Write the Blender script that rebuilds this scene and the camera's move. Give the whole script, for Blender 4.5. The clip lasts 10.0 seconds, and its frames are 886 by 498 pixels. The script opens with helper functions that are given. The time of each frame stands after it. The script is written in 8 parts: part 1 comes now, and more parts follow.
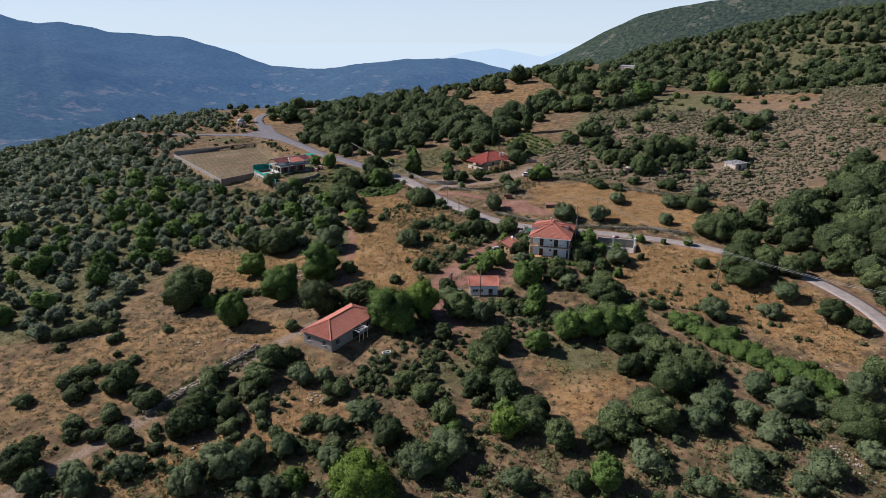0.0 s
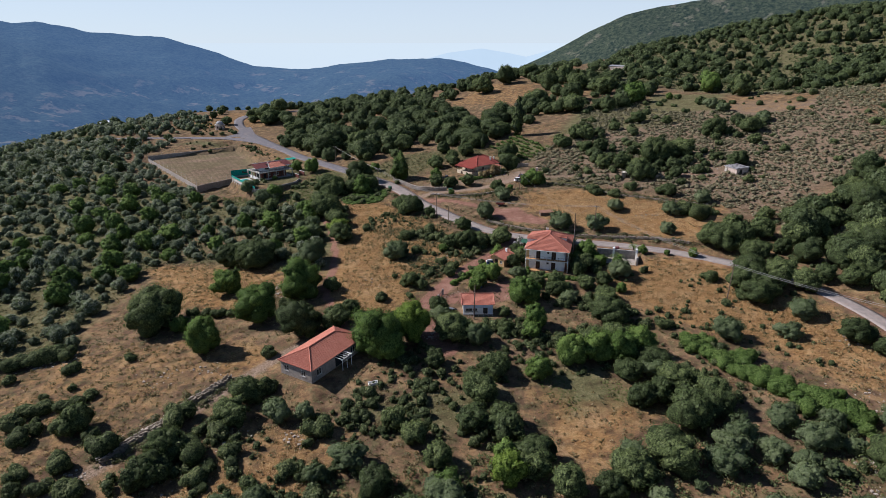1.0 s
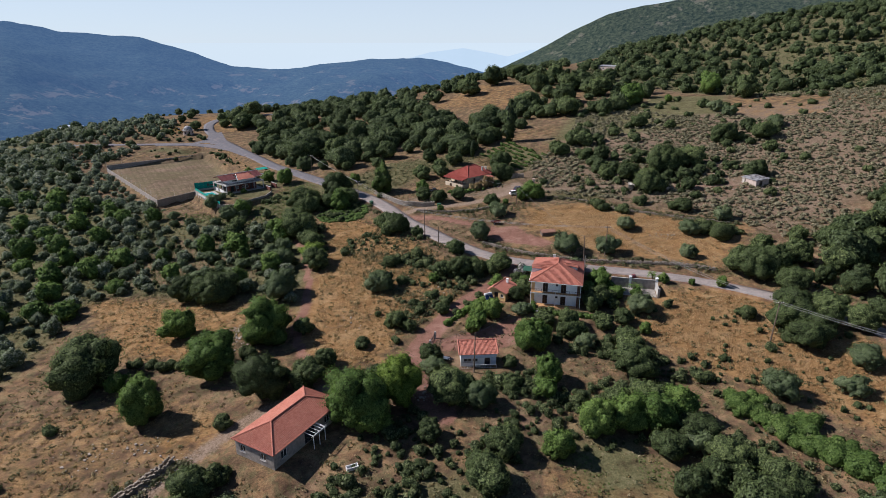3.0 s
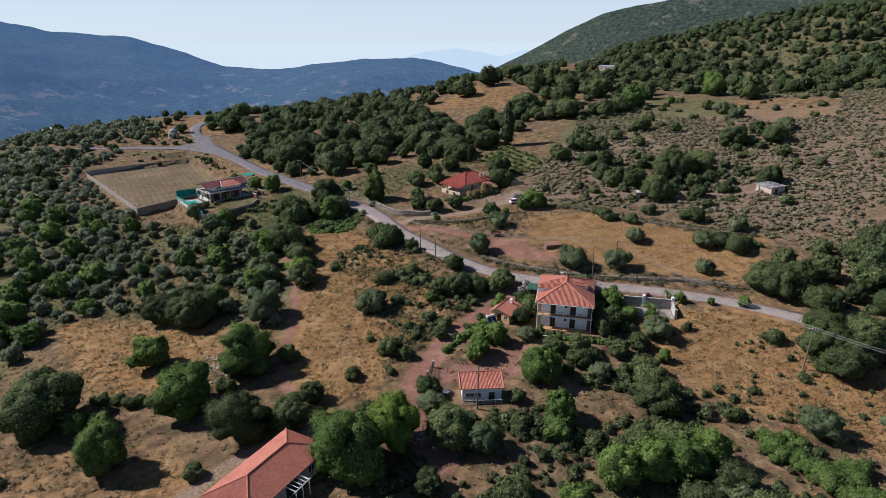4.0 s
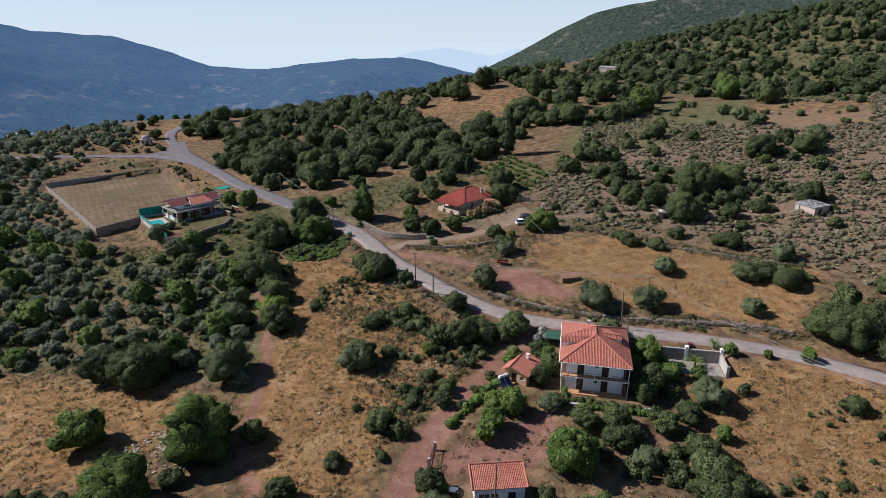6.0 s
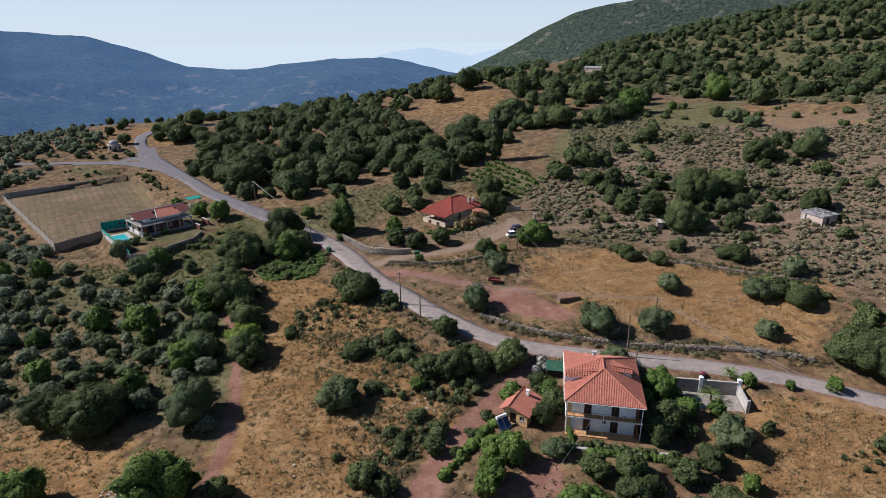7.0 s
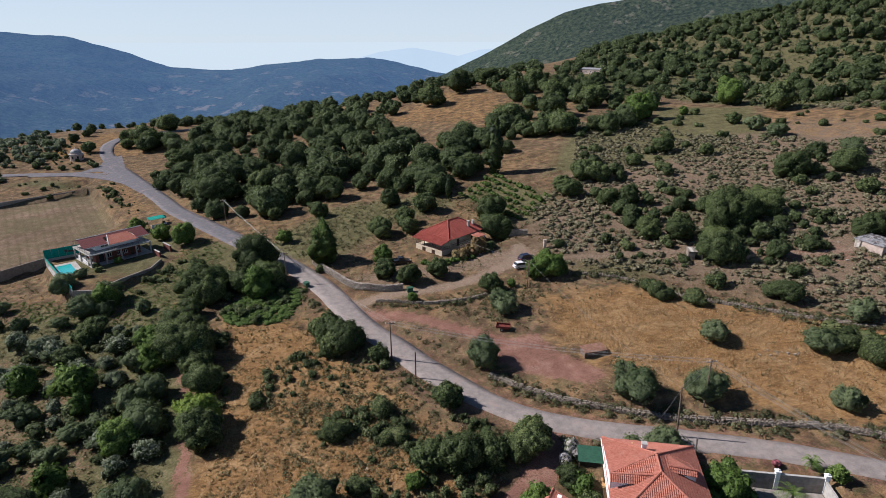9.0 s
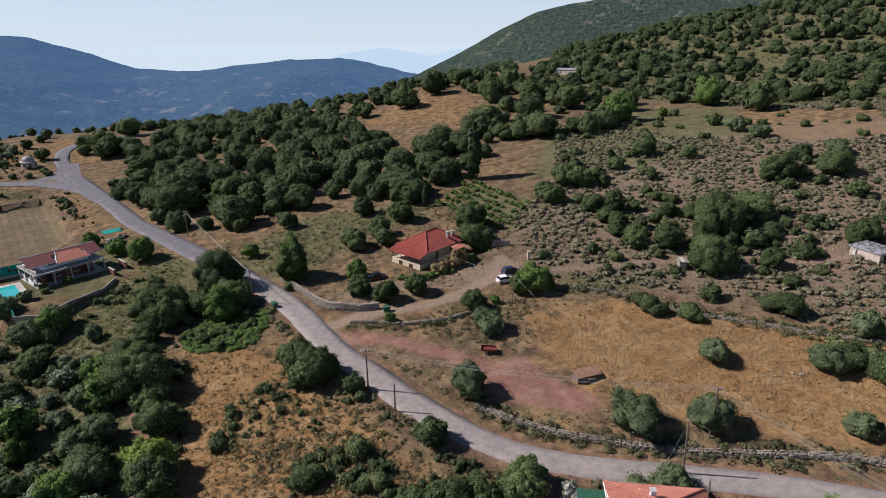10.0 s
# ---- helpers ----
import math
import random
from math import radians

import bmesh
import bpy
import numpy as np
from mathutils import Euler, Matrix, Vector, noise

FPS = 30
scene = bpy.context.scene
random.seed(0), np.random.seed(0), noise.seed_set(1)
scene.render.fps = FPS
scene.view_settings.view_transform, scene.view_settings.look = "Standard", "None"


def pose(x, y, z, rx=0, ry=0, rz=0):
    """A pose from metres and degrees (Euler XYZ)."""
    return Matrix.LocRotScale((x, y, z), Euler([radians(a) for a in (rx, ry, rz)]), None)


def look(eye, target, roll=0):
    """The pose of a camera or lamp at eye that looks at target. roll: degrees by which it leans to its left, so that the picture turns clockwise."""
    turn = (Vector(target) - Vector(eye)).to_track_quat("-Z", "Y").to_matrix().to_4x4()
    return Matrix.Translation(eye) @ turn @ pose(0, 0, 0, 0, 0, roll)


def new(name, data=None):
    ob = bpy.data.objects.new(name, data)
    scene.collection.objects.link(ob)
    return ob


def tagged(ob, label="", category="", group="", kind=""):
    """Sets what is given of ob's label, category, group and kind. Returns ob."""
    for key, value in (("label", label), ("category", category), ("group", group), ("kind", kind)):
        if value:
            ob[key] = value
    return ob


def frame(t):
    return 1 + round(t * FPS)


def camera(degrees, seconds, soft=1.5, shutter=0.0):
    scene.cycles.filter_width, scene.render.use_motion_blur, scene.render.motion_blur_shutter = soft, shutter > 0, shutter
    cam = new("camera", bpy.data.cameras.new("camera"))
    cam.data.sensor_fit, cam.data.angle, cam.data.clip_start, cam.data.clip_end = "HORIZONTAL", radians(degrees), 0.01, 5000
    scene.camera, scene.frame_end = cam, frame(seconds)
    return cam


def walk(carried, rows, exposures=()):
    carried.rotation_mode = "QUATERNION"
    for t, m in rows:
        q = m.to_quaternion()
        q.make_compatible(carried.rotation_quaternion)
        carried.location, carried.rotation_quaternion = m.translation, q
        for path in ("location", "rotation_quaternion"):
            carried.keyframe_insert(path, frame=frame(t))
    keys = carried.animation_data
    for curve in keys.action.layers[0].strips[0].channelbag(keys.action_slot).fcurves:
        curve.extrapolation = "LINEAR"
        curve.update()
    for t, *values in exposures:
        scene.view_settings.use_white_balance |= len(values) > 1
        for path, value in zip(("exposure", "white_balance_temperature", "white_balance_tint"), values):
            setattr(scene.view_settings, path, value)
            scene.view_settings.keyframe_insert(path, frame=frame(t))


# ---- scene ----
cam = camera(74.1, 10.0, soft=0.6)
METRES, EYE, TILT, LEAN, TURN = 120.0, 80.0, -19.5, 0.0, 0.0
ROWS = [
    (0.0, 0.0, 0.0, 0.0, 0.0, 0.0, -0.0),
    (0.5, -0.0037, 0.0485, 0.0156, -0.52, 0.0, 0.19),
    (1.0, -0.008, 0.0974, 0.0313, -1.35, 0.0, 0.51),
    (1.5, -0.0115, 0.1458, 0.0468, -2.14, -0.01, 0.81),
    (2.0, -0.0145, 0.1937, 0.0626, -2.72, -0.03, 1.02),
    (2.5, -0.0167, 0.2423, 0.0787, -2.92, -0.04, 1.1),
    (4.0, -0.0201, 0.3886, 0.1285, -3.63, -0.07, 1.34),
    (4.5, -0.021, 0.4379, 0.145, -4.19, -0.09, 1.54),
    (5.0, -0.0221, 0.4865, 0.1628, -4.3, -0.11, 1.56),
    (5.5, -0.023, 0.5353, 0.1795, -4.28, -0.11, 1.55),
    (7.0, -0.0224, 0.6788, 0.2318, -6.27, -0.21, 2.36),
    (7.5, -0.0207, 0.7264, 0.2489, -7.03, -0.24, 2.66),
    (8.0, -0.0189, 0.7738, 0.2662, -7.13, -0.26, 2.68),
    (8.5, -0.0177, 0.8216, 0.2826, -7.14, -0.25, 2.67),
    (9.0, -0.0155, 0.8692, 0.299, -7.42, -0.25, 2.75),
    (9.5, -0.0125, 0.9154, 0.315, -8.96, -0.31, 3.36),
    (10.0, -0.0105, 0.9445, 0.3253, -9.88, -0.37, 3.69),
]
walk(cam, [(t, pose(0, 0, EYE, TILT, LEAN, TURN) @ pose(METRES * x, METRES * y, METRES * z, 90 + pitch, roll, yaw)) for t, x, y, z, yaw, pitch, roll in ROWS], exposures=[(0.0, 0.43, 6300, 12), (10.0, 0.38, 6350, 12)])

# ---- sky, sun ----
SUN_AZ, SUN_EL = -72.0, 40.0   # degrees: from the walk's heading (minus is to its left), above the horizon
world = bpy.data.worlds.new("sky")
scene.world = world
world.use_nodes = True
sky = world.node_tree.nodes.new("ShaderNodeTexSky")
sky.sky_type, sky.sun_disc = "NISHITA", False
sky.sun_elevation, sky.sun_rotation = radians(SUN_EL), radians(SUN_AZ)
sky.altitude, sky.air_density, sky.dust_density, sky.ozone_density = 800, 0.7, 0.1, 4.0
haze = world.node_tree.nodes.new("ShaderNodeMix")   # summer haze whitens the sky towards the horizon
haze.data_type = "RGBA"
haze.inputs[7].default_value = (7.15, 8.25, 9.3, 1)
toward, rise, thin = (world.node_tree.nodes.new(k) for k in ("ShaderNodeTexCoord", "ShaderNodeSeparateXYZ", "ShaderNodeMapRange"))
thin.interpolation_type = "SMOOTHSTEP"
for key, value in (("From Min", 0.0), ("From Max", 0.4), ("To Min", 0.85), ("To Max", 0.0)):
    thin.inputs[key].default_value = value
world.node_tree.links.new(toward.outputs["Generated"], rise.inputs[0])
world.node_tree.links.new(rise.outputs["Z"], thin.inputs["Value"])
world.node_tree.links.new(thin.outputs[0], haze.inputs[0])
world.node_tree.links.new(sky.outputs[0], haze.inputs[6])
world.node_tree.links.new(haze.outputs[2], world.node_tree.nodes["Background"].inputs[0])
world.node_tree.nodes["Background"].inputs[1].default_value = 0.071
sun = new("sun", bpy.data.lights.new("sun", "SUN"))
sun.data.energy, sun.data.angle, sun.data.color = 5.0, radians(0.6), (1.0, 0.93, 0.9)
a, e = radians(SUN_AZ), radians(SUN_EL)
sun.matrix_world = look((math.sin(a) * math.cos(e) * 300, math.cos(a) * math.cos(e) * 300 + 150, math.sin(e) * 300), (0, 150, 0))

# ---- materials ----
def material(name, rough=0.9, spec=0.2):
    m = bpy.data.materials.new(name)
    m.use_nodes = True
    b = m.node_tree.nodes["Principled BSDF"]
    b.inputs["Roughness"].default_value = rough
    b.inputs["Specular IOR Level"].default_value = spec
    return m, m.node_tree.nodes, m.node_tree.links, b


def noise_node(n, l, scale, detail=4.0, rough=0.55, vec=None, dist=0.0):
    k = n.new("ShaderNodeTexNoise")
    k.inputs["Scale"].default_value, k.inputs["Detail"].default_value = scale, detail
    k.inputs["Roughness"].default_value, k.inputs["Distortion"].default_value = rough, dist
    if vec is None:
        vec = n.get("place") or n.new("ShaderNodeNewGeometry")
        vec.name = "place"
        vec = vec.outputs["Position"]
    l.new(vec, k.inputs["Vector"])
    return k.outputs["Fac"]


def ramp(n, l, fac, stops):
    r = n.new("ShaderNodeValToRGB")
    while len(r.color_ramp.elements) < len(stops):
        r.color_ramp.elements.new(0.5)
    for e, (p, c) in zip(r.color_ramp.elements, stops):
        e.position, e.color = p, (*c, 1)
    l.new(fac, r.inputs[0])
    return r.outputs[0]


def span(n, l, fac, lo, hi, a=0.0, b=1.0):
    r = n.new("ShaderNodeMapRange")
    for k, v in zip(("From Min", "From Max", "To Min", "To Max"), (lo, hi, a, b)):
        r.inputs[k].default_value = v
    l.new(fac, r.inputs["Value"])
    return r.outputs[0]


def mixed(n, l, fac, a, b, kind="MIX"):
    m = n.new("ShaderNodeMix")
    m.data_type, m.blend_type = "RGBA", kind
    for sock, v in ((m.inputs[0], fac), (m.inputs[6], a), (m.inputs[7], b)):
        if isinstance(v, (int, float)):
            sock.default_value = v
        elif isinstance(v, tuple):
            sock.default_value = (*v, 1)
        else:
            l.new(v, sock)
    return m.outputs[2]


def maths(n, l, op, a, b=0.0, clamp=False):
    m = n.new("ShaderNodeMath")
    m.operation, m.use_clamp = op, clamp
    for sock, v in ((m.inputs[0], a), (m.inputs[1], b)):
        if isinstance(v, (int, float)):
            sock.default_value = v
        else:
            l.new(v, sock)
    return m.outputs[0]


def attribute(n, name):
    k = n.new("ShaderNodeAttribute")
    k.attribute_name = name
    return k.outputs["Fac"]


def bumped(n, l, b, height, dist=0.05, strength=0.6):
    k = n.new("ShaderNodeBump")
    k.inputs["Strength"].default_value, k.inputs["Distance"].default_value = strength, dist
    l.new(height, k.inputs["Height"])
    l.new(k.outputs[0], b.inputs["Normal"])


def surface(name, dark, light, scale=3.0, rough=0.9, spec=0.2, bump=0.0, stain=None, metal=0.0, object_random=0.0):
    """A mottled surface: two colours mixed by grain of two sizes, with stains of a third."""
    m, n, l, b = material(name, rough, spec)
    f = maths(n, l, "ADD", maths(n, l, "MULTIPLY", noise_node(n, l, scale), 0.65), maths(n, l, "MULTIPLY", noise_node(n, l, scale * 0.13), 0.35))
    if object_random:
        info = n.new("ShaderNodeObjectInfo")
        f = maths(n, l, "ADD", f, maths(n, l, "MULTIPLY", maths(n, l, "SUBTRACT", info.outputs["Random"], 0.5), object_random))
    c = mixed(n, l, span(n, l, f, 0.36, 0.64), dark, light)
    if stain:
        c = mixed(n, l, span(n, l, noise_node(n, l, scale * 0.4, 6, 0.7), 0.55, 0.75, 0, 0.7), c, stain)
    l.new(c, b.inputs["Base Color"])
    b.inputs["Metallic"].default_value = metal
    if bump:
        bumped(n, l, b, noise_node(n, l, scale * 3), bump)
    return m


def leafage(name, dark, mid, light, glow=0.22):
    """Leaves: the tone differs from plant to plant and from leaf to leaf; thin enough to let some light through."""
    m = bpy.data.materials.new(name)
    m.use_nodes = True
    n, l = m.node_tree.nodes, m.node_tree.links
    n.remove(n["Principled BSDF"])
    info, geo = n.new("ShaderNodeObjectInfo"), n.new("ShaderNodeNewGeometry")
    plant = maths(n, l, "FRACT", maths(n, l, "ADD", info.outputs["Random"], attribute(n, "tone")))
    f = maths(n, l, "ADD", maths(n, l, "MULTIPLY", plant, 0.6), maths(n, l, "MULTIPLY", geo.outputs["Random Per Island"], 0.4))
    c = ramp(n, l, f, ((0.1, dark), (0.5, mid), (0.92, light)))
    d, t, x = n.new("ShaderNodeBsdfDiffuse"), n.new("ShaderNodeBsdfTranslucent"), n.new("ShaderNodeMixShader")
    g, y = n.new("ShaderNodeBsdfGlossy"), n.new("ShaderNodeMixShader")
    g.inputs["Roughness"].default_value = 0.6
    y.inputs[0].default_value = 0.015
    x.inputs[0].default_value = glow
    l.new(c, d.inputs[0])
    l.new(mixed(n, l, 0.35, c, (0.1, 0.15, 0.03)), t.inputs[0])
    for a_, b_ in ((d.outputs[0], x.inputs[1]), (t.outputs[0], x.inputs[2]), (x.outputs[0], y.inputs[1]), (g.outputs[0], y.inputs[2])):
        l.new(a_, b_)
    l.new(y.outputs[0], n["Material Output"].inputs["Surface"])
    return m


M = {}
M["oak"] = leafage("oak_leaves", (0.036, 0.053, 0.02), (0.076, 0.106, 0.037), (0.145, 0.182, 0.066))
# Silvery olive leaves; their extra blue is distance haze put into the colour.
M["olivewood"] = leafage("grove_leaves", (0.108, 0.13, 0.088), (0.182, 0.21, 0.146), (0.265, 0.292, 0.212))
M["olive"] = leafage("olive_leaves", (0.05, 0.076, 0.031), (0.09, 0.124, 0.053), (0.145, 0.178, 0.084))
M["oakwood"] = leafage("wood_leaves", (0.038, 0.056, 0.024), (0.07, 0.098, 0.042), (0.122, 0.154, 0.068))
M["green"] = leafage("broad_leaves", (0.05, 0.095, 0.02), (0.098, 0.165, 0.034), (0.165, 0.24, 0.056))
M["lime"] = leafage("vivid_leaves", (0.08, 0.13, 0.02), (0.14, 0.21, 0.032), (0.21, 0.28, 0.055), 0.3)
M["vine"] = leafage("bramble_leaves", (0.05, 0.092, 0.022), (0.089, 0.145, 0.034), (0.14, 0.2, 0.056), 0.3)
M["shrub"] = leafage("shrub_leaves", (0.05, 0.068, 0.026), (0.094, 0.12, 0.045), (0.158, 0.178, 0.075))
M["thicket"] = leafage("thicket_leaves", (0.038, 0.053, 0.023), (0.08, 0.103, 0.042), (0.16, 0.178, 0.08))
M["lowgrowth"] = leafage("low_growth", (0.045, 0.055, 0.026), (0.1, 0.105, 0.052), (0.19, 0.175, 0.09), 0.3)
M["weedy"] = leafage("dry_weeds", (0.15, 0.13, 0.07), (0.28, 0.22, 0.125), (0.42, 0.34, 0.2), 0.4)
M["tufty"] = leafage("weed_tufts", (0.13, 0.112, 0.05), (0.27, 0.195, 0.09), (0.46, 0.33, 0.165), 0.35)
M["gravel"] = surface("pale_gravel", (0.2, 0.175, 0.15), (0.33, 0.295, 0.255), 2.5, bump=0.03, stain=(0.26, 0.19, 0.15))
M["scrub"] = leafage("scrub_leaves", (0.1, 0.099, 0.054), (0.188, 0.176, 0.104), (0.305, 0.272, 0.176), 0.3)
M["pine"] = leafage("pine_needles", (0.04, 0.06, 0.02), (0.085, 0.115, 0.038), (0.15, 0.18, 0.065))
M["cypress"] = leafage("cypress_leaves", (0.008, 0.016, 0.008), (0.016, 0.03, 0.013), (0.03, 0.045, 0.018))
M["straw"] = leafage("dry_grass_blades", (0.36, 0.22, 0.1), (0.48, 0.31, 0.155), (0.6, 0.43, 0.24), 0.5)
M["bark"] = surface("bark", (0.06, 0.045, 0.03), (0.16, 0.125, 0.09), 8, bump=0.03)
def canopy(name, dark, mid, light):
    """Dense foliage behind the outer sprays: leaf-sized specks, the dark ones painting shade between leaves."""
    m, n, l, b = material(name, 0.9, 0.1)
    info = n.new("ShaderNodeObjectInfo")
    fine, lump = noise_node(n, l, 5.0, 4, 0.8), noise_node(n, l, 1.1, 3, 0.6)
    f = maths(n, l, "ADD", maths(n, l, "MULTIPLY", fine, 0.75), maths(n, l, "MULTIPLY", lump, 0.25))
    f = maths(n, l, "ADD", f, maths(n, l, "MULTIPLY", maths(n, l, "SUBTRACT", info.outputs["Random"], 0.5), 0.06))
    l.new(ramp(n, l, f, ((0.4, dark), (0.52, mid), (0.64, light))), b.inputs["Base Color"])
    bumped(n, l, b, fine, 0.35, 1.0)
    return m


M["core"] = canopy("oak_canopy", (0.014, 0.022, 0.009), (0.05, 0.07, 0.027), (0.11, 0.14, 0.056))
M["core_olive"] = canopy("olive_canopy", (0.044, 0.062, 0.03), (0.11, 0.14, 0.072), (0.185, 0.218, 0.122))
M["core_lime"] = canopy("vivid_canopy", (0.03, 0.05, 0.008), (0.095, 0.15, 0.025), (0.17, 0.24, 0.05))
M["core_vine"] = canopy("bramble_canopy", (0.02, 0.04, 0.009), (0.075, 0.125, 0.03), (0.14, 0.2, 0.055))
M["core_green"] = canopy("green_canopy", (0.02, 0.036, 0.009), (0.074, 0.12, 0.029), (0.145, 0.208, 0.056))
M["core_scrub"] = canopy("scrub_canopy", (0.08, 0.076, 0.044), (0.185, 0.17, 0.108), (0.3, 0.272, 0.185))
def asphalt_material():
    """Worn, dusty asphalt below; a newer, darker coat above the bend."""
    m, n, l, b = material("asphalt", 0.9, 0.2)
    place = n.new("ShaderNodeNewGeometry")
    split = n.new("ShaderNodeSeparateXYZ")
    l.new(place.outputs["Position"], split.inputs[0])
    fine, mid, big = noise_node(n, l, 6.0, 4, 0.7), noise_node(n, l, 0.9, 5, 0.6), noise_node(n, l, 0.14, 4)
    f = maths(n, l, "ADD", maths(n, l, "MULTIPLY", fine, 0.4), maths(n, l, "MULTIPLY", mid, 0.6))
    worn = ramp(n, l, f, ((0.36, (0.185, 0.162, 0.15)), (0.5, (0.245, 0.216, 0.2)), (0.66, (0.315, 0.272, 0.248))))
    newer = ramp(n, l, f, ((0.36, (0.1, 0.097, 0.106)), (0.5, (0.13, 0.126, 0.136)), (0.66, (0.17, 0.163, 0.17))))
    c = mixed(n, l, span(n, l, maths(n, l, "ADD", split.outputs["Y"], maths(n, l, "MULTIPLY", big, 30.0)), 262, 282), worn, newer)
    c = mixed(n, l, span(n, l, noise_node(n, l, 0.35, 6, 0.7), 0.54, 0.7, 0, 0.6), c, (0.33, 0.255, 0.22))
    l.new(c, b.inputs["Base Color"])
    bumped(n, l, b, fine, 0.01)
    return m


M["asphalt"] = asphalt_material()
M["tile"] = surface("clay_tiles", (0.3, 0.105, 0.072), (0.45, 0.185, 0.135), 3.0, rough=0.85, stain=(0.4, 0.22, 0.165))
M["plaster"] = surface("white_plaster", (0.74, 0.75, 0.75), (0.84, 0.85, 0.85), 1.5)
M["stone"] = surface("field_stone", (0.2, 0.18, 0.155), (0.46, 0.43, 0.38), 2.5, bump=0.05, object_random=0.5)
M["wallstone"] = surface("wall_stone", (0.12, 0.1, 0.08), (0.36, 0.31, 0.255), 2.4, bump=0.04, stain=(0.16, 0.13, 0.09))
M["concrete"] = surface("concrete", (0.3, 0.29, 0.27), (0.45, 0.44, 0.41), 1.6, bump=0.01, stain=(0.24, 0.22, 0.2))


def ground_material():
    m, n, l, b = material("hillside_soil", 0.95, 0.05)
    big, mid, fine = noise_node(n, l, 0.055, 5, 0.6), noise_node(n, l, 0.35, 5, 0.65), noise_node(n, l, 2.6, 5, 0.7)
    soil = ramp(n, l, mid, ((0.34, (0.096, 0.061, 0.039)), (0.5, (0.182, 0.117, 0.077)), (0.66, (0.3, 0.21, 0.144))))
    laid = n.new("ShaderNodeVectorMath")
    laid.operation = "MULTIPLY"
    laid.inputs[1].default_value = (0.45, 1.3, 1.0)
    l.new(n["place"].outputs["Position"], laid.inputs[0])
    streak = noise_node(n, l, 1.3, 5, 0.65, laid.outputs[0], 1.5)
    gold = ramp(n, l, maths(n, l, "ADD", maths(n, l, "MULTIPLY", streak, 0.6), maths(n, l, "MULTIPLY", mid, 0.4)),
                ((0.38, (0.16, 0.088, 0.04)), (0.5, (0.29, 0.166, 0.072)), (0.62, (0.42, 0.262, 0.12))))
    straw = ramp(n, l, fine, ((0.36, (0.32, 0.2, 0.1)), (0.5, (0.46, 0.31, 0.16)), (0.64, (0.58, 0.42, 0.24))))
    gold = mixed(n, l, span(n, l, noise_node(n, l, 0.16, 7, 0.72, None, 1.2), 0.48, 0.62, 0, 0.6), gold, straw)
    gold = mixed(n, l, span(n, l, noise_node(n, l, 0.22, 7, 0.75, None, 0.8), 0.36, 0.47, 0.75, 0), gold, ramp(n, l, fine, ((0.36, (0.075, 0.052, 0.028)), (0.64, (0.21, 0.138, 0.074)))))
    weeds = ramp(n, l, maths(n, l, "ADD", maths(n, l, "MULTIPLY", fine, 0.5), maths(n, l, "MULTIPLY", mid, 0.5)), ((0.36, (0.06, 0.066, 0.03)), (0.5, (0.14, 0.137, 0.066)), (0.64, (0.26, 0.225, 0.13))))
    grey = ramp(n, l, fine, ((0.34, (0.12, 0.088, 0.06)), (0.5, (0.222, 0.163, 0.113)), (0.66, (0.34, 0.255, 0.185))))
    red = ramp(n, l, mid, ((0.3, (0.22, 0.112, 0.084)), (0.55, (0.32, 0.172, 0.13)), (0.75, (0.4, 0.245, 0.195))))
    def shown(mask, ns, width=0.3):
        f = maths(n, l, "ADD", attribute(n, mask), maths(n, l, "MULTIPLY", maths(n, l, "SUBTRACT", ns, 0.5), 1.6))
        return span(n, l, f, 0.5 - width / 2, 0.5 + width / 2)
    patch = maths(n, l, "ADD", maths(n, l, "MULTIPLY", mid, 0.6), maths(n, l, "MULTIPLY", big, 0.4))
    c = mixed(n, l, span(n, l, patch, 0.46, 0.6, 0.0, 0.6), soil, gold)
    grit = noise_node(n, l, 7.0, 3, 0.7)
    c = mixed(n, l, span(n, l, noise_node(n, l, 0.6, 5, 0.7), 0.46, 0.62, 0, 0.65), c, weeds)
    c = mixed(n, l, shown("grey", mid, 0.5), c, grey)
    c = mixed(n, l, shown("gold", mid, 0.5), c, gold)
    c = mixed(n, l, shown("weeds", mid, 0.6), c, weeds)
    c = mixed(n, l, shown("red", fine, 0.25), c, red)
    c = mixed(n, l, shown("gravel", fine, 0.6), c, ramp(n, l, fine, ((0.34, (0.22, 0.162, 0.118)), (0.66, (0.4, 0.3, 0.228)))))
    pitch = ramp(n, l, maths(n, l, "ADD", maths(n, l, "MULTIPLY", mid, 0.6), maths(n, l, "MULTIPLY", big, 0.4)), ((0.36, (0.15, 0.112, 0.075)), (0.48, (0.22, 0.158, 0.11)), (0.56, (0.28, 0.198, 0.142)), (0.66, (0.34, 0.245, 0.18))))
    split = n.new("ShaderNodeSeparateXYZ")
    l.new(n["place"].outputs["Position"], split.inputs[0])
    across = maths(n, l, "ADD", maths(n, l, "MULTIPLY", split.outputs["X"], 0.88 * 2.4), maths(n, l, "MULTIPLY", split.outputs["Y"], 0.47 * 2.4))
    furrow = maths(n, l, "SINE", maths(n, l, "ADD", across, maths(n, l, "MULTIPLY", mid, 5.0)))
    pitch = mixed(n, l, span(n, l, furrow, 0.1, 0.9, 0, 0.35), pitch, (0.11, 0.085, 0.055))
    pitch = mixed(n, l, span(n, l, noise_node(n, l, 0.045, 6, 0.7), 0.4, 0.58, 0, 0.5), pitch, (0.165, 0.162, 0.076))
    c = mixed(n, l, attribute(n, "pitch"), c, pitch)
    clumps = span(n, l, noise_node(n, l, 3.2, 5, 0.7), 0.5, 0.6, 0, 0.75)
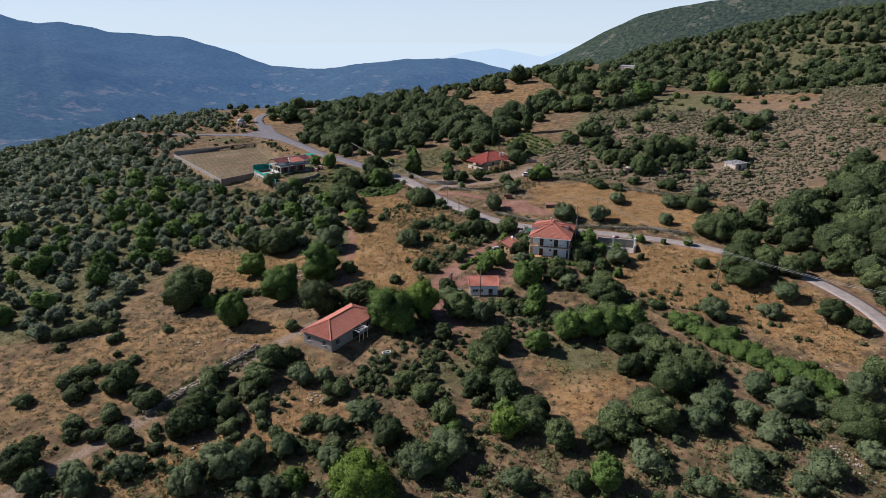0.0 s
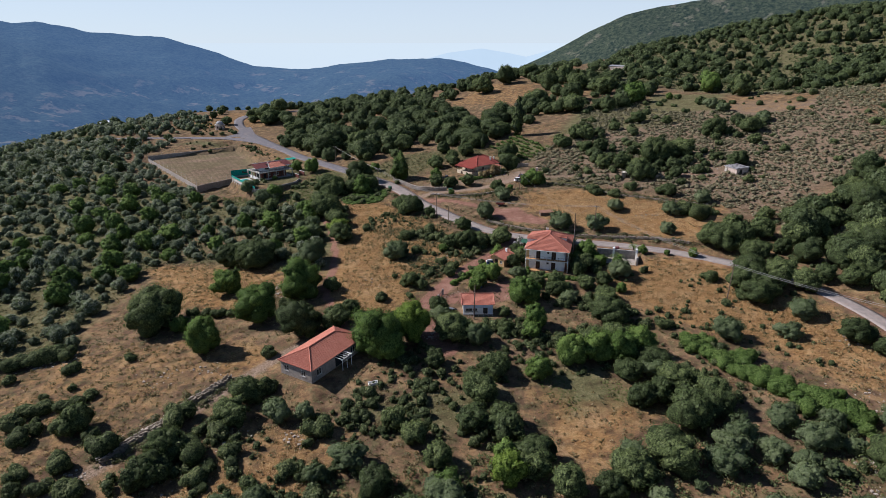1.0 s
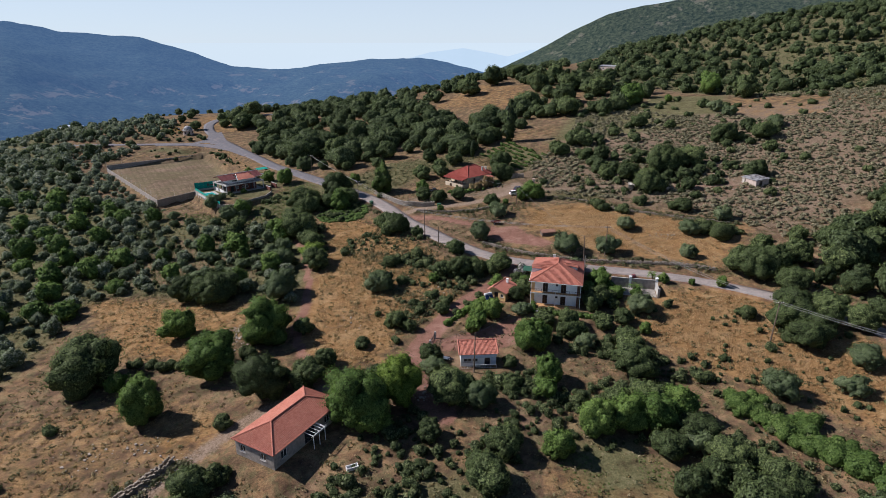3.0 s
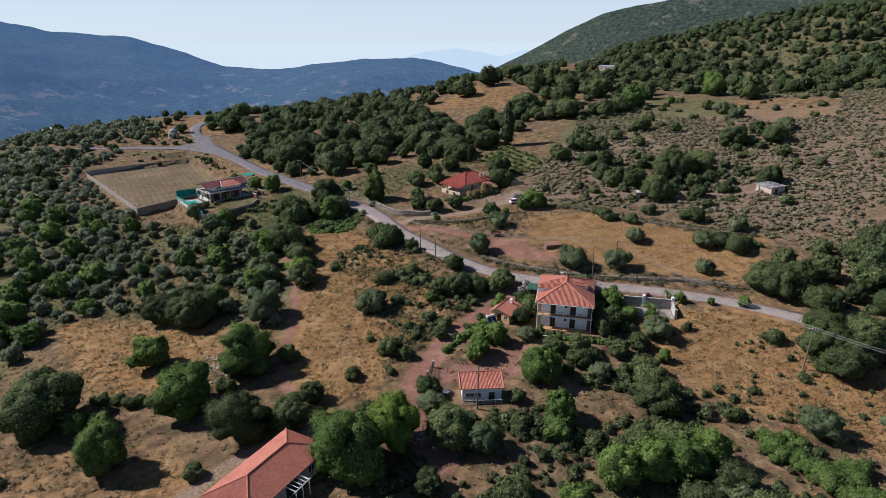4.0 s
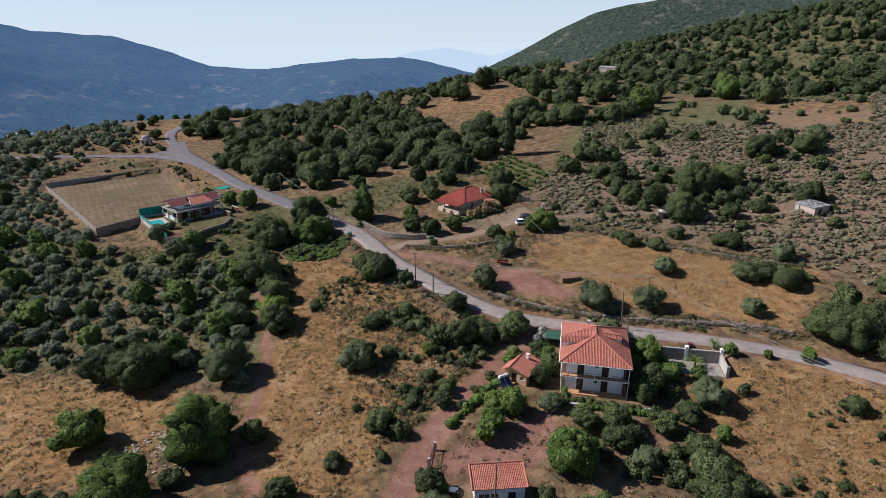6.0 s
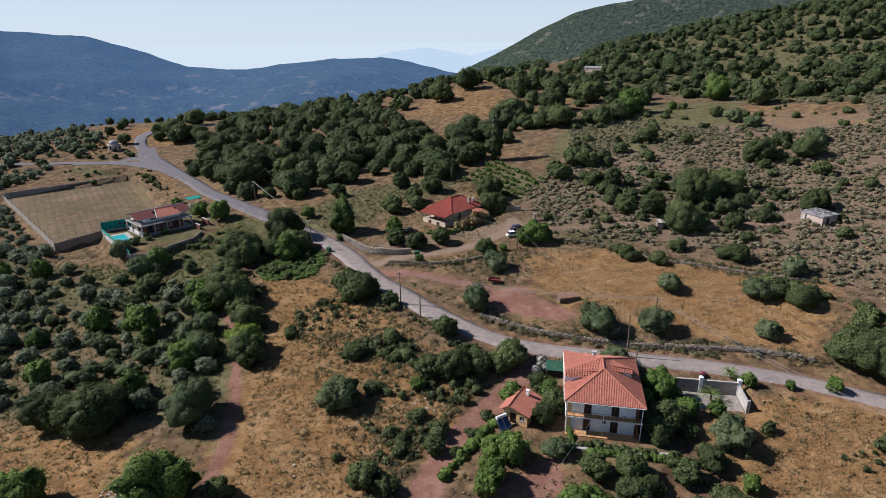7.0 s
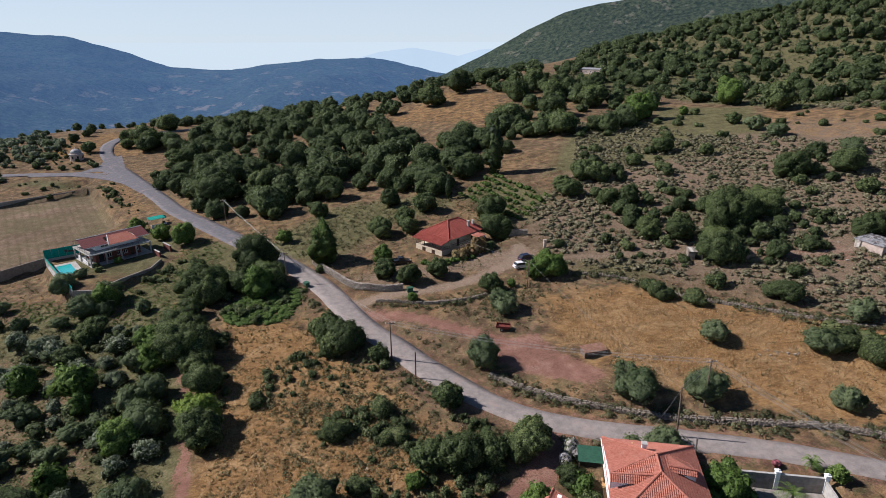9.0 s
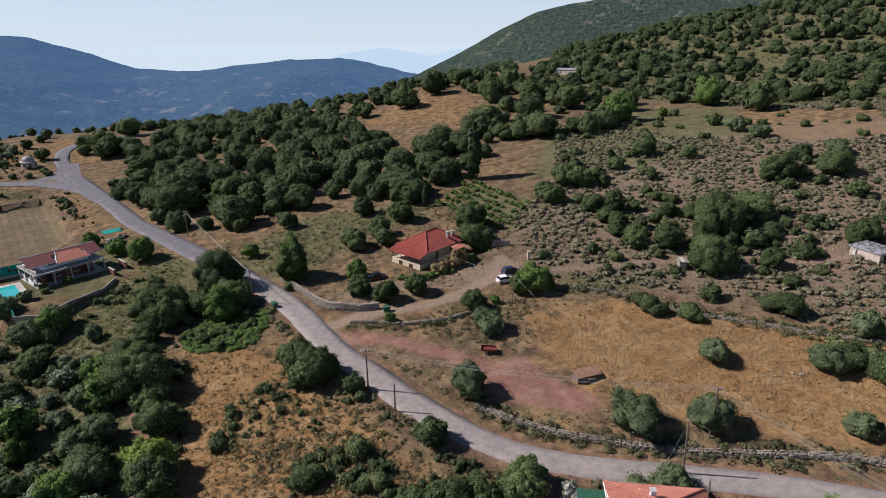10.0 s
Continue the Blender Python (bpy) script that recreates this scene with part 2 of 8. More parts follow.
    sparse = maths(n, l, "MULTIPLY", span(n, l, noise_node(n, l, 0.12, 4, 0.6), 0.4, 0.6), span(n, l, attribute(n, "gold"), 0.3, 0.9, 1.0, 0.25))
    c = mixed(n, l, maths(n, l, "MULTIPLY", clumps, sparse), c, (0.085, 0.07, 0.034))
    stones = span(n, l, noise_node(n, l, 5.5, 3, 0.5), 0.7, 0.74, 0, 0.8)
    c = mixed(n, l, maths(n, l, "MULTIPLY", stones, span(n, l, noise_node(n, l, 0.09, 3), 0.48, 0.62)), c, (0.42, 0.39, 0.34))
    c = mixed(n, l, 0.75, c, ramp(n, l, grit, ((0.34, (0.32, 0.31, 0.3)), (0.5, (0.66, 0.655, 0.65)), (0.66, (0.86, 0.86, 0.86)))), "MULTIPLY")
    l.new(c, b.inputs["Base Color"])
    bumped(n, l, b, maths(n, l, "ADD", fine, maths(n, l, "MULTIPLY", grit, 0.6)), 0.1, 0.75)
    return m


def far_material(name, dark, light, pale, haze_glow, amount, scale, low=None):
    """Distant wooded slopes; the haze before them is painted on as a bluish emission."""
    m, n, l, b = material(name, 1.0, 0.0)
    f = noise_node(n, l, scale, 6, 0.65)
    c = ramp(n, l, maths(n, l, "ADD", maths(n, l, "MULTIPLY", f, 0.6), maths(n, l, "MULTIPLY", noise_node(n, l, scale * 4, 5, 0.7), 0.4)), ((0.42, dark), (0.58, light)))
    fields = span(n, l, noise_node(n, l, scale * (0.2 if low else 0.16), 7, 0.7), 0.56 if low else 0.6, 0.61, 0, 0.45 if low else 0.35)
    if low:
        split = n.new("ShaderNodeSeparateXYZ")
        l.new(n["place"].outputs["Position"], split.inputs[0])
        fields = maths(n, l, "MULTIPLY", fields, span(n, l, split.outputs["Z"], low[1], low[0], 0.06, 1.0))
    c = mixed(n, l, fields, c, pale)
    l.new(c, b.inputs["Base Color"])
    b.inputs["Emission Color"].default_value = (*haze_glow, 1)
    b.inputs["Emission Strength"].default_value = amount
    if low:   # weaker painted haze on the nearer slopes
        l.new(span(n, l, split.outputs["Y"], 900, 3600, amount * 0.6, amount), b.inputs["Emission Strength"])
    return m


M["ground"] = ground_material()
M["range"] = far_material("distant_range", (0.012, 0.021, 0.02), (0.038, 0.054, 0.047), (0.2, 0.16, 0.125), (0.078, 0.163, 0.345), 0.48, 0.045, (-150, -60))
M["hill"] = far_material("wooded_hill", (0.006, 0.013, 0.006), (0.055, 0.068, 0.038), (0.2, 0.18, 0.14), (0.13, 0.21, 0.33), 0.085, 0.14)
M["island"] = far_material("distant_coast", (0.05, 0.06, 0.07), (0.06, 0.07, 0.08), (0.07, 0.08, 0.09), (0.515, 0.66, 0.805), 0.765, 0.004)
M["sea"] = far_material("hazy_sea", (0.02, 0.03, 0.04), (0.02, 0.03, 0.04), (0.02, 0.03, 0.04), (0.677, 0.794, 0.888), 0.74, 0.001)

# ---- helpers for meshes ----
def mesh_of(name, verts, faces, mat=None, smooth=False, attrs=None, normals=None):
    """A mesh from vertices and faces that all have the same number of corners, or a plain list of faces."""
    me = bpy.data.meshes.new(name)
    v = np.asarray(verts, np.float32).reshape(-1, 3)
    if isinstance(faces, np.ndarray):
        k = faces.shape[1]
        me.vertices.add(len(v)), me.loops.add(faces.size), me.polygons.add(len(faces))
        me.vertices.foreach_set("co", v.ravel())
        me.loops.foreach_set("vertex_index", faces.astype(np.int32).ravel())
        me.polygons.foreach_set("loop_start", np.arange(0, faces.size, k, dtype=np.int32))
        me.update(calc_edges=True)
    else:
        me.from_pydata([tuple(map(float, p)) for p in v], [], faces)
        me.update()
    if smooth:
        me.polygons.foreach_set("use_smooth", np.ones(len(me.polygons), bool))
    for key, values in (attrs or {}).items():
        me.attributes.new(key, "FLOAT", "POINT").data.foreach_set("value", np.asarray(values, np.float32))
    if normals is not None:   # leaves take the roundness of the bough that they sit on
        me.attributes.new("custom_normal", "FLOAT_VECTOR", "POINT").data.foreach_set("vector", np.asarray(normals, np.float32).ravel())
    if mat:
        me.materials.append(mat)
    return me


def hashed(i, j, seed):
    h = np.sin(i * 127.1 + j * 311.7 + seed * 74.7) * 43758.5453
    return h - np.floor(h)


def value_noise(x, y, size, seed=0):
    u, v = np.asarray(x, float) / size, np.asarray(y, float) / size
    i, j = np.floor(u), np.floor(v)
    f, g = u - i, v - j
    f, g = f * f * (3 - 2 * f), g * g * (3 - 2 * g)
    top = hashed(i, j, seed) * (1 - f) + hashed(i + 1, j, seed) * f
    low = hashed(i, j + 1, seed) * (1 - f) + hashed(i + 1, j + 1, seed) * f
    return top * (1 - g) + low * g


def fbm(x, y, size, seed=0, octaves=4):
    total, weight = 0.0, 0.0
    for k in range(octaves):
        total = total + value_noise(x, y, size / 2**k, seed + k) / 2**k
        weight += 1 / 2**k
    return total / weight


def inside(poly, x, y):
    """The signed distance to a polygon's edge, in metres: plus inside, minus outside."""
    x, y = np.asarray(x, float), np.asarray(y, float)
    best, odd = np.full(x.shape, 1e9), np.zeros(x.shape, bool)
    for (ax, ay), (bx, by) in zip(poly, poly[1:] + poly[:1]):
        ex, ey = bx - ax, by - ay
        t = np.clip(((x - ax) * ex + (y - ay) * ey) / (ex * ex + ey * ey), 0, 1)
        best = np.minimum(best, np.hypot(x - ax - t * ex, y - ay - t * ey))
        cross = (ay > y) != (by > y)
        odd ^= cross & (x < ex * (y - ay) / (ey if ey else 1e-9) + ax)
    return np.where(odd, best, -best)


def smooth01(v):
    v = np.clip(v, 0, 1)
    return v * v * (3 - 2 * v)


def spline(points, step=2.0):
    """A smooth line through the points, sampled every step metres."""
    p = np.array(points, float)
    p = np.vstack([2 * p[0] - p[1], p, 2 * p[-1] - p[-2]])
    out = []
    for k in range(1, len(p) - 2):
        a, b, c, d = p[k - 1:k + 3]
        n = max(2, int(np.linalg.norm(c - b) / step))
        for t in np.arange(n) / n:
            out.append(0.5 * (2 * b + (c - a) * t + (2 * a - 5 * b + 4 * c - d) * t**2 + (3 * b - a - 3 * c + d) * t**3))
    return np.array(out + [p[-2]])


# ---- the lie of the land: a coarse lattice of heights, 100 m apart, smoothed by cubic splines ----
LAND = [
    [-22, -13, -6, 1, 7, 15, 28, 44, 61],
    [-20, -10, 0, 11, 8, 15, 37, 56, 74],
    [-18, -7, 4, 15, 15, 16, 48, 67, 83],
    [-18, -8, 5, 6, 26, 25, 58, 72, 87],
    [-19, -13, 3, 21, 28, 42, 60, 70, 89],
    [-18, -2, 19, 16, 32, 51, 46, 70, 97],
    [-19, 10, 33, 25, 43, 67, 55, 85, 111],
    [-27, 2, 17, 16, 28, 52, 70, 95, 113],
    [-44, -18, -2, 5, 13, 34, 62, 83, 100],
    [-67, -44, -28, -21, -13, 11, 42, 66, 87],
]


def lattice(x, y):
    x, y, g = np.asarray(x, float), np.asarray(y, float), np.array(LAND, float)
    u, v = (x + 400) / 100, (y + 100) / 100
    i, j = np.floor(u).astype(int), np.floor(v).astype(int)
    f, h = u - i, v - j
    cubic = lambda t: ((1 - t)**3 / 6, (3 * t**3 - 6 * t**2 + 4) / 6, (-3 * t**3 + 3 * t**2 + 3 * t + 1) / 6, t**3 / 6)
    wx, wy, z = cubic(f), cubic(h), 0.0
    for b in range(4):
        for a in range(4):
            z = z + wx[a] * wy[b] * g[np.clip(j - 1 + b, 0, 9), np.clip(i - 1 + a, 0, 8)]
    away = smooth01((np.hypot(x - 60, y - 250) - 600) / 1100)
    return z * (1 - away) - 250 * away


ROAD = spline([(-88, 522), (-112, 510), (-137, 491), (-143, 472), (-139, 450), (-125, 421), (-104, 387), (-84, 352), (-68, 323), (-54, 302.6),
               (-42.5, 286), (-19.4, 253), (-11, 238), (-7, 228.5), (-2.9, 219.6), (2.9, 210.6), (7.8, 202.6), (13.1, 195.6), (18, 190), (24.5, 185),
               (34.7, 180.3), (45.2, 176.5), (57.7, 171.3), (69.5, 164.5), (81.4, 154), (90, 141.4), (94.5, 129.5), (95.9, 115.8), (94, 95),
               (88, 70), (80, 40), (75, 0), (70, -60)])
SIDE_ROAD = spline([(-106, 389), (-120, 399), (-134, 405.5), (-150, 409.6), (-175, 413), (-215, 425), (-262, 450)])
LANE = spline([(24, 181.5), (21.5, 176), (17.5, 171), (12.2, 166), (6, 158.2), (2.1, 151.9), (-1.5, 145), (-3.5, 139), (-1.5, 133.5), (0.8, 127.8), (3, 124)])
YARD_LANE = spline([(-5.5, 226.5), (-1, 225), (8, 220.5), (15.6, 214), (22, 209)])
FARM_TRACK = spline([(-70, 72), (-59.5, 87.5), (-55.2, 92.9), (-50.5, 98.9), (-46.2, 105.6), (-41.3, 113.2), (-34.7, 122.7), (-30, 128), (-20, 134), (-9, 137), (-4, 139)])
SLOPE_PATH = spline([(43, 239.2), (53.8, 237.5), (64.6, 236), (74.1, 233.8), (86.1, 230.2), (97.1, 222.9), (108.1, 221.4)])
FOOTPATH = spline([(-46, 230), (-40, 218), (-36, 209), (-32, 194), (-29.5, 180), (-28.5, 168), (-28.5, 156), (-24, 143), (-20, 134)])
HOUSE_DRIVE = spline([(-5.5, 230.5), (3.3, 232.3), (16.7, 232.6), (26.1, 236), (34.2, 242), (37, 249)])


def along(line, x, y, reach=25.0):
    """The distance to a line, and the land's height at the nearest place on it."""
    x, y = np.asarray(x, float), np.asarray(y, float)
    d, z = np.full(x.shape, 1e6), np.zeros(x.shape)
    near = (x > line[:, 0].min() - reach) & (x < line[:, 0].max() + reach) & (y > line[:, 1].min() - reach) & (y < line[:, 1].max() + reach)
    if near.any():
        px, py, level = x[near], y[near], lattice(line[:, 0], line[:, 1])
        bd, bz = np.full(px.shape, 1e6), np.zeros(px.shape)
        for k in range(len(line) - 1):
            (ax, ay), (bx, by) = line[k], line[k + 1]
            ex, ey = bx - ax, by - ay
            t = np.clip(((px - ax) * ex + (py - ay) * ey) / (ex * ex + ey * ey + 1e-9), 0, 1)
            q = np.hypot(px - ax - t * ex, py - ay - t * ey)
            hit = q < bd
            bd[hit], bz[hit] = q[hit], (level[k] + (level[k + 1] - level[k]) * t)[hit]
        d[near], z[near] = bd, bz
    return d, z


PITCH = [(-162, 352), (-121, 384), (-85, 316), (-109, 283)]
BANKS = [  # lower and higher ground outside the pitch: outline, height, width of the bank
    ([(-162, 352), (-109, 283), (-117, 275), (-171, 345)], 13.2, 6.0),
    ([(-164, 354.4), (-122.5, 386.6), (-127, 394), (-172, 362)], 16.8, 2.5),
    ([(-109, 283), (-95, 302), (-87, 295), (-104, 272)], 12.9, 6.0),
]
LEVELS = [  # ground made level: outline, height, width of the bank round it
    ([(23, 154), (37, 150), (43, 172), (28, 177)], 21.2, 3.0),
    ([(45, 162), (56, 159), (58.0, 166.6), (46.0, 169.9)], 21.6, 1.0),
    ([(-33, 116), (-23.5, 109.5), (-13.5, 125.5), (-22, 131)], 16.6, 2.5),
    ([(5.5, 135.5), (15, 135.5), (15, 142.5), (5.5, 142.5)], 18.8, 2.0),
    ([(15, 160), (22, 160), (25, 172), (18, 172)], 21.0, 2.0),
    ([(8, 256), (18, 244), (34, 257), (24, 269)], 27.6, 4.0),
    ([(-90, 276), (-80.5, 262.5), (-73.2, 252.6), (-68, 252.2), (-64.5, 259.2), (-59.5, 266.2), (-58, 281), (-68, 293), (-84, 288)], 21.3, 1.2),
    ([(-119 + (x + 119) * 0.965, 334 + (y - 334) * 0.965) for x, y in PITCH], 15.2, 1.2),
]


def ground(x, y):
    x, y = np.asarray(x, float), np.asarray(y, float)
    near = np.hypot(x, y - 200) < 420
    z = lattice(x, y) + np.where(near, (fbm(x, y, 9.0, 3) - 0.5) * 0.7 + (fbm(x, y, 1.7, 9, 2) - 0.5) * 0.16, (fbm(x, y, 60, 3) - 0.5) * 4 * smooth01((np.hypot(x, y - 200) - 420) / 300))
    for line, half, bank in ((FARM_TRACK, 1.6, 2.0), (YARD_LANE, 1.8, 2.5), (LANE, 1.9, 2.5), (HOUSE_DRIVE, 2.2, 3.0), (SIDE_ROAD, 3.2, 4.0), (ROAD, 3.6, 4.0)):
        d, level = along(line, x, y)
        w = smooth01((half + bank - d) / bank)
        z = z * (1 - w) + (level - 0.06) * w
    for poly, level, bank in BANKS + LEVELS:
        w = smooth01(1 + inside(poly, x, y) / bank)
        z = z * (1 - w) + level * w
    return z


def graded(parts):
    out = []
    for lo, hi, step in parts:
        out += list(np.arange(lo, hi, step))
    return np.array(out + [parts[-1][1]], float)


GOLD = [[(35.5, 221.5), (53, 223), (74, 207.6), (95, 192), (76, 172), (53.7, 183), (39.6, 195), (32.6, 206.6)],
        [(47, 160), (60, 163), (71, 158), (79, 147), (86, 128), (63, 120), (50, 137), (44, 143)],
        [(-33, 230), (-20, 229), (-1, 202), (12, 178), (10, 166), (-4, 155), (-9, 142), (-23, 139), (-31, 163), (-30, 192)],
        [(10, 425), (57, 383), (79, 439), (50, 478)], [(163, 347), (190, 305), (169, 274), (147, 285), (140, 306)],
        [(-160, 434), (-148, 441), (-112, 432), (-100, 470), (-140, 520), (-182, 482)], [(-100, 117), (-82, 131), (-55, 140), (-34, 124), (-47, 112), (-58, 96), (-72, 80), (-92, 88)], [(-93, 190), (-69, 183), (-45, 175), (-40, 159), (-49, 148), (-65, 151), (-74, 164)], [(-60, 71), (-50, 86), (-38, 92), (-24, 99), (-17, 92), (-15, 84), (-22, 78), (-44, 73)], [(-32, 101), (-24, 104), (-12, 97), (-19, 88), (-28, 90)], [(60, 162), (76, 163), (87, 134), (93, 115), (82, 98), (75, 107), (66, 120), (52, 137)], [(-118, 384), (-100, 355), (-84, 322), (-78, 328), (-95, 362), (-112, 388)], [(18, 111), (35, 110), (42, 101), (31, 91), (24, 84), (18, 91)]]
GREY = [[(97, 446), (120, 409), (150, 412), (158, 372), (170, 346), (205, 308), (300, 300), (460, 420), (470, 640), (330, 720), (200, 640), (112, 475)], [(42, 231), (40, 262), (62, 285), (81, 332), (146, 330), (190, 280), (150, 200), (98, 186), (85, 207), (59, 226)]]
WEEDS = [[(97, 446), (120, 409), (150, 412), (158, 372), (170, 346), (205, 308), (300, 300), (460, 420), (470, 640), (330, 720), (200, 640), (112, 475)], [(-170, 330), (-133, 293), (-105, 266), (-69, 248), (-56, 246), (-38, 222), (-29, 190), (-30, 168), (-42, 178), (-69, 184), (-86, 190), (-91, 180), (-86, 159), (-88, 145), (-82, 133), (-99, 126), (-190, 100), (-400, 350), (-300, 560)], [(17, 118), (34, 116), (39, 103), (24, 102)], [(135, 377), (168, 350), (140, 301), (121, 318), (116, 338)], [(-14, 107), (0, 111), (13, 109), (13, 99), (-12, 98)], [(-90, 255), (-66, 248), (-60, 262), (-50, 285), (-40, 280), (-30, 262), (-40, 250), (-50, 215), (-110, 210), (-125, 240)], [(-165, 395), (-150, 402), (-122, 386), (-128, 382)], [(-95, 305), (-80, 262), (-60, 262), (-55, 290), (-75, 310)],
         [(-40, 262), (-14, 300), (20, 300), (28, 290), (24, 282), (6, 276), (-8, 258), (-16, 258)], [(28, 292), (43, 310), (58, 280), (43, 262)], [(60, 300), (90, 360), (140, 330), (120, 290)], [(47, 236.4), (61, 234.4), (66, 228.6), (62, 223.4), (50.7, 226), (45, 231.4)]]
RED = [[(22, 208.5), (30.3, 209), (32, 203), (39, 194.5), (35, 191.8), (24.5, 197.5), (20, 203)], [(3, 148), (12, 151), (22, 156), (22, 146), (14, 143), (4, 144)]]


def build_ground():
    xs = graded([(-4900, -1000, 260), (-1000, -400, 40), (-400, -170, 7), (-170, -95, 2.5), (-95, 115, 1.6), (115, 190, 2.5), (190, 460, 7), (460, 1000, 40), (1000, 4900, 260)])
    ys = graded([(-4900, -700, 280), (-700, -60, 40), (-60, 66, 4), (66, 270, 1.6), (270, 400, 2.2), (400, 620, 5), (620, 1000, 25), (1000, 4900, 260)])
    gx, gy = (g.ravel() for g in np.meshgrid(xs, ys))
    z = ground(gx, gy)
    def mask(polys, soft):
        return np.max([np.clip(0.5 + inside(p, gx, gy) / soft, 0, 1) for p in polys], axis=0)
    red = mask(RED, 2.0)
    for line, half in ((LANE, 2.2), (YARD_LANE, 2.0), (FOOTPATH, 0.8)):
        red = np.maximum(red, np.clip((half + 0.8 - along(line, gx, gy)[0]) / 1.2, 0, 1) * (0.75 if half == 2.0 else 1))
    red = np.maximum(red, mask([[(74, 235.7), (90.6, 230.4), (107, 224.7), (108.6, 213.5), (93.4, 218), (77.4, 227.2)], [(-96, 262), (-84, 256), (-80, 246), (-92, 246)], [(-66, 250), (-58, 250), (-56, 240), (-66, 240)]], 6.0) * 0.5)
    red = np.maximum(red, mask([[(-95, 236), (-60, 232), (-42, 196), (-44, 180), (-86, 192), (-104, 214)]], 10.0) * 0.42)
    tracks = np.maximum(np.clip((2.1 - along(FARM_TRACK, gx, gy)[0]) / 1.2, 0, 1) * 0.8, np.clip((1.5 - along(SLOPE_PATH, gx, gy)[0]) / 1.2, 0, 1) * 0.7)
    verge = np.clip((5.6 - along(ROAD, gx, gy)[0]) / 2.5, 0, 1) * 0.5
    nx, ny = len(xs), len(ys)
    k = np.arange(nx * (ny - 1)).reshape(ny - 1, nx)[:, :-1].ravel()
    me = mesh_of("ground", np.stack([gx, gy, z], 1), np.stack([k, k + 1, k + 1 + nx, k + nx], 1), M["ground"], True,
                 {"gold": mask(GOLD, 10.0) * np.where((gy > 280) | (gx < -45) & (gy > 86) & (gy < 150), 0.52, 1.0) * np.where(gx > 130, 0.75, 1.0) * (0.72 + 0.28 * smooth01((gy - 100) / 40)), "grey": mask(GREY, 25.0), "weeds": mask(WEEDS, 8.0) * 0.8, "red": np.maximum(red, verge), "pitch": mask([PITCH], 1.0), "gravel": np.maximum(tracks, np.maximum(np.clip((2.6 - along(HOUSE_DRIVE, gx, gy)[0]) / 1.5, 0, 1), mask([[(-8, 242), (5, 237), (20, 238), (38, 238), (41, 247), (30, 248), (18, 244), (5, 247)]], 5.0) * 0.62))})
    tagged(new("ground", me), "sloping hillside of dry golden grass, red soil and scrub", "ground", kind="structure")


build_ground()


def build_strip(name, line, half, mat, label, lift=0.05, ragged=0.35, kind="structure", category="road"):
    """A paved strip along a line, thick at its edges, with uneven borders."""
    t = np.gradient(line, axis=0)
    t /= np.linalg.norm(t, axis=1)[:, None]
    nrm = np.stack([-t[:, 1], t[:, 0]], 1)
    rows = []
    cross = (-1.0, -1.0, -0.5, 0.0, 0.5, 1.0, 1.0)
    for s, c in enumerate(cross):
        edge = half * c + (np.sign(c) * (fbm(line[:, 0] + 7 * s * (c > 0), line[:, 1], 6, 5) - 0.5) * ragged * 2 if abs(c) == 1 else 0)
        p = line + nrm * np.reshape(edge, (-1, 1)) if np.ndim(edge) else line + nrm * edge
        zz = along(line, p[:, 0], p[:, 1])[1] + lift + (0.05 * (1 - abs(c)))
        if s in (0, len(cross) - 1):
            zz = zz - 0.4
        rows.append(np.column_stack([p, zz]))
    v = np.stack(rows, 1).reshape(-1, 3)
    k, m = np.meshgrid(np.arange(len(line) - 1), np.arange(len(cross) - 1), indexing="ij")
    a = (k * len(cross) + m).ravel()
    ob = new(name, mesh_of(name, v, np.stack([a, a + 1, a + 1 + len(cross), a + len(cross)], 1), mat))
    return tagged(ob, label, category, kind=kind)


build_strip("road", ROAD, 2.3 + 0.65 * smooth01((ROAD[:, 1] - 182) / 22) + 0.5 * smooth01((ROAD[:, 1] - 230) / 60), M["asphalt"], "narrow sun-bleached grey asphalt country road")
def build_junction():
    """The flared mouth of the junction: two fillets between the side road and the main road."""
    verts, faces = [], []
    for outer, inner in (([(-158, 412.4), (-142, 410.6), (-134.5, 412), (-131, 420), (-135, 438)], [(-158, 409), (-138, 405), (-119, 399), (-116, 409), (-127, 438)]),
                         ([(-158, 405.6), (-138, 402), (-122, 394), (-110, 384), (-101, 372), (-92, 358)], [(-158, 409), (-134, 406), (-116, 400), (-106, 390), (-97, 374), (-89, 360)])):
        a, b = spline(outer, 1.0), spline(inner, 1.0)
        base = len(verts)
        for k in range(61):
            p, q = (c[min(len(c) - 1, round(k / 60 * (len(c) - 1)))] for c in (a, b))
            for j in range(6):
                x, y = p + (q - p) * max(0, j - 1) / 4
                verts.append((x, y, float(ground(x, y)) + (0.13 if j else -0.4)))
        for k in range(60):
            for j in range(5):
                i = base + k * 6 + j
                faces.append((i, i + 1, i + 7, i + 6))
    tagged(new("road_junction", mesh_of("road_junction", verts, faces, M["asphalt"])), "wide mouth of the road junction in grey asphalt", "road", kind="structure")


build_junction()
build_strip("side_road", SIDE_ROAD, 3.1, M["asphalt"], "side road of worn grey asphalt", 0.03)


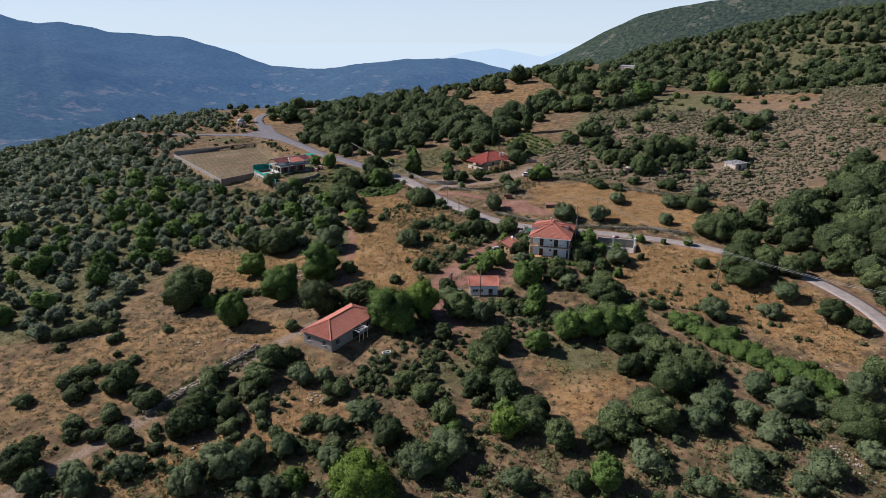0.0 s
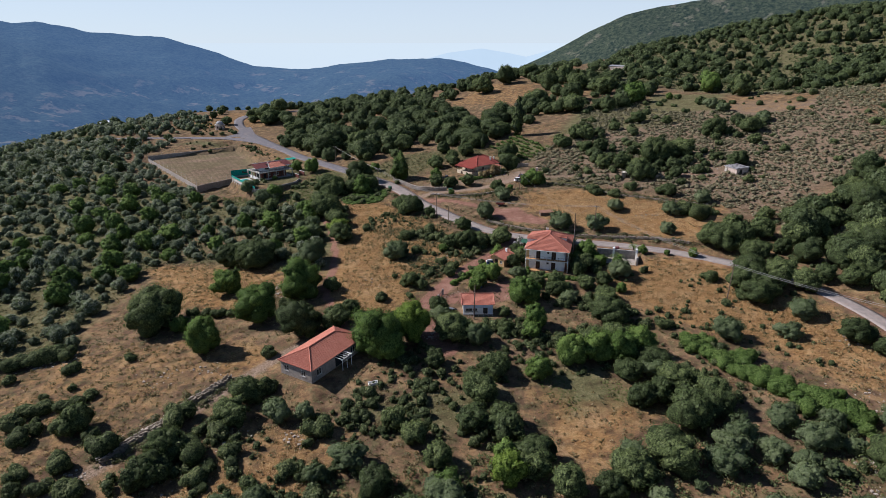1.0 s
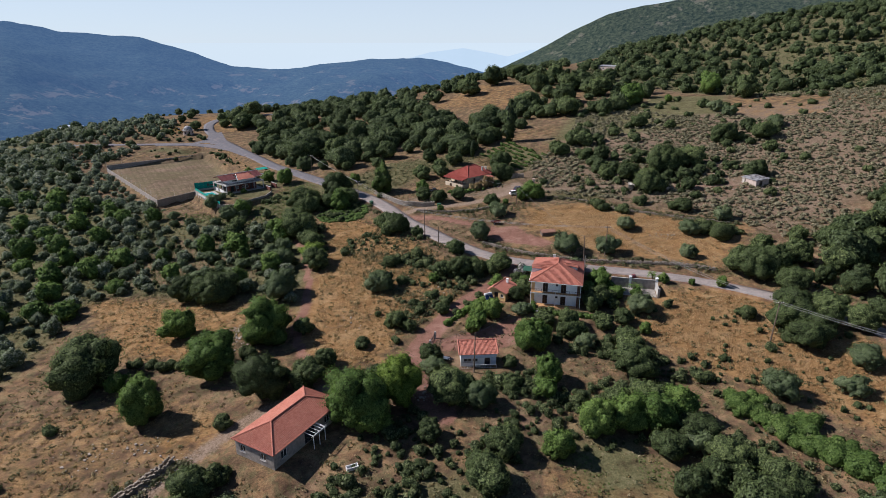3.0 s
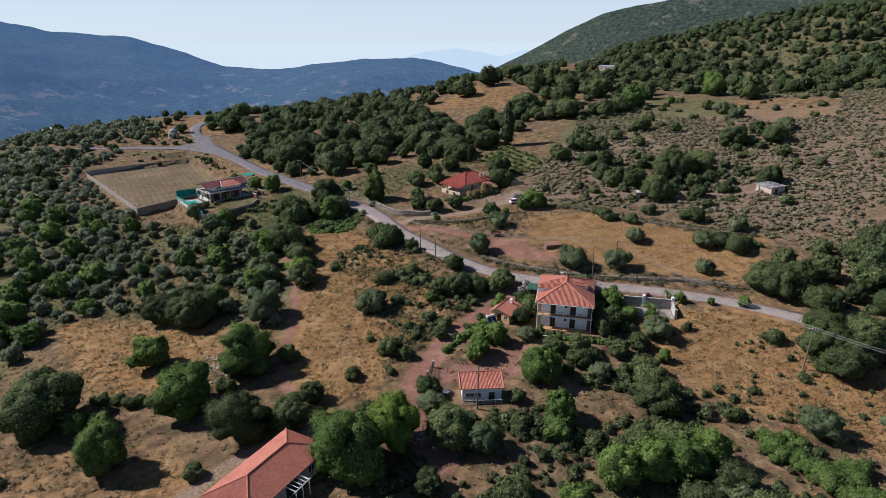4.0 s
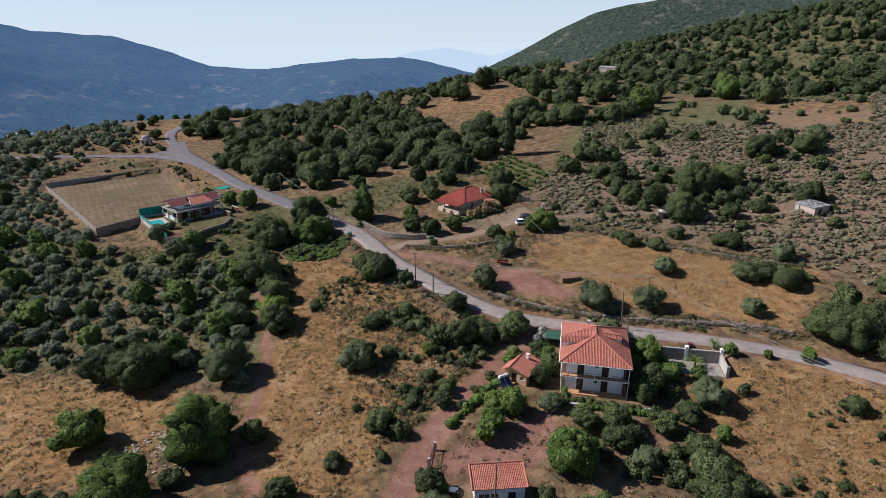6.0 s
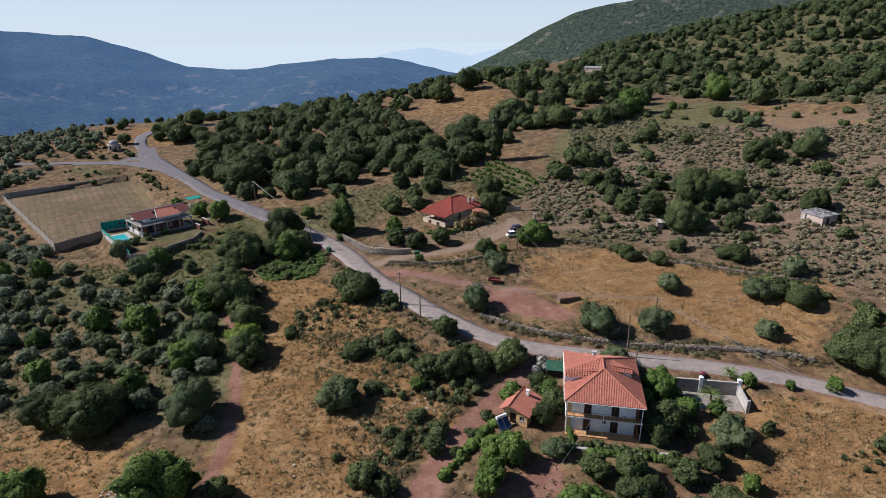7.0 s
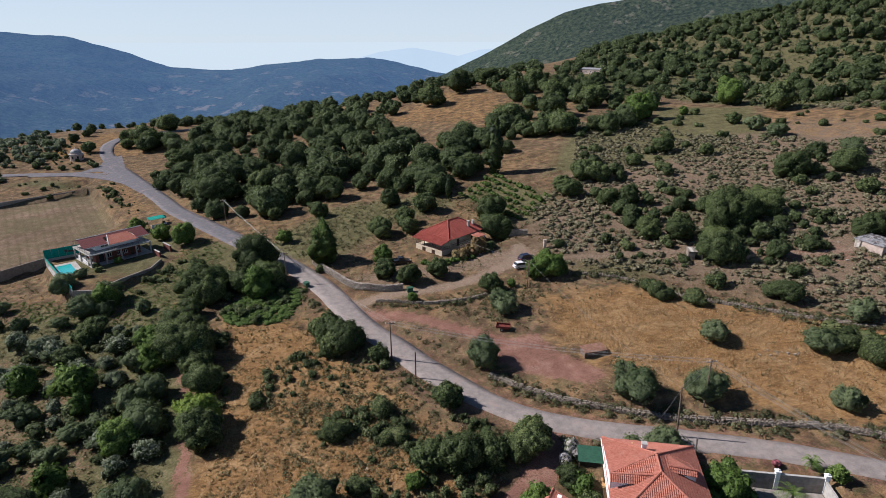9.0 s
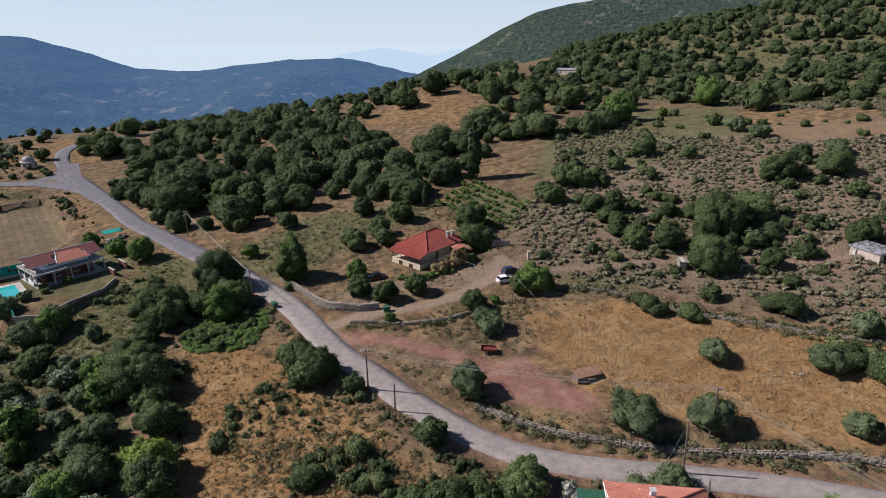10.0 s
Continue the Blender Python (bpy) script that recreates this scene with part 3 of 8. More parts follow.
# ---- distance ----
def ridge_land(name, mat, skyline, near, far, foot, label, rough, az, steps=(220, 60), fold=0.5):
    """Land that rises from its foot to a skyline given as (degrees from the heading, degrees above the eye)."""
    a = np.linspace(az[0], az[1], steps[0])
    u = np.linspace(0, 1, steps[1])
    el = np.interp(a, [s[0] for s in skyline], [s[1] for s in skyline])
    top = 80 + far * np.tan(np.radians(el))
    A, U = np.meshgrid(a, u, indexing="ij")
    R = near + (far - near) * U
    X, Y = R * np.sin(np.radians(A)), R * np.cos(np.radians(A))
    gully = fbm(X + 0.4 * Y, Y - 0.4 * X, (far - near) * 0.32, 11, 5) - 0.5
    Z = foot + (top[:, None] - foot) * (U ** 1.6) + rough * gully * np.sin(np.pi * np.clip(U, 0, 1)) ** 0.7 + rough * 0.06 * (fbm(X, Y, (far - near) * 0.03, 2) - 0.5)
    k, m = np.meshgrid(np.arange(steps[0] - 1), np.arange(steps[1] - 1), indexing="ij")
    i = (k * steps[1] + m).ravel()
    me = mesh_of(name, np.stack([X, Y, Z], -1).reshape(-1, 3), np.stack([i, i + steps[1], i + steps[1] + 1, i + 1], 1), mat, True)
    tagged(new(name, me), label, "mountains", kind="structure")


# The sea is an upright sheet; its glow paints haze that meets the sky.
a_ = np.radians(np.linspace(-60, 60, 61))
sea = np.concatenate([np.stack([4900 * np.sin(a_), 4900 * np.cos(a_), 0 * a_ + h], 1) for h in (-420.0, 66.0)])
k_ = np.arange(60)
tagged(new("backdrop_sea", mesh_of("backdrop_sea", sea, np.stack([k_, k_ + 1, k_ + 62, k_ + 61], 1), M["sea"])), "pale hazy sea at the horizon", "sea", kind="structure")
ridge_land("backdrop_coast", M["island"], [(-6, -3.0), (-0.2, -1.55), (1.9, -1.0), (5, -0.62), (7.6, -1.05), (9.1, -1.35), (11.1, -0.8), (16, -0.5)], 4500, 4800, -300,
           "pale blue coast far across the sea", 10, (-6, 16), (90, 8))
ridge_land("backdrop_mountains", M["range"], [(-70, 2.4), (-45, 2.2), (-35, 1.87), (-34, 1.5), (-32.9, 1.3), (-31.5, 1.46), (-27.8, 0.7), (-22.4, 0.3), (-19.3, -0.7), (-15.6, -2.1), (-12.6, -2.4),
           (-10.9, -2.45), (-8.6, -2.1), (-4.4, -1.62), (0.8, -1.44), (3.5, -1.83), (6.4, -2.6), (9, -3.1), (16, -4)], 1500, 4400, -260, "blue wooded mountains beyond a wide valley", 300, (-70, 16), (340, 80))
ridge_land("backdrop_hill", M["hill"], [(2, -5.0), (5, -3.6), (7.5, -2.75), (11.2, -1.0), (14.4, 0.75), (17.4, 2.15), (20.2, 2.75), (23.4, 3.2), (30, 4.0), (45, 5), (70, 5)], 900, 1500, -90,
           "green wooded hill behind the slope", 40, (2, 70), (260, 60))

# ---- building blocks ----
class Shape:
    """Collects solid pieces for one mesh."""
    def __init__(self):
        self.v, self.f = [], []

    def add(self, verts, faces):
        k = len(self.v)
        self.v += [tuple(p) for p in verts]
        self.f += [[i + k for i in f] for f in faces]
        return self

    def box(self, x0, y0, z0, x1, y1, z1, m=None):
        p = [Vector((x, y, z)) for z in (z0, z1) for x, y in ((x0, y0), (x1, y0), (x1, y1), (x0, y1))]
        return self.add([m @ q for q in p] if m else p, [(3, 2, 1, 0), (4, 5, 6, 7), (0, 1, 5, 4), (1, 2, 6, 5), (2, 3, 7, 6), (3, 0, 4, 7)])

    def prism(self, outline, z0, z1):
        """outline: corners anticlockwise; z0, z1: heights or lists of heights."""
        n = len(outline)
        lo = z0 if isinstance(z0, (list, tuple)) else [z0] * n
        hi = z1 if isinstance(z1, (list, tuple)) else [z1] * n
        return self.add([(x, y, z) for (x, y), z in zip(outline, lo)] + [(x, y, z) for (x, y), z in zip(outline, hi)],
                        [tuple(range(n))[::-1], tuple(range(n, 2 * n))] + [(i, (i + 1) % n, n + (i + 1) % n, n + i) for i in range(n)])

    def tube(self, a, b, r0, r1=None, n=8, caps=True):
        a, b = Vector(a), Vector(b)
        q = (b - a).to_track_quat("Z", "Y")
        r1 = r0 if r1 is None else r1
        ring = [Vector((math.cos(2 * math.pi * k / n), math.sin(2 * math.pi * k / n), 0)) for k in range(n)]
        return self.add([a + q @ (c * r0) for c in ring] + [b + q @ (c * r1) for c in ring],
                        [(k, (k + 1) % n, n + (k + 1) % n, n + k) for k in range(n)] + ([tuple(range(n))[::-1], tuple(range(n, 2 * n))] if caps else []))

    def ball(self, c, r, n=8, rows=5, squash=1.0):
        v = [(c[0], c[1], c[2] - r * squash)]
        for j in range(1, rows):
            t = math.pi * j / rows
            v += [(c[0] + r * math.sin(t) * math.cos(2 * math.pi * k / n), c[1] + r * math.sin(t) * math.sin(2 * math.pi * k / n), c[2] - r * squash * math.cos(t)) for k in range(n)]
        v.append((c[0], c[1], c[2] + r * squash))
        last = len(v) - 1
        f = [(0, 1 + (k + 1) % n, 1 + k) for k in range(n)] + [(last, last - n + k, last - n + (k + 1) % n) for k in range(n)]
        for j in range(rows - 2):
            f += [(1 + j * n + k, 1 + j * n + (k + 1) % n, 1 + (j + 1) * n + (k + 1) % n, 1 + (j + 1) * n + k) for k in range(n)]
        return self.add(v, f)

    def tiles(self, corners, rib=0.25, course=0.4, height=0.085, thick=0.06):
        """A slope of barrel tiles; corners: the eave's two ends, anticlockwise seen from above, then the rest of the outline."""
        p = [Vector(c) for c in corners]
        u = (p[1] - p[0]).normalized()
        nrm = (p[1] - p[0]).cross(p[2] - p[0]).normalized()
        w = nrm.cross(u)
        flat = [((q - p[0]).dot(u), (q - p[0]).dot(w)) for q in p]
        def reach(s):
            best = 0.0
            for (a0, b0), (a1, b1) in zip(flat, flat[1:] + flat[:1]):
                if abs(a1 - a0) > 1e-6 and min(a0, a1) - 1e-6 <= s <= max(a0, a1) + 1e-6:
                    best = max(best, b0 + (b1 - b0) * (s - a0) / (a1 - a0))
            return best
        lo, hi = min(a for a, _ in flat), max(a for a, _ in flat)
        n = max(1, round((hi - lo) / rib))
        rib = (hi - lo) / n
        prof = ((-0.5, 0.0), (-0.27, 0.72), (0.0, 1.0), (0.27, 0.72), (0.5, 0.0))
        for i in range(n):
            s0 = lo + (i + 0.5) * rib
            tops = [reach(min(max(s0 + a * rib, lo), hi)) for a, _ in prof]
            rows = max(1, math.ceil(max(tops) / course))
            base, wob = len(self.v), 0.0
            for r in range(rows):
                for vv, lift in ((r * course, 0.04), ((r + 1) * course, 0.0)):
                    for (a, h), top in zip(prof, tops):
                        q = p[0] + u * (s0 + a * rib) + w * min(vv, top) + nrm * (h * height + lift + wob)
                        self.v.append(tuple(q))
            for r in range(2 * rows - 1):
                for c in range(4):
                    k = base + r * 5 + c
                    self.f.append([k, k + 1, k + 6, k + 5])
        k = len(self.v)
        m = len(p)
        self.v += [tuple(q + nrm * 0.005) for q in p] + [tuple(q - nrm * thick) for q in p]
        self.f += [list(range(k, k + m)), list(range(k + m, k + 2 * m))[::-1]] + [[k + i, k + m + i, k + m + (i + 1) % m, k + (i + 1) % m] for i in range(m)]
        return self

    def caps(self, a, b, r=0.14, step=0.42):
        """Half-round ridge tiles from a to b, each lapped over the last."""
        a, b = Vector(a), Vector(b)
        n = max(1, round((b - a).length / step))
        for k in range(n):
            s, e = a.lerp(b, k / n), a.lerp(b, (k + 1.12) / n)
            self.tube(s, e, r * 1.08, r * 0.92, 7)
        return self


def part(name, shape, mat, parent, label="", smooth=False):
    """One mesh object under a thing or a part; its shape is in the thing's own space."""
    me = shape if isinstance(shape, bpy.types.Mesh) else mesh_of(name, shape.v, shape.f, mat, smooth)
    ob = new(name, me)
    ob.parent = parent
    return tagged(ob, label)


def thing(name, m, label, category, group=""):
    ob = new(name)
    ob.empty_display_size = 0.5
    ob.matrix_world = m
    return tagged(ob, label, category, group)


def rect(w, d, grow=0.0):
    w, d = w / 2 + grow, d / 2 + grow
    return [(-w, -d), (w, -d), (w, d), (-w, d)]


def hip(w, d, eave, rise):
    """The four slopes of a hipped roof over a rectangle w by d, and its ridges and hips."""
    a, b, c, e = [(x, y, eave) for x, y in rect(w, d)]
    if d >= w:
        r = (d - w) / 2
        p, q = (0, -r, eave + rise), (0, r, eave + rise)
        slopes = [[a, b, p], [b, c, q, p], [c, e, q], [e, a, p, q]]
        lines = [(p, q), (a, p), (b, p), (c, q), (e, q)]
    else:
        r = (w - d) / 2
        p, q = (-r, 0, eave + rise), (r, 0, eave + rise)
        slopes = [[a, b, q, p], [b, c, q], [c, e, p, q], [e, a, p]]
        lines = [(p, q), (a, p), (e, p), (b, q), (c, q)]
    return slopes, lines


def welded(name, shape, mat):
    """The shape as one connected mesh."""
    bm = bmesh.new()
    bm.from_mesh(mesh_of(name, shape.v, shape.f))
    bmesh.ops.remove_doubles(bm, verts=bm.verts, dist=0.004)
    me = bpy.data.meshes.new(name)
    bm.to_mesh(me)
    bm.free()
    me.materials.append(mat)
    return me


def tiled_roof(parent, slopes, lines, mat, cap_mat=None, label="", rib=0.25, name="roof"):
    s = Shape()
    for k in slopes:
        if (Vector(k[1]) - Vector(k[0])).length > 1e-3:
            s.tiles(k, rib)
    roof = part(name, welded(name, s, mat), mat, parent, label)
    c = Shape()
    for a, b in lines:
        if (Vector(a) - Vector(b)).length > 0.2:
            c.caps(Vector(a) + Vector((0, 0, 0.08)), Vector(b) + Vector((0, 0, 0.08)))
    part("ridge_tiles", c, cap_mat or mat, roof)
    return roof


def wall_with_holes(shape, length, height, thick, holes, m):
    """A wall along x from 0 to length, its outer face at y = 0, pierced by holes (x0, z0, x1, z1)."""
    xs = sorted({0.0, length, *[h[0] for h in holes], *[h[2] for h in holes]})
    zs = sorted({0.0, height, *[h[1] for h in holes], *[h[3] for h in holes]})
    for a, b in zip(xs, xs[1:]):
        run = None
        for c, d in zip(zs, zs[1:]):
            solid = not any(h[0] < (a + b) / 2 < h[2] and h[1] < (c + d) / 2 < h[3] for h in holes)
            if solid:
                run = [c, d] if run is None else [run[0], d]
            if run and (not solid or d == zs[-1]):
                shape.box(a, 0, run[0], b, thick, run[1], m)
                run = None
    return shape


M["glass"] = surface("window_glass", (0.02, 0.025, 0.03), (0.03, 0.035, 0.04), 0.6, rough=0.08, spec=0.6)
M["shutter"] = surface("dark_brown_shutters", (0.035, 0.018, 0.012), (0.06, 0.03, 0.02), 3, rough=0.5, spec=0.4)
M["frame"] = surface("white_frames", (0.68, 0.68, 0.66), (0.78, 0.78, 0.76), 4, rough=0.5)
M["cream"] = surface("ochre_render", (0.55, 0.36, 0.17), (0.68, 0.46, 0.23), 1.5)
M["blockwork"] = surface("grey_blockwork", (0.2, 0.18, 0.16), (0.33, 0.3, 0.27), 1.8, bump=0.02, stain=(0.15, 0.13, 0.12))
M["darktile"] = surface("dark_red_tiles", (0.26, 0.06, 0.045), (0.38, 0.1, 0.075), 4.0, rough=0.75, stain=(0.33, 0.12, 0.09))
M["bluewall"] = surface("pale_blue_panels", (0.5, 0.56, 0.66), (0.62, 0.68, 0.76), 1.2)
M["wood"] = surface("weathered_wood", (0.09, 0.065, 0.05), (0.2, 0.155, 0.12), 6, bump=0.01)
M["steel"] = surface("dull_steel", (0.3, 0.3, 0.3), (0.5, 0.5, 0.5), 5, rough=0.4, metal=0.8)

# ---- houses ----
def side(w, d, which):
    """The pose of one outer wall of a rectangle w by d: x runs along the wall, y goes inwards."""
    return {"front": pose(-w / 2, -d / 2, 0), "right": pose(w / 2, -d / 2, 0, 0, 0, 90), "back": pose(w / 2, d / 2, 0, 0, 0, 180), "left": pose(-w / 2, d / 2, 0, 0, 0, 270)}[which]


def walls(parent, w, d, h, holes, mat, thick=0.3, foot=0.6, label="", z=0.0):
    """Four walls with openings: holes maps a side to its (x0, z0, x1, z1, kind)."""
    s = Shape()
    for which in ("front", "right", "back", "left"):
        along_x = which in ("front", "back")
        m = Matrix.Translation((0, 0, z)) @ side(w, d, which) @ Matrix.Translation((0 if along_x else thick, 0, 0))
        run, off = (w, 0) if along_x else (d - 2 * thick, thick)
        wall_with_holes(s, run, h, thick, [(a - off, b, c - off, e) for a, b, c, e, _ in holes.get(which, ())], m)
        s.box(0, 0.01, -foot, run, thick - 0.01, 0, m)
    wall = part("wall", welded("wall", s, mat), mat, parent, label)
    for which, some in holes.items():
        for a, b, c, e, kind in some:
            opening(parent, Matrix.Translation((0, 0, z)) @ side(w, d, which), a, b, c, e, kind)
    return wall


def opening(parent, m, x0, z0, x1, z1, kind):
    """A window or door set back in its hole."""
    f = Shape()
    t = 0.07
    for a, b, c, e in ((x0, z0, x0 + t, z1), (x1 - t, z0, x1, z1), (x0 + t, z1 - t, x1 - t, z1), (x0 + t, z0, x1 - t, z0 + t)):
        f.box(a, 0.08, b, c, 0.18, e, m)
    if kind == "window":
        k = part("window", f, M["frame"], parent)
        mid = (x0 + x1) / 2
        part("mullion", Shape().box(mid - 0.03, 0.085, z0 + t, mid + 0.03, 0.16, z1 - t, m), M["frame"], k)
        for a, b in ((x0 + t, mid - 0.03), (mid + 0.03, x1 - t)):
            part("pane", Shape().box(a, 0.12, z0 + t, b, 0.14, z1 - t, m), M["glass"], k)
        part("sill", Shape().box(x0 - 0.08, -0.09, z0 - 0.07, x1 + 0.08, 0.08, z0, m), M["concrete"], k)
    elif kind == "shutter":
        k = part("door", f, M["shutter"], parent)
        mid = (x0 + x1) / 2
        for a, b in ((x0 + t, mid - 0.01), (mid + 0.01, x1 - t)):
            leaf = Shape().box(a, 0.1, z0 + t, b, 0.15, z1 - t, m)
            for j in range(int((z1 - z0 - 0.3) / 0.12)):
                leaf.box(a + 0.05, 0.085, z0 + 0.15 + j * 0.12, b - 0.05, 0.1, z0 + 0.22 + j * 0.12, m)
            part("shutter", leaf, M["shutter"], k, "dark brown louvred shutter")
    else:
        k = part("opening", f, M["wood"], parent)
        part("panel", Shape().box(x0 + t, 0.13, z0 + t, x1 - t, 0.16, z1 - t, m), M["glass"], k)


def railing(parent, path, z, height=0.95, mat=None, step=1.2, bars=True, name="railing"):
    """Posts, a handrail and thin bars along a path in the thing's own space."""
    rail = Shape()
    for (ax, ay), (bx, by) in zip(path, path[1:]):
        rail.tube((ax, ay, z + height), (bx, by, z + height), 0.03, n=6).tube((ax, ay, z + 0.12), (bx, by, z + 0.12), 0.02, n=5)
        rail.tube((ax, ay, z + height * 0.55), (bx, by, z + height * 0.55), 0.015, n=5)
    k = part(name, rail, mat, parent)
    for (ax, ay), (bx, by) in zip(path, path[1:]):
        n = max(1, round(math.hypot(bx - ax, by - ay) / step))
        for i in range(n + 1):
            x, y = ax + (bx - ax) * i / n, ay + (by - ay) * i / n
            part("post", Shape().box(x - 0.025, y - 0.025, z, x + 0.025, y + 0.025, z + height), mat, k)
    return k


M["maroon"] = surface("maroon_sheet", (0.115, 0.036, 0.036), (0.17, 0.057, 0.052), 1.5, rough=0.6)
M["iron"] = surface("black_iron", (0.02, 0.02, 0.022), (0.05, 0.05, 0.05), 6, rough=0.5, spec=0.4)
M["terracotta"] = surface("terracotta_paving", (0.42, 0.23, 0.1), (0.56, 0.33, 0.16), 2.2, rough=0.7)
M["ivory"] = surface("ivory_render", (0.46, 0.39, 0.29), (0.58, 0.5, 0.38), 1.4)
M["redwall"] = surface("brown_red_render", (0.12, 0.045, 0.036), (0.18, 0.068, 0.054), 1.6)
M["teal"] = surface("teal_netting", (0.0, 0.2, 0.16), (0.01, 0.3, 0.24), 3.0, rough=0.8)
M["pool"] = surface("pool_water", (0.03, 0.33, 0.34), (0.05, 0.42, 0.42), 1.2, rough=0.08, spec=0.5)
M["panelblue"] = surface("solar_glass", (0.01, 0.03, 0.09), (0.02, 0.05, 0.14), 2.0, rough=0.12, spec=0.6)
M["yellow"] = surface("yellow_paint", (0.5, 0.25, 0.02), (0.62, 0.33, 0.04), 3.0, rough=0.5)
M["rust"] = surface("rusty_sheet", (0.16, 0.085, 0.055), (0.3, 0.17, 0.12), 2.0, rough=0.8, stain=(0.1, 0.06, 0.05))
M["sheet"] = surface("grey_roof_sheet", (0.17, 0.175, 0.185), (0.36, 0.365, 0.38), 1.4, rough=0.6, stain=(0.16, 0.13, 0.11))
M["pinkstone"] = surface("pale_pink_render", (0.34, 0.27, 0.23), (0.47, 0.39, 0.34), 1.3, bump=0.02, stain=(0.3, 0.24, 0.2))
M["redmetal"] = surface("faded_red_paint", (0.3, 0.045, 0.03), (0.42, 0.08, 0.055), 3.0, rough=0.55)
M["greenmetal"] = surface("dark_green_paint", (0.02, 0.07, 0.045), (0.04, 0.11, 0.07), 3.0, rough=0.6)
M["rubber"] = surface("rubber", (0.012, 0.012, 0.012), (0.03, 0.03, 0.03), 8, rough=0.85)


def house_one():
    t = thing("house", pose(32.5, 165.3, 21.2, 0, 0, -17.3), "two-storey white house with balconies and a red tiled hipped roof", "house")
    fronts = [(1.9, 0.02, 3.0, 2.15, "shutter"), (4.75, 1.55, 5.35, 2.1, "pane"), (6.0, 0.02, 7.15, 2.15, "shutter")]
    sides = [(2.0, 0.9, 3.2, 2.1, "window"), (6.0, 0.9, 7.2, 2.1, "window"), (9.2, 0.9, 10.2, 2.1, "window")]
    for z in (0.15, 3.15):
        walls(t, 9.6, 12.4, 2.85, {"front": fronts, "right": sides, "back": sides[:2], "left": sides}, M["plaster"], 0.3, 0.1, z=z)
    part("plinth", Shape().prism([(-5.6, -7.7), (5.7, -7.7), (5.7, 6.6), (-5.6, 6.6)], -1.2, 0.15), M["terracotta"], t, "terrace paved in ochre tiles")
    slab = Shape().prism([(-5.7, -7.3), (5.75, -7.3), (5.75, -6.2), (4.8, -6.2), (4.8, 6.2), (-4.8, 6.2), (-5.7, 6.2)], 2.97, 3.14)
    k = part("balcony", slab, M["frame"], t)
    part("deck", Shape().prism([(-5.6, -7.2), (5.65, -7.2), (5.65, -6.21), (-4.81, -6.21), (-4.81, 6.1), (-5.6, 6.1)], 3.145, 3.2), M["terracotta"], k, "ochre tiled balcony floor")
    # Brown-red strip; its darkness is this side's shade put into the colour.
    part("side_screen", Shape().box(4.95, -7.1, 3.2, 5.1, -5.4, 6.0).box(4.95, -7.1, 0.15, 5.1, -5.4, 2.97), M["redwall"], k, "brown-red side screen with its shade in the colour")
    part("side_wall", Shape().box(-5.65, -6.3, 3.2, -4.81, -6.15, 6.0).box(-5.65, -6.3, 0.15, -4.81, -6.15, 2.97), M["cream"], k, "ochre rendered side wall")
    railing(t, [(-5.6, 5.9), (-5.6, -7.2), (5.65, -7.2), (5.65, -5.5)], 3.2, 0.9, M["iron"])
    for x, y in ((-5.55, -7.15), (5.6, -7.15), (0.0, -7.15)):
        part("column", Shape().tube((x, y, 0.15), (x, y, 6.0), 0.07, n=8), M["frame"], t)
    part("downpipe", Shape().tube((0.95, -6.26, 0.1), (0.95, -6.26, 6.0), 0.05, n=7), M["frame"], t)
    part("ceiling_board", Shape().prism(rect(11.7, 14.9), 5.95, 6.0), M["plaster"], t)
    slopes, lines = hip(12.0, 15.2, 6.0, 2.7)
    roof = tiled_roof(t, slopes, lines, M["tile"], None, "weathered orange-red barrel tiles")
    # the long dormer on one side: a narrow front slope over a white cheek, and a wide slope falling back to the corner
    e0, e1, r0, r1, top, low = (-6.0, -2.7, 7.4), (-2.9, -2.7, 7.4), (-6.0, -1.9, 7.85), (-1.0, -1.9, 8.27), (0.0, 1.6, 8.78), (-6.0, 7.6, 6.08)
    k = part("dormer", welded("dormer", Shape().tiles([e0, e1, r1, r0]).tiles([low, r0, top]).tiles([r0, r1, top]), M["tile"]), M["tile"], t)
    part("ridge_tiles", Shape().caps((-6.0, -1.9, 7.97), (-1.0, -1.9, 8.39)), M["tile"], k)
    part("ridge_tiles", Shape().caps((-6.0, 7.6, 6.18), (0, 1.6, 8.88)), M["tile"], k)
    cheek = [(-5.9, -2.45, 6.0), (-2.75, -2.45, 7.45), (-5.9, -2.45, 7.45)]
    part("cheek", Shape().add(cheek + [(x, y + 0.2, z) for x, y, z in cheek], [(0, 1, 2), (5, 4, 3), (0, 3, 4, 1), (1, 4, 5, 2), (2, 5, 3, 0)]), M["plaster"], k, "white rendered cheek")
    flank = [(-5.95, -2.45, 5.95), (-5.95, 7.4, 5.95), (-5.95, -1.9, 7.78), (-5.95, -2.45, 7.42)]
    part("flank", Shape().add(flank + [(x + 0.2, y, z) for x, y, z in flank], [(3, 2, 1, 0), (4, 5, 6, 7), (0, 1, 5, 4), (1, 2, 6, 5), (2, 3, 7, 6), (3, 0, 4, 7)]), M["plaster"], k)
    # the small dormer on the other side
    e0, e1, r0, r1 = (1.9, -0.5, 7.85), (4.6, -0.5, 7.55), (1.1, 0.2, 8.25), (4.6, 0.2, 7.95)
    k = part("dormer", welded("dormer", Shape().tiles([e0, e1, r1, r0]).tiles([(4.6, 2.9, 6.75), (1.1, 2.9, 8.2), r0, r1]), M["tile"]), M["tile"], t)
    part("ridge_tiles", Shape().caps((1.1, 0.2, 8.37), (4.6, 0.2, 8.07)), M["tile"], k)
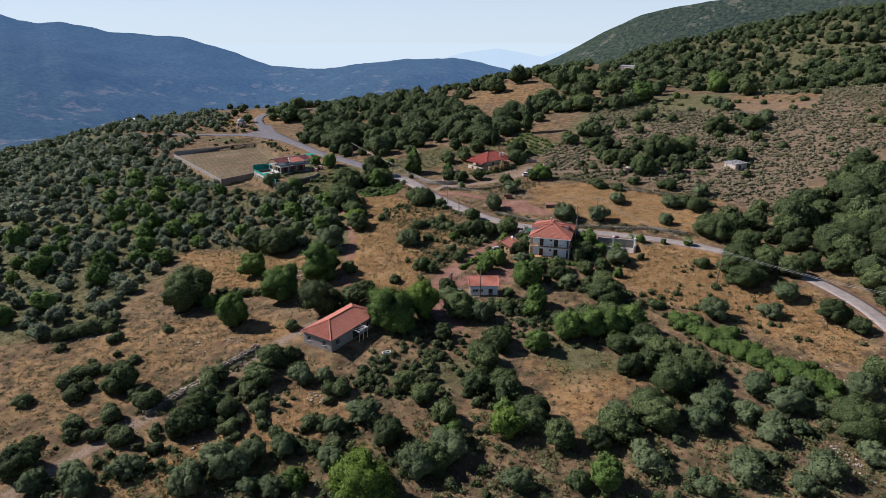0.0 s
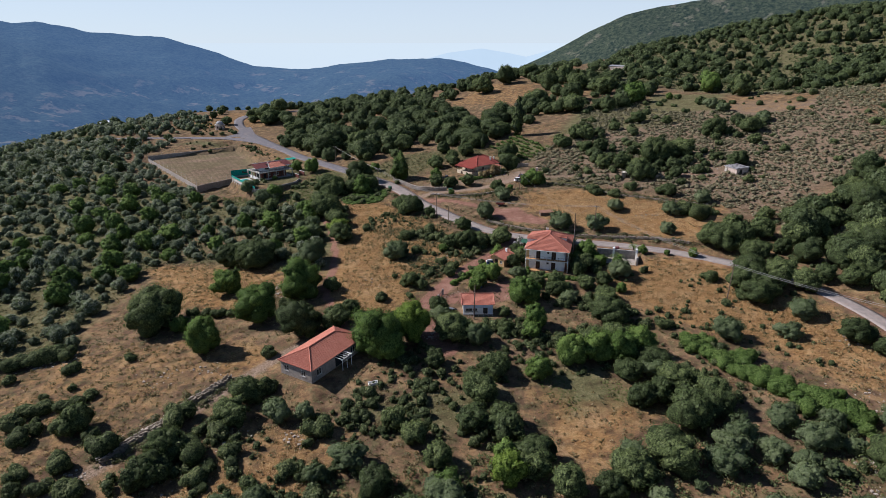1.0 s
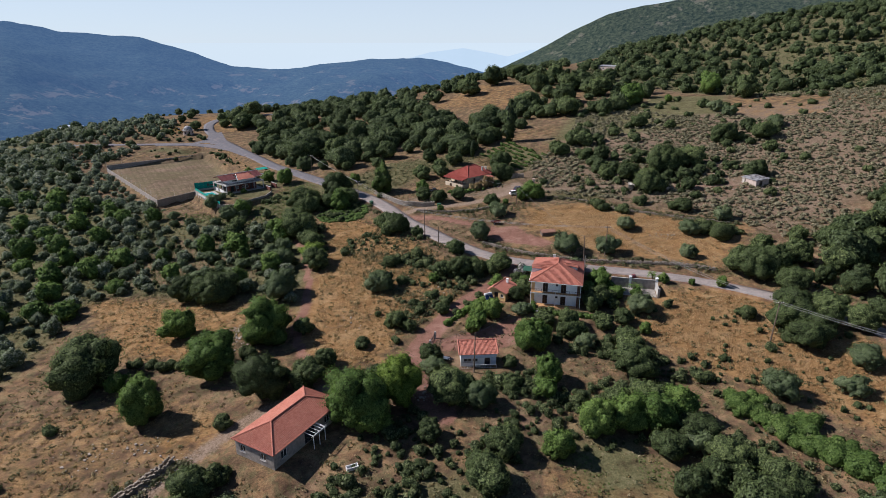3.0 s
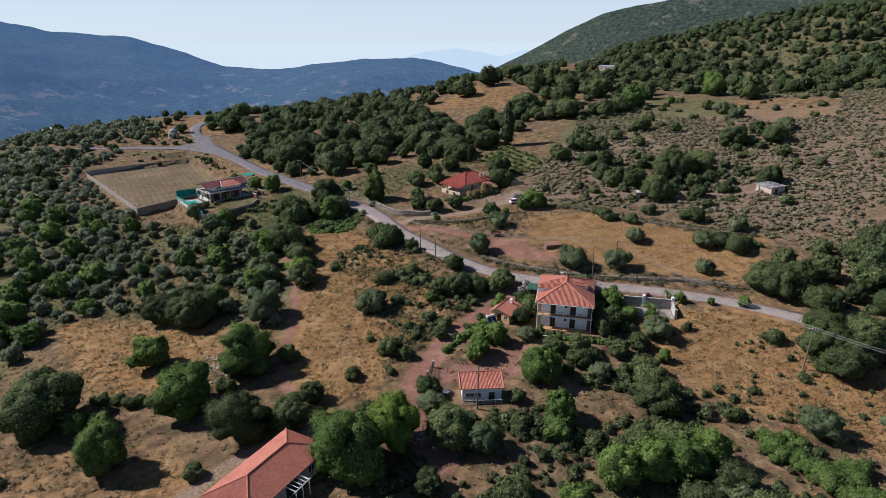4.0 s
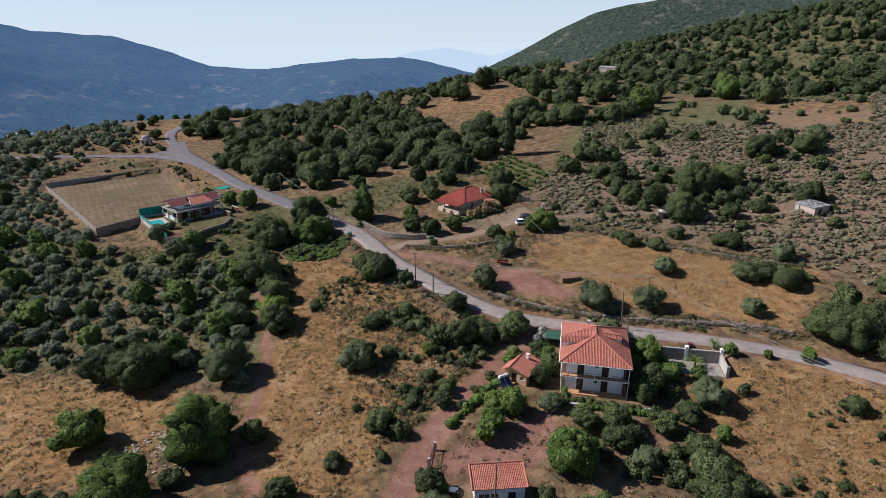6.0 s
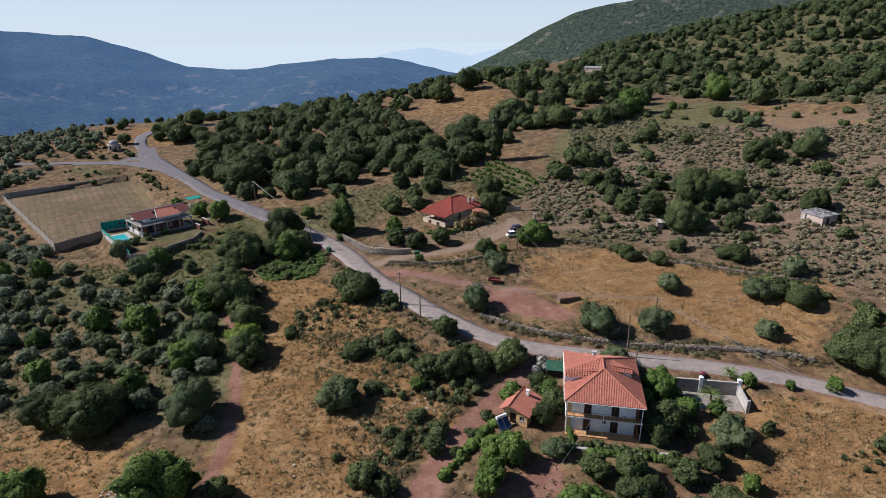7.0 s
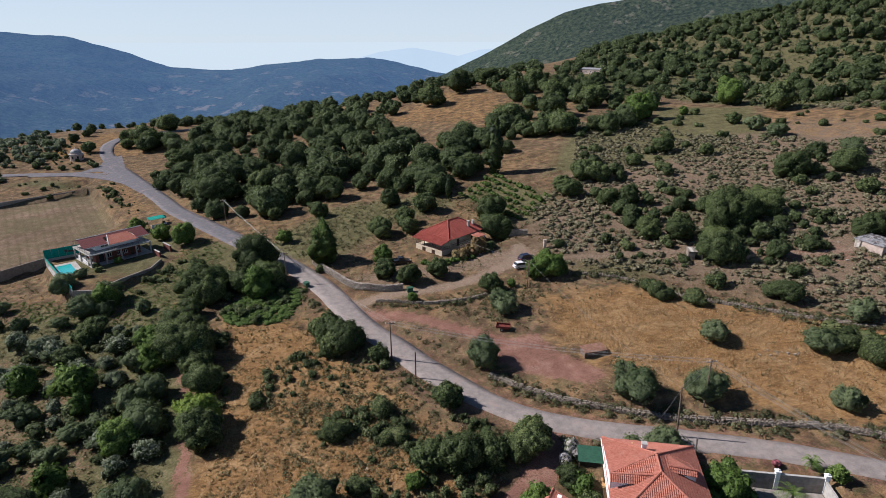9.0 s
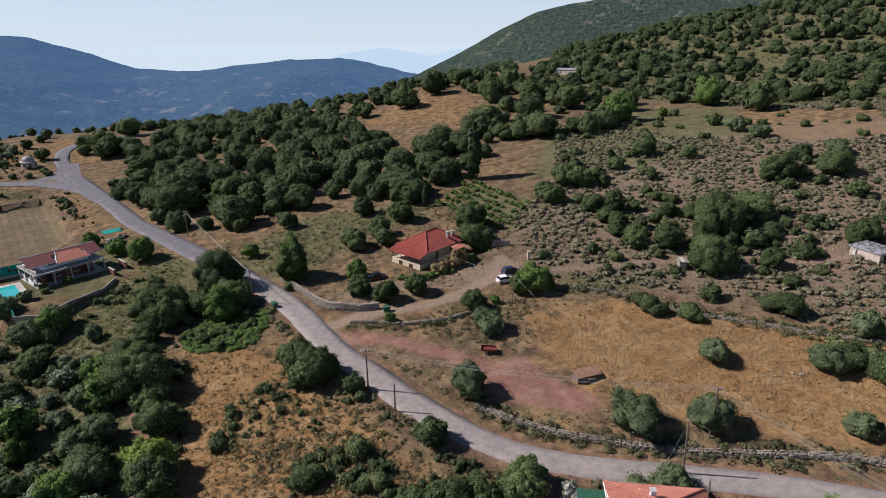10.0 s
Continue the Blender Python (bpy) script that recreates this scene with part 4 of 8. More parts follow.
    cheek = [(1.9, -0.3, 7.8), (4.5, -0.3, 6.6), (4.5, -0.3, 7.58)]
    part("cheek", Shape().add(cheek + [(x, y + 0.2, z) for x, y, z in cheek], [(0, 1, 2), (5, 4, 3), (0, 3, 4, 1), (1, 4, 5, 2), (2, 5, 3, 0)]), M["plaster"], k, "white rendered cheek")
    flank = [(4.3, -0.3, 6.6), (4.3, 2.7, 6.6), (4.3, 0.2, 7.9), (4.3, -0.3, 7.6)]
    part("flank", Shape().add(flank + [(x + 0.2, y, z) for x, y, z in flank], [(3, 2, 1, 0), (4, 5, 6, 7), (0, 1, 5, 4), (1, 2, 6, 5), (2, 3, 7, 6), (3, 0, 4, 7)]), M["plaster"], k)
    c = part("chimney", Shape().box(-1.5, 3.2, 7.2, -0.95, 3.75, 8.75), M["plaster"], t, "white rendered chimney")
    part("chimney_cap", Shape().box(-1.6, 3.1, 8.8, -0.85, 3.85, 8.93).box(-1.5, 3.2, 8.75, -1.4, 3.75, 8.81).box(-1.05, 3.2, 8.75, -0.95, 3.75, 8.81), M["concrete"], c)
    part("gutter", Shape().tube((-6.0, -7.62, 5.95), (6.0, -7.62, 5.95), 0.07, n=6).tube((-6.05, -7.6, 5.95), (-6.05, 7.6, 5.95), 0.07, n=6), M["frame"], t)
    part("flue", Shape().tube((6.1, 6.6, 0), (6.1, 6.6, 8.2), 0.12, n=8), M["steel"], t)
    for x, y, z in ((-2.5, 4.5, 7.95), (3.0, -4.6, 7.2)):
        part("vent", Shape().ball((x, y, z), 0.11, 8, 5), M["cream"], t)


def annex():
    t = thing("outbuilding", pose(19.4, 165.7, 21.0, 0, 0, 54.0), "small ochre outbuilding with a red tiled roof beside the white house", "outbuilding")
    walls(t, 5.4, 4.2, 2.2, {"left": [(1.3, 0.02, 2.3, 2.0, "shutter"), (2.9, 0.9, 3.7, 1.7, "window")], "front": [(2.0, 0.8, 3.0, 1.8, "window")]}, M["cream"])
    w, d, e, r = 6.4, 5.2, 2.25, 1.15
    a, b, c, f = [(x, y, e) for x, y in rect(w, d)]
    p, q = (-w / 2, 0.9, e + r), (w / 2, 0.9, e + r)
    tiled_roof(t, [[a, b, q, p], [c, f, p, q]], [(p, q)], M["tile"])
    part("gable", Shape().prism([(-2.68, -2.0), (-2.4, -2.0), (-2.4, 2.05), (-2.68, 2.05)], 2.2, [2.3, 2.3, 2.4, 2.4]).add(
        [(-2.68, -2.05, 2.2), (-2.68, 2.05, 2.2), (-2.68, 0.9, 3.2), (-2.42, -2.05, 2.2), (-2.42, 2.05, 2.2), (-2.42, 0.9, 3.2)],
        [(0, 2, 1), (3, 4, 5), (0, 3, 5, 2), (1, 2, 5, 4), (0, 1, 4, 3)]), M["cream"], t)
    part("chimney", Shape().box(1.4, -0.6, 2.8, 1.85, -0.15, 3.9).box(1.35, -0.65, 3.9, 1.9, -0.1, 4.0), M["plaster"], t)


def solar_heater():
    t = thing("solar_heater", pose(16.2, 162.2, float(ground(16.2, 162.2)), 0, 0, 24.0), "solar water heater with two blue collectors and a white tank", "solar heater")
    m = pose(0, 0, 0.15, 42, 0, 0)
    for x in (-1, 1):
        part("stand", Shape().tube((x, 1.1, -0.2), (x, 1.1, 1.6), 0.03).tube((x, 0, -0.2), (x, 1.1, 1.5), 0.025), M["steel"], t)
    for x in (-1.08, 0.04):
        k = part("collector", Shape().box(x, 0, 0, x + 1.04, 1.9, 0.09, m), M["steel"], t)
        part("glazing", Shape().box(x + 0.05, 0.05, 0.09, x + 0.99, 1.85, 0.1, m), M["panelblue"], k)
    part("tank", Shape().tube((-0.95, 1.45, 1.62), (0.95, 1.45, 1.62), 0.28, n=14), M["frame"], t, "white cylindrical tank")


def shed():
    t = thing("shed", pose(10.45, 139.2, 18.8), "small white and pale blue shed under a red tiled roof", "shed")
    walls(t, 6.9, 3.3, 2.55, {"front": [(0.5, 0.85, 2.1, 1.6, "window"), (2.2, 0.85, 3.3, 1.6, "window"), (4.6, 0.02, 5.7, 1.75, "pane")]}, M["frame"])
    part("fascia", Shape().box(-3.5, -1.72, 1.75, 3.5, -1.655, 2.55), M["bluewall"], t, "pale blue boarded band")
    part("door_panel", Shape().box(2.35, -1.7, 0.05, 3.4, -1.655, 1.7), M["bluewall"], t)
    a, b, c, e = (-3.85, -1.95, 2.6), (3.85, -1.95, 2.6), (3.85, 1.95, 3.75), (-3.85, 1.95, 3.75)
    tiled_roof(t, [[a, b, c, e]], [(a, e), (b, c), (e, c)], M["tile"])
    part("gable", Shape().prism([(-3.45, -1.65), (-3.15, -1.65), (-3.15, 1.65), (-3.45, 1.65)], 2.55, [2.62, 2.62, 3.55, 3.55]).prism([(3.15, -1.65), (3.45, -1.65), (3.45, 1.65), (3.15, 1.65)], 2.55, [2.62, 2.62, 3.55, 3.55])
         .box(-3.15, 1.35, 2.55, 3.15, 1.65, 3.5), M["frame"], t)
    railing(t, [(-3.4, -2.7), (3.4, -2.7)], 0.0, 0.8, M["frame"], 1.1, name="fence")
    part("downpipe", Shape().tube((-3.52, -1.75, 0.0), (-3.52, -1.75, 2.6), 0.05, n=7), M["frame"], t)


def barn():
    t = thing("barn", pose(-23.2, 121.1, 16.6, 0, 0, -32.0), "single-storey farm building of grey blockwork under a red tiled roof", "barn")
    walls(t, 8.2, 16.2, 3.0, {"front": [(1.0, 1.0, 2.1, 2.2, "window"), (5.4, 1.0, 6.5, 2.2, "window")], "right": [(1.6, 0.9, 2.9, 2.3, "window"), (7.0, 0.02, 9.6, 2.5, "pane"), (12, 0.9, 13.3, 2.2, "window")],
                              "left": [(3, 1, 4.2, 2.2, "window"), (10, 1, 11.2, 2.2, "window")]}, M["blockwork"], foot=1.2)
    part("ceiling_board", Shape().prism(rect(8.8, 16.8), 2.94, 3.0), M["wood"], t)
    slopes, lines = hip(9.0, 17.0, 3.0, 2.0)
    tiled_roof(t, slopes, lines, M["tile"], None, "orange-red barrel tiles", 0.27)
    k = part("porch_frame", Shape().tube((4.2, -1.2, 2.55), (6.2, -1.2, 2.45), 0.06).tube((4.2, 1.6, 2.55), (6.2, 1.6, 2.45), 0.06).tube((6.1, -1.6, 2.5), (6.1, 2.0, 2.5), 0.06), M["frame"], t, "white timber porch frame")
    for y in (-1.2, 0.2, 1.6):
        part("post", Shape().tube((6.1, y, -0.6), (6.1, y, 2.5), 0.05), M["frame"], k)
    for j in range(5):
        part("slat", Shape().box(4.2, -1.3 + j * 0.72, 2.6, 6.2, -1.24 + j * 0.72, 2.66), M["frame"], k)


def cottage():
    t = thing("cottage", pose(21.1, 257.7, 27.6, 0, 0, 38.5), "cream cottage with a dark red tiled roof and a deep porch", "house")
    walls(t, 12.5, 9.0, 3.7, {"front": [(8.5, 1.6, 9.7, 2.9, "window"), (10.6, 1.6, 11.7, 2.9, "window"), (3.0, 1.0, 4.0, 3.0, "shutter")],
                              "right": [(2.0, 1.6, 3.2, 2.9, "window"), (5.6, 1.6, 6.8, 2.9, "window")], "left": [(2.0, 1.3, 3.0, 3.2, "shutter"), (5.4, 1.6, 6.8, 2.9, "window")]}, M["ivory"])
    part("ceiling_board", Shape().prism(rect(14.0, 10.4), 3.66, 3.7), M["wood"], t)
    slopes, lines = hip(14.4, 10.7, 3.7, 3.1)
    tiled_roof(t, slopes, lines, M["darktile"], None, "smooth dark red tiles", 0.3)
    k = part("porch", Shape().prism([(-9.4, -5.0), (-6.26, -5.0), (-6.26, 4.4), (-9.4, 4.4)], -0.8, 1.2), M["ivory"], t, "raised porch with a cream parapet")
    part("parapet", Shape().box(-9.4, -5.0, 1.2, -9.15, 4.4, 1.38).box(-9.15, -5.0, 1.2, -6.3, -4.75, 1.38), M["ivory"], k)
    railing(k, [(-9.28, 4.3), (-9.28, -4.88), (-6.4, -4.88)], 1.38, 0.7, M["iron"], 1.5)
    for y in (-2.6, 0.8):
        part("basement_door", Shape().box(-9.43, y, -0.6, -9.38, y + 1.2, 1.05), M["shutter"], k)
    part("porch_roof", welded("porch_roof", Shape().tiles([(-10.2, 5.0, 3.15), (-10.2, -5.6, 3.15), (-6.5, -5.6, 4.0), (-6.5, 5.0, 4.0)], 0.3), M["darktile"]), M["darktile"], k, "lean-to porch roof of dark red tiles")
    for y in (-4.9, -1.8, 1.3, 4.3):
        part("post", Shape().box(-9.36, y, 1.38, -9.2, y + 0.16, 3.3), M["wood"], k)
    for x, y, h in ((2.6, -3.2, 6.3), (4.7, -3.0, 6.0)):
        c = part("chimney", Shape().box(x - 0.28, y - 0.28, 4.6, x + 0.28, y + 0.28, h), M["concrete"], t)
        part("chimney_cap", Shape().box(x - 0.36, y - 0.36, h, x + 0.36, y + 0.36, h + 0.1), M["concrete"], c)
    k = part("canopy", welded("canopy", Shape().tiles([(1.0, -7.6, 3.0), (4.6, -7.6, 3.0), (4.6, -5.3, 3.5), (1.0, -5.3, 3.5)], 0.3), M["tile"]), M["tile"], t, "small tiled entrance canopy")
    for x in (1.2, 4.4):
        part("post", Shape().box(x - 0.08, -7.5, -0.3, x + 0.08, -7.34, 3.0), M["plaster"], k)
    s = Shape()
    for j in range(6):
        s.box(-5.6 + j * 1.1, -8.2, 2.3, -5.5 + j * 1.1, -4.6, 2.38)
    k = part("pergola", s.box(-5.8, -8.1, 2.2, 0.2, -8.0, 2.3), M["wood"], t)
    for x in (-5.6, -2.8, 0.0):
        part("post", Shape().tube((x, -8.05, -0.5), (x, -8.05, 2.2), 0.06), M["wood"], k)


def villa():
    t = thing("villa", pose(-73.4, 279.3, 21.4, 0, 0, 42.0), "low villa with white columns, brown walls and stepped dark red roofs", "house")
    walls(t, 12.0, 7.0, 3.1, {"front": [(0.8, 0.02, 2.2, 2.3, "pane"), (3.0, 0.9, 4.2, 2.1, "window"), (5.6, 0.9, 6.6, 1.9, "window"), (7.4, 0.9, 8.4, 2.0, "window"), (9.2, 0.02, 10.2, 2.2, "shutter"), (10.7, 0.9, 11.5, 2.0, "window")],
                              "left": [(2.0, 0.02, 4.6, 2.3, "pane")]}, M["redwall"])
    part("porch_floor", Shape().prism(rect(16.5, 12.0), -0.9, 0.02), M["concrete"], t)
    k = part("porch_slab", Shape().prism(rect(16.5, 12.0), 3.1, 3.35), M["concrete"], t, "pale grey flat slab over the porch")
    part("slab_paving", Shape().prism(rect(16.2, 11.7), 3.355, 3.39), M["concrete"], k)
    for x in (-8.0, -4.0, 0.0, 4.0, 8.0):
        part("column", Shape().box(x - 0.16, -5.86, 0.02, x + 0.16, -5.54, 3.1), M["concrete"], k)
    for y in (-2.5, 1.5, 5.6):
        part("column", Shape().box(-8.16, y - 0.16, 0.02, -7.84, y + 0.16, 3.1), M["concrete"], k)
    railing(t, [(-8.1, 5.8), (-8.1, -5.8), (8.1, -5.8)], 3.39, 0.8, M["iron"], 1.6)
    walls(t, 11.0, 6.0, 1.9, {"front": [(1.5, 0.6, 3.6, 1.6, "window"), (6.2, 0.6, 7.6, 1.5, "window")]}, M["plaster"], z=3.39, foot=0.0)
    a, b, c, e = (-8.6, -4.2, 4.75), (8.9, -4.2, 5.2), (8.9, 0.6, 6.7), (-8.6, 0.6, 6.2)
    part("roof", welded("roof", Shape().tiles([(-8.6, -3.9, 4.95), (-2.4, -3.9, 4.95), (-2.4, 0.6, 6.5), (-8.6, 0.6, 6.5)], 0.45, 0.9, 0.03).tiles([(5.2, -3.9, 4.95), (8.9, -3.9, 4.95), (8.9, 0.6, 6.5), (5.2, 0.6, 6.5)], 0.45, 0.9, 0.03)
         .tiles([(-2.4, -0.9, 6.0), (5.2, -0.9, 6.0), (5.2, 0.6, 6.5), (-2.4, 0.6, 6.5)], 0.45, 0.9, 0.03).tiles([(8.9, 5.4, 4.95), (-8.6, 5.4, 4.95), (-8.6, 0.6, 6.5), (8.9, 0.6, 6.5)], 0.45, 0.9, 0.03), M["maroon"]), M["maroon"], t, "dark maroon profiled roof")
    k = part("front_roof", welded("front_roof", Shape().tiles([(-2.6, -5.0, 4.75), (5.4, -5.0, 4.75), (4.2, -0.8, 6.25), (-1.2, -0.8, 6.25)], 0.3), M["tile"]), M["tile"], t, "lighter orange-red front slope")
    part("fascia", Shape().box(-2.6, -5.05, 4.55, 5.4, -4.95, 4.75).box(-8.6, -3.98, 4.78, -2.4, -3.88, 4.95).box(5.2, -3.98, 4.78, 8.9, -3.88, 4.95), M["frame"], t)
    for a, b in (((-8.6, 0.6, 6.55), (8.9, 0.6, 6.55)), ((-2.6, -4.9, 4.85), (-1.2, -0.8, 6.4))):
        part("ridge_strip", Shape().caps(a, b, 0.12), M["frame"], t)


def villa_terrace():
    rim = [(-90.0, 276.0), (-80.5, 262.5), (-73.2, 252.6), (-68.0, 252.2), (-64.5, 259.2), (-59.5, 266.2), (-58.8, 273.0)]
    t = thing("terrace_wall", pose(0, 0, 0), "grey concrete retaining wall round the villa's terrace", "wall")
    for a, b in zip(rim, rim[1:]):
        d = Vector((b[0] - a[0], b[1] - a[1], 0))
        n = Vector((-d.y, d.x, 0)).normalized() * 0.15
        part("wall_panel", Shape().prism([(a[0] + n.x, a[1] + n.y), (a[0] - n.x, a[1] - n.y), (b[0] - n.x, b[1] - n.y), (b[0] + n.x, b[1] + n.y)], 15.5, 21.75), M["blockwork"], t)
    t = thing("pool_fence", pose(0, 0, 0), "teal netting fence beside the swimming pool", "fence")
    for (ax, ay), (bx, by) in zip(rim[:3], rim[1:3]):
        n = max(2, round(math.hypot(bx - ax, by - ay) / 2.2))
        for j in range(n):
            x0, y0, x1, y1 = [p + (q - p) * f for f in (j / n, (j + 0.94) / n) for p, q in ((ax, bx), (ay, by))]
            m = Matrix.Translation((x0, y0, 21.75)) @ Matrix.Rotation(math.atan2(y1 - y0, x1 - x0), 4, "Z")
            part("net_panel", Shape().box(0, -0.02, 0.05, math.hypot(x1 - x0, y1 - y0), 0.02, 1.0, m), M["teal"], t)
            part("post", Shape().tube((x0, y0, 21.7), (x0, y0, 22.85), 0.03, n=6), M["steel"], t)
    t = thing("wind_screen", pose(-90.3, 276.3, 21.3, 0, 0, 30.5), "tall teal windscreen with a dark printed mark by the pool", "screen")
    for j in range(5):
        part("net_panel", Shape().box(j * 1.75, -0.02, 0.7, j * 1.75 + 1.72, 0.02, 3.3), M["teal"], t)
        part("post", Shape().tube((j * 1.75 - 0.02, 0.04, 0), (j * 1.75 - 0.02, 0.04, 3.4), 0.035, n=6), M["steel"], t)
    part("mark", Shape().box(4.9, -0.035, 1.6, 5.6, -0.025, 2.5).box(5.8, -0.035, 1.6, 8.1, -0.025, 2.1), M["iron"], t, "plain dark printed shapes")
    part("wall_base", Shape().box(-0.2, -0.12, -0.3, 8.8, 0.12, 0.7), M["concrete"], t)
    t = thing("swimming_pool", pose(-81.2, 268.2, 21.3, 0, 0, -56.0), "turquoise swimming pool with pale paving round it", "pool")
    part("surround", Shape().box(-6.6, -3.4, -0.4, 5.4, 3.2, 0.1), M["concrete"], t, "pale paved surround")
    part("basin", Shape().box(-5.2, -2.0, 0.1, 4.2, 2.0, 0.16), M["concrete"], t)
    part("water", Shape().box(-4.9, -1.75, 0.12, 3.9, 1.75, 0.175), M["pool"], t, "clear turquoise water")
    t = thing("pool_screen", pose(-83.6, 279.5, 21.3, 0, 0, -52.0), "white slatted screen between porch and pool", "screen")
    for j in range(12):
        part("slat", Shape().box(0.9 * j, -0.05, 0.2, 0.9 * j + 0.82, 0.05, 1.1), M["frame"], t)
    part("rail", Shape().box(-0.1, -0.07, 1.1, 10.8, 0.07, 1.2), M["frame"], t)
    for x, y, z, w, d, h, label in ((-60.8, 276.8, 21.3, 3.4, 0.4, 1.5, "low dark red garden wall"), (-59.6, 281.8, 21.8, 4.4, 0.4, 1.3, "dark red garden wall by the villa's gate")):
        k = thing("garden_wall", pose(x, y, z, 0, 0, -50), label, "wall")
        part("wall_panel", Shape().box(-w / 2, -d / 2, -1, w / 2, d / 2, h), M["redwall"], k)
        part("coping", Shape().box(-w / 2 - 0.05, -d / 2 - 0.05, h, w / 2 + 0.05, d / 2 + 0.05, h + 0.08), M["concrete"], k)
    z = float(ground(-70.5, 308.5))
    t = thing("shade_canopy", pose(-70.5, 308.5, z, 0, 0, 38), "teal shade canopy on posts beside the road", "canopy")
    part("cloth", Shape().prism(rect(5.0, 2.8), 2.5, [2.56, 2.56, 2.9, 2.9]), M["teal"], t)
    for x, y in rect(4.6, 2.4):
        part("post", Shape().tube((x, y, -0.5), (x, y, 2.5), 0.05, n=6), M["steel"], t)
    part("plinth_wall", Shape().box(-2.5, -1.7, -0.6, 2.5, -1.45, 0.8), M["plaster"], t)


def stone_hut():
    z = float(ground(110.5, 218))
    t = thing("stone_hut", pose(110.3, 219.0, z, 0, 0, -79.5), "old field hut with pale walls and a grey patched roof", "hut")
    walls(t, 6.4, 4.7, 1.9, {"right": [(1.2, 0.02, 2.3, 1.7, "pane")]}, M["pinkstone"], 0.4, 0.8)
    part("roof", Shape().prism(rect(6.9, 5.3), [1.85, 1.85, 2.35, 2.35], [1.98, 1.98, 2.48, 2.48]), M["sheet"], t)
    part("gable", Shape().prism([(-3.18, -2.3), (-2.8, -2.3), (-2.8, 2.3), (-3.18, 2.3)], 1.9, [1.92, 1.92, 2.33, 2.33]).prism([(2.8, -2.3), (3.18, -2.3), (3.18, 2.3), (2.8, 2.3)], 1.9, [1.92, 1.92, 2.33, 2.33]), M["pinkstone"], t)
    slate = surface("patched_roof_slabs", (0.08, 0.08, 0.084), (0.27, 0.27, 0.28), 1.6, rough=0.8, stain=(0.16, 0.12, 0.1), object_random=0.5)
    for j in range(11):
        for i in range(8):
            x, y = -3.35 + j * 0.62 + random.uniform(-0.06, 0.06), -2.6 + i * 0.64 + random.uniform(-0.06, 0.06)
            m = Matrix.Translation((x, y, 2.24 + 0.0943 * y + random.uniform(0, 0.03))) @ pose(0, 0, 0, 5.4 + random.uniform(-2, 2), random.uniform(-2, 2), random.uniform(-7, 7))
            part("roof_slab", Shape().box(0, 0, 0, 0.58, 0.66, 0.04, m), slate, t)
    for j in range(14):
        x, y = random.uniform(-3.0, 3.0), random.uniform(-2.3, 2.3)
        part("roof_stone", Shape().ball((x, y, 2.36 + 0.0943 * y), random.uniform(0.1, 0.2), 6, 4, 0.6), M["stone"], t)
    part("door_leaf", Shape().box(-2.9, -2.75, -0.2, -1.7, -2.65, 1.3, Matrix.Rotation(radians(-8), 4, "X")), M["stone"], t, "loose pale board leaning on the wall")


def field_store():
    """A small ruined store of field stones beside the path."""
    x, y = 74.2, 230.0
    t = thing("stone_store", pose(x, y, float(ground(x, y)), 0, 0, -20), "small ruined field store of grey stones with loose roof slabs", "hut")
    part("wall", Shape().box(-1.7, 0.9, -0.4, 1.7, 1.3, 1.9).box(-1.7, -1.3, -0.4, -1.3, 0.9, 1.7).box(1.3, -1.3, -0.4, 1.7, 0.9, 1.6).box(-1.3, -1.3, -0.4, -0.2, -0.9, 1.5), M["wallstone"], t)
    for k in range(7):
        part("roof_slab", Shape().box(-0.35, -1.45, 0, 0.33, 1.45, 0.07, Matrix.Translation((-1.5 + k * 0.5, 0, 1.86 + 0.02 * (k % 2))) @ pose(0, 0, 0, 4, random.uniform(-5, 5), random.uniform(-8, 8))), M["stone"], t)


def chapel():
    z = float(ground(-147, 433)) + 0.2
    t = thing("chapel", pose(-147, 433, z, 0, 0, 10) @ Matrix.Scale(0.8, 4), "small round stone chapel with a pale dome", "chapel")
    ring = lambda r, n=16: [(r * math.cos(2 * math.pi * k / n), r * math.sin(2 * math.pi * k / n)) for k in range(n)]
    part("wall", Shape().prism(ring(4.1), -1.0, 3.4), M["pinkstone"], t)
    part("cornice", Shape().prism(ring(4.5), 3.4, 3.75), M["concrete"], t)
    part("drum", Shape().prism(ring(3.2), 3.75, 4.5), M["pinkstone"], t)
    part("dome", Shape().ball((0, 0, 4.5), 3.2, 20, 10, 0.72), M["sheet"], t, "pale grey dome")
    part("finial", Shape().tube((0, 0, 6.7), (0, 0, 7.6), 0.12).tube((-0.3, 0, 7.3), (0.3, 0, 7.3), 0.06), M["frame"], t)
    for k in range(8):
        a = 2 * math.pi * (k + 0.5) / 8
        m = Matrix.Rotation(a, 4, "Z") @ Matrix.Translation((4.05, 0, 0))
        part("window", Shape().box(-0.15, -0.5, 0.9, 0.06, 0.5, 2.6, m), M["glass"], t)
    z = float(ground(-155, 441))
    t = thing("excavator", pose(-155, 441, z, 0, 0, 200), "small orange excavator parked beside the chapel", "excavator")
    for y0 in (-1.1, 0.7):
        part("track", Shape().box(-1.5, y0, 0, 1.5, y0 + 0.4, 0.6), M["rubber"], t)
    part("body", Shape().box(-1.4, -0.9, 0.65, 1.0, 0.9, 1.4), M["yellow"], t)
    part("cab", Shape().box(0.0, -0.9, 1.4, 1.1, 0.1, 2.6), M["glass"], t)
    part("arm", Shape().tube((1.0, 0.4, 1.3), (3.0, 0.4, 3.2), 0.16).tube((3.0, 0.4, 3.2), (4.4, 0.4, 1.6), 0.13), M["yellow"], t)


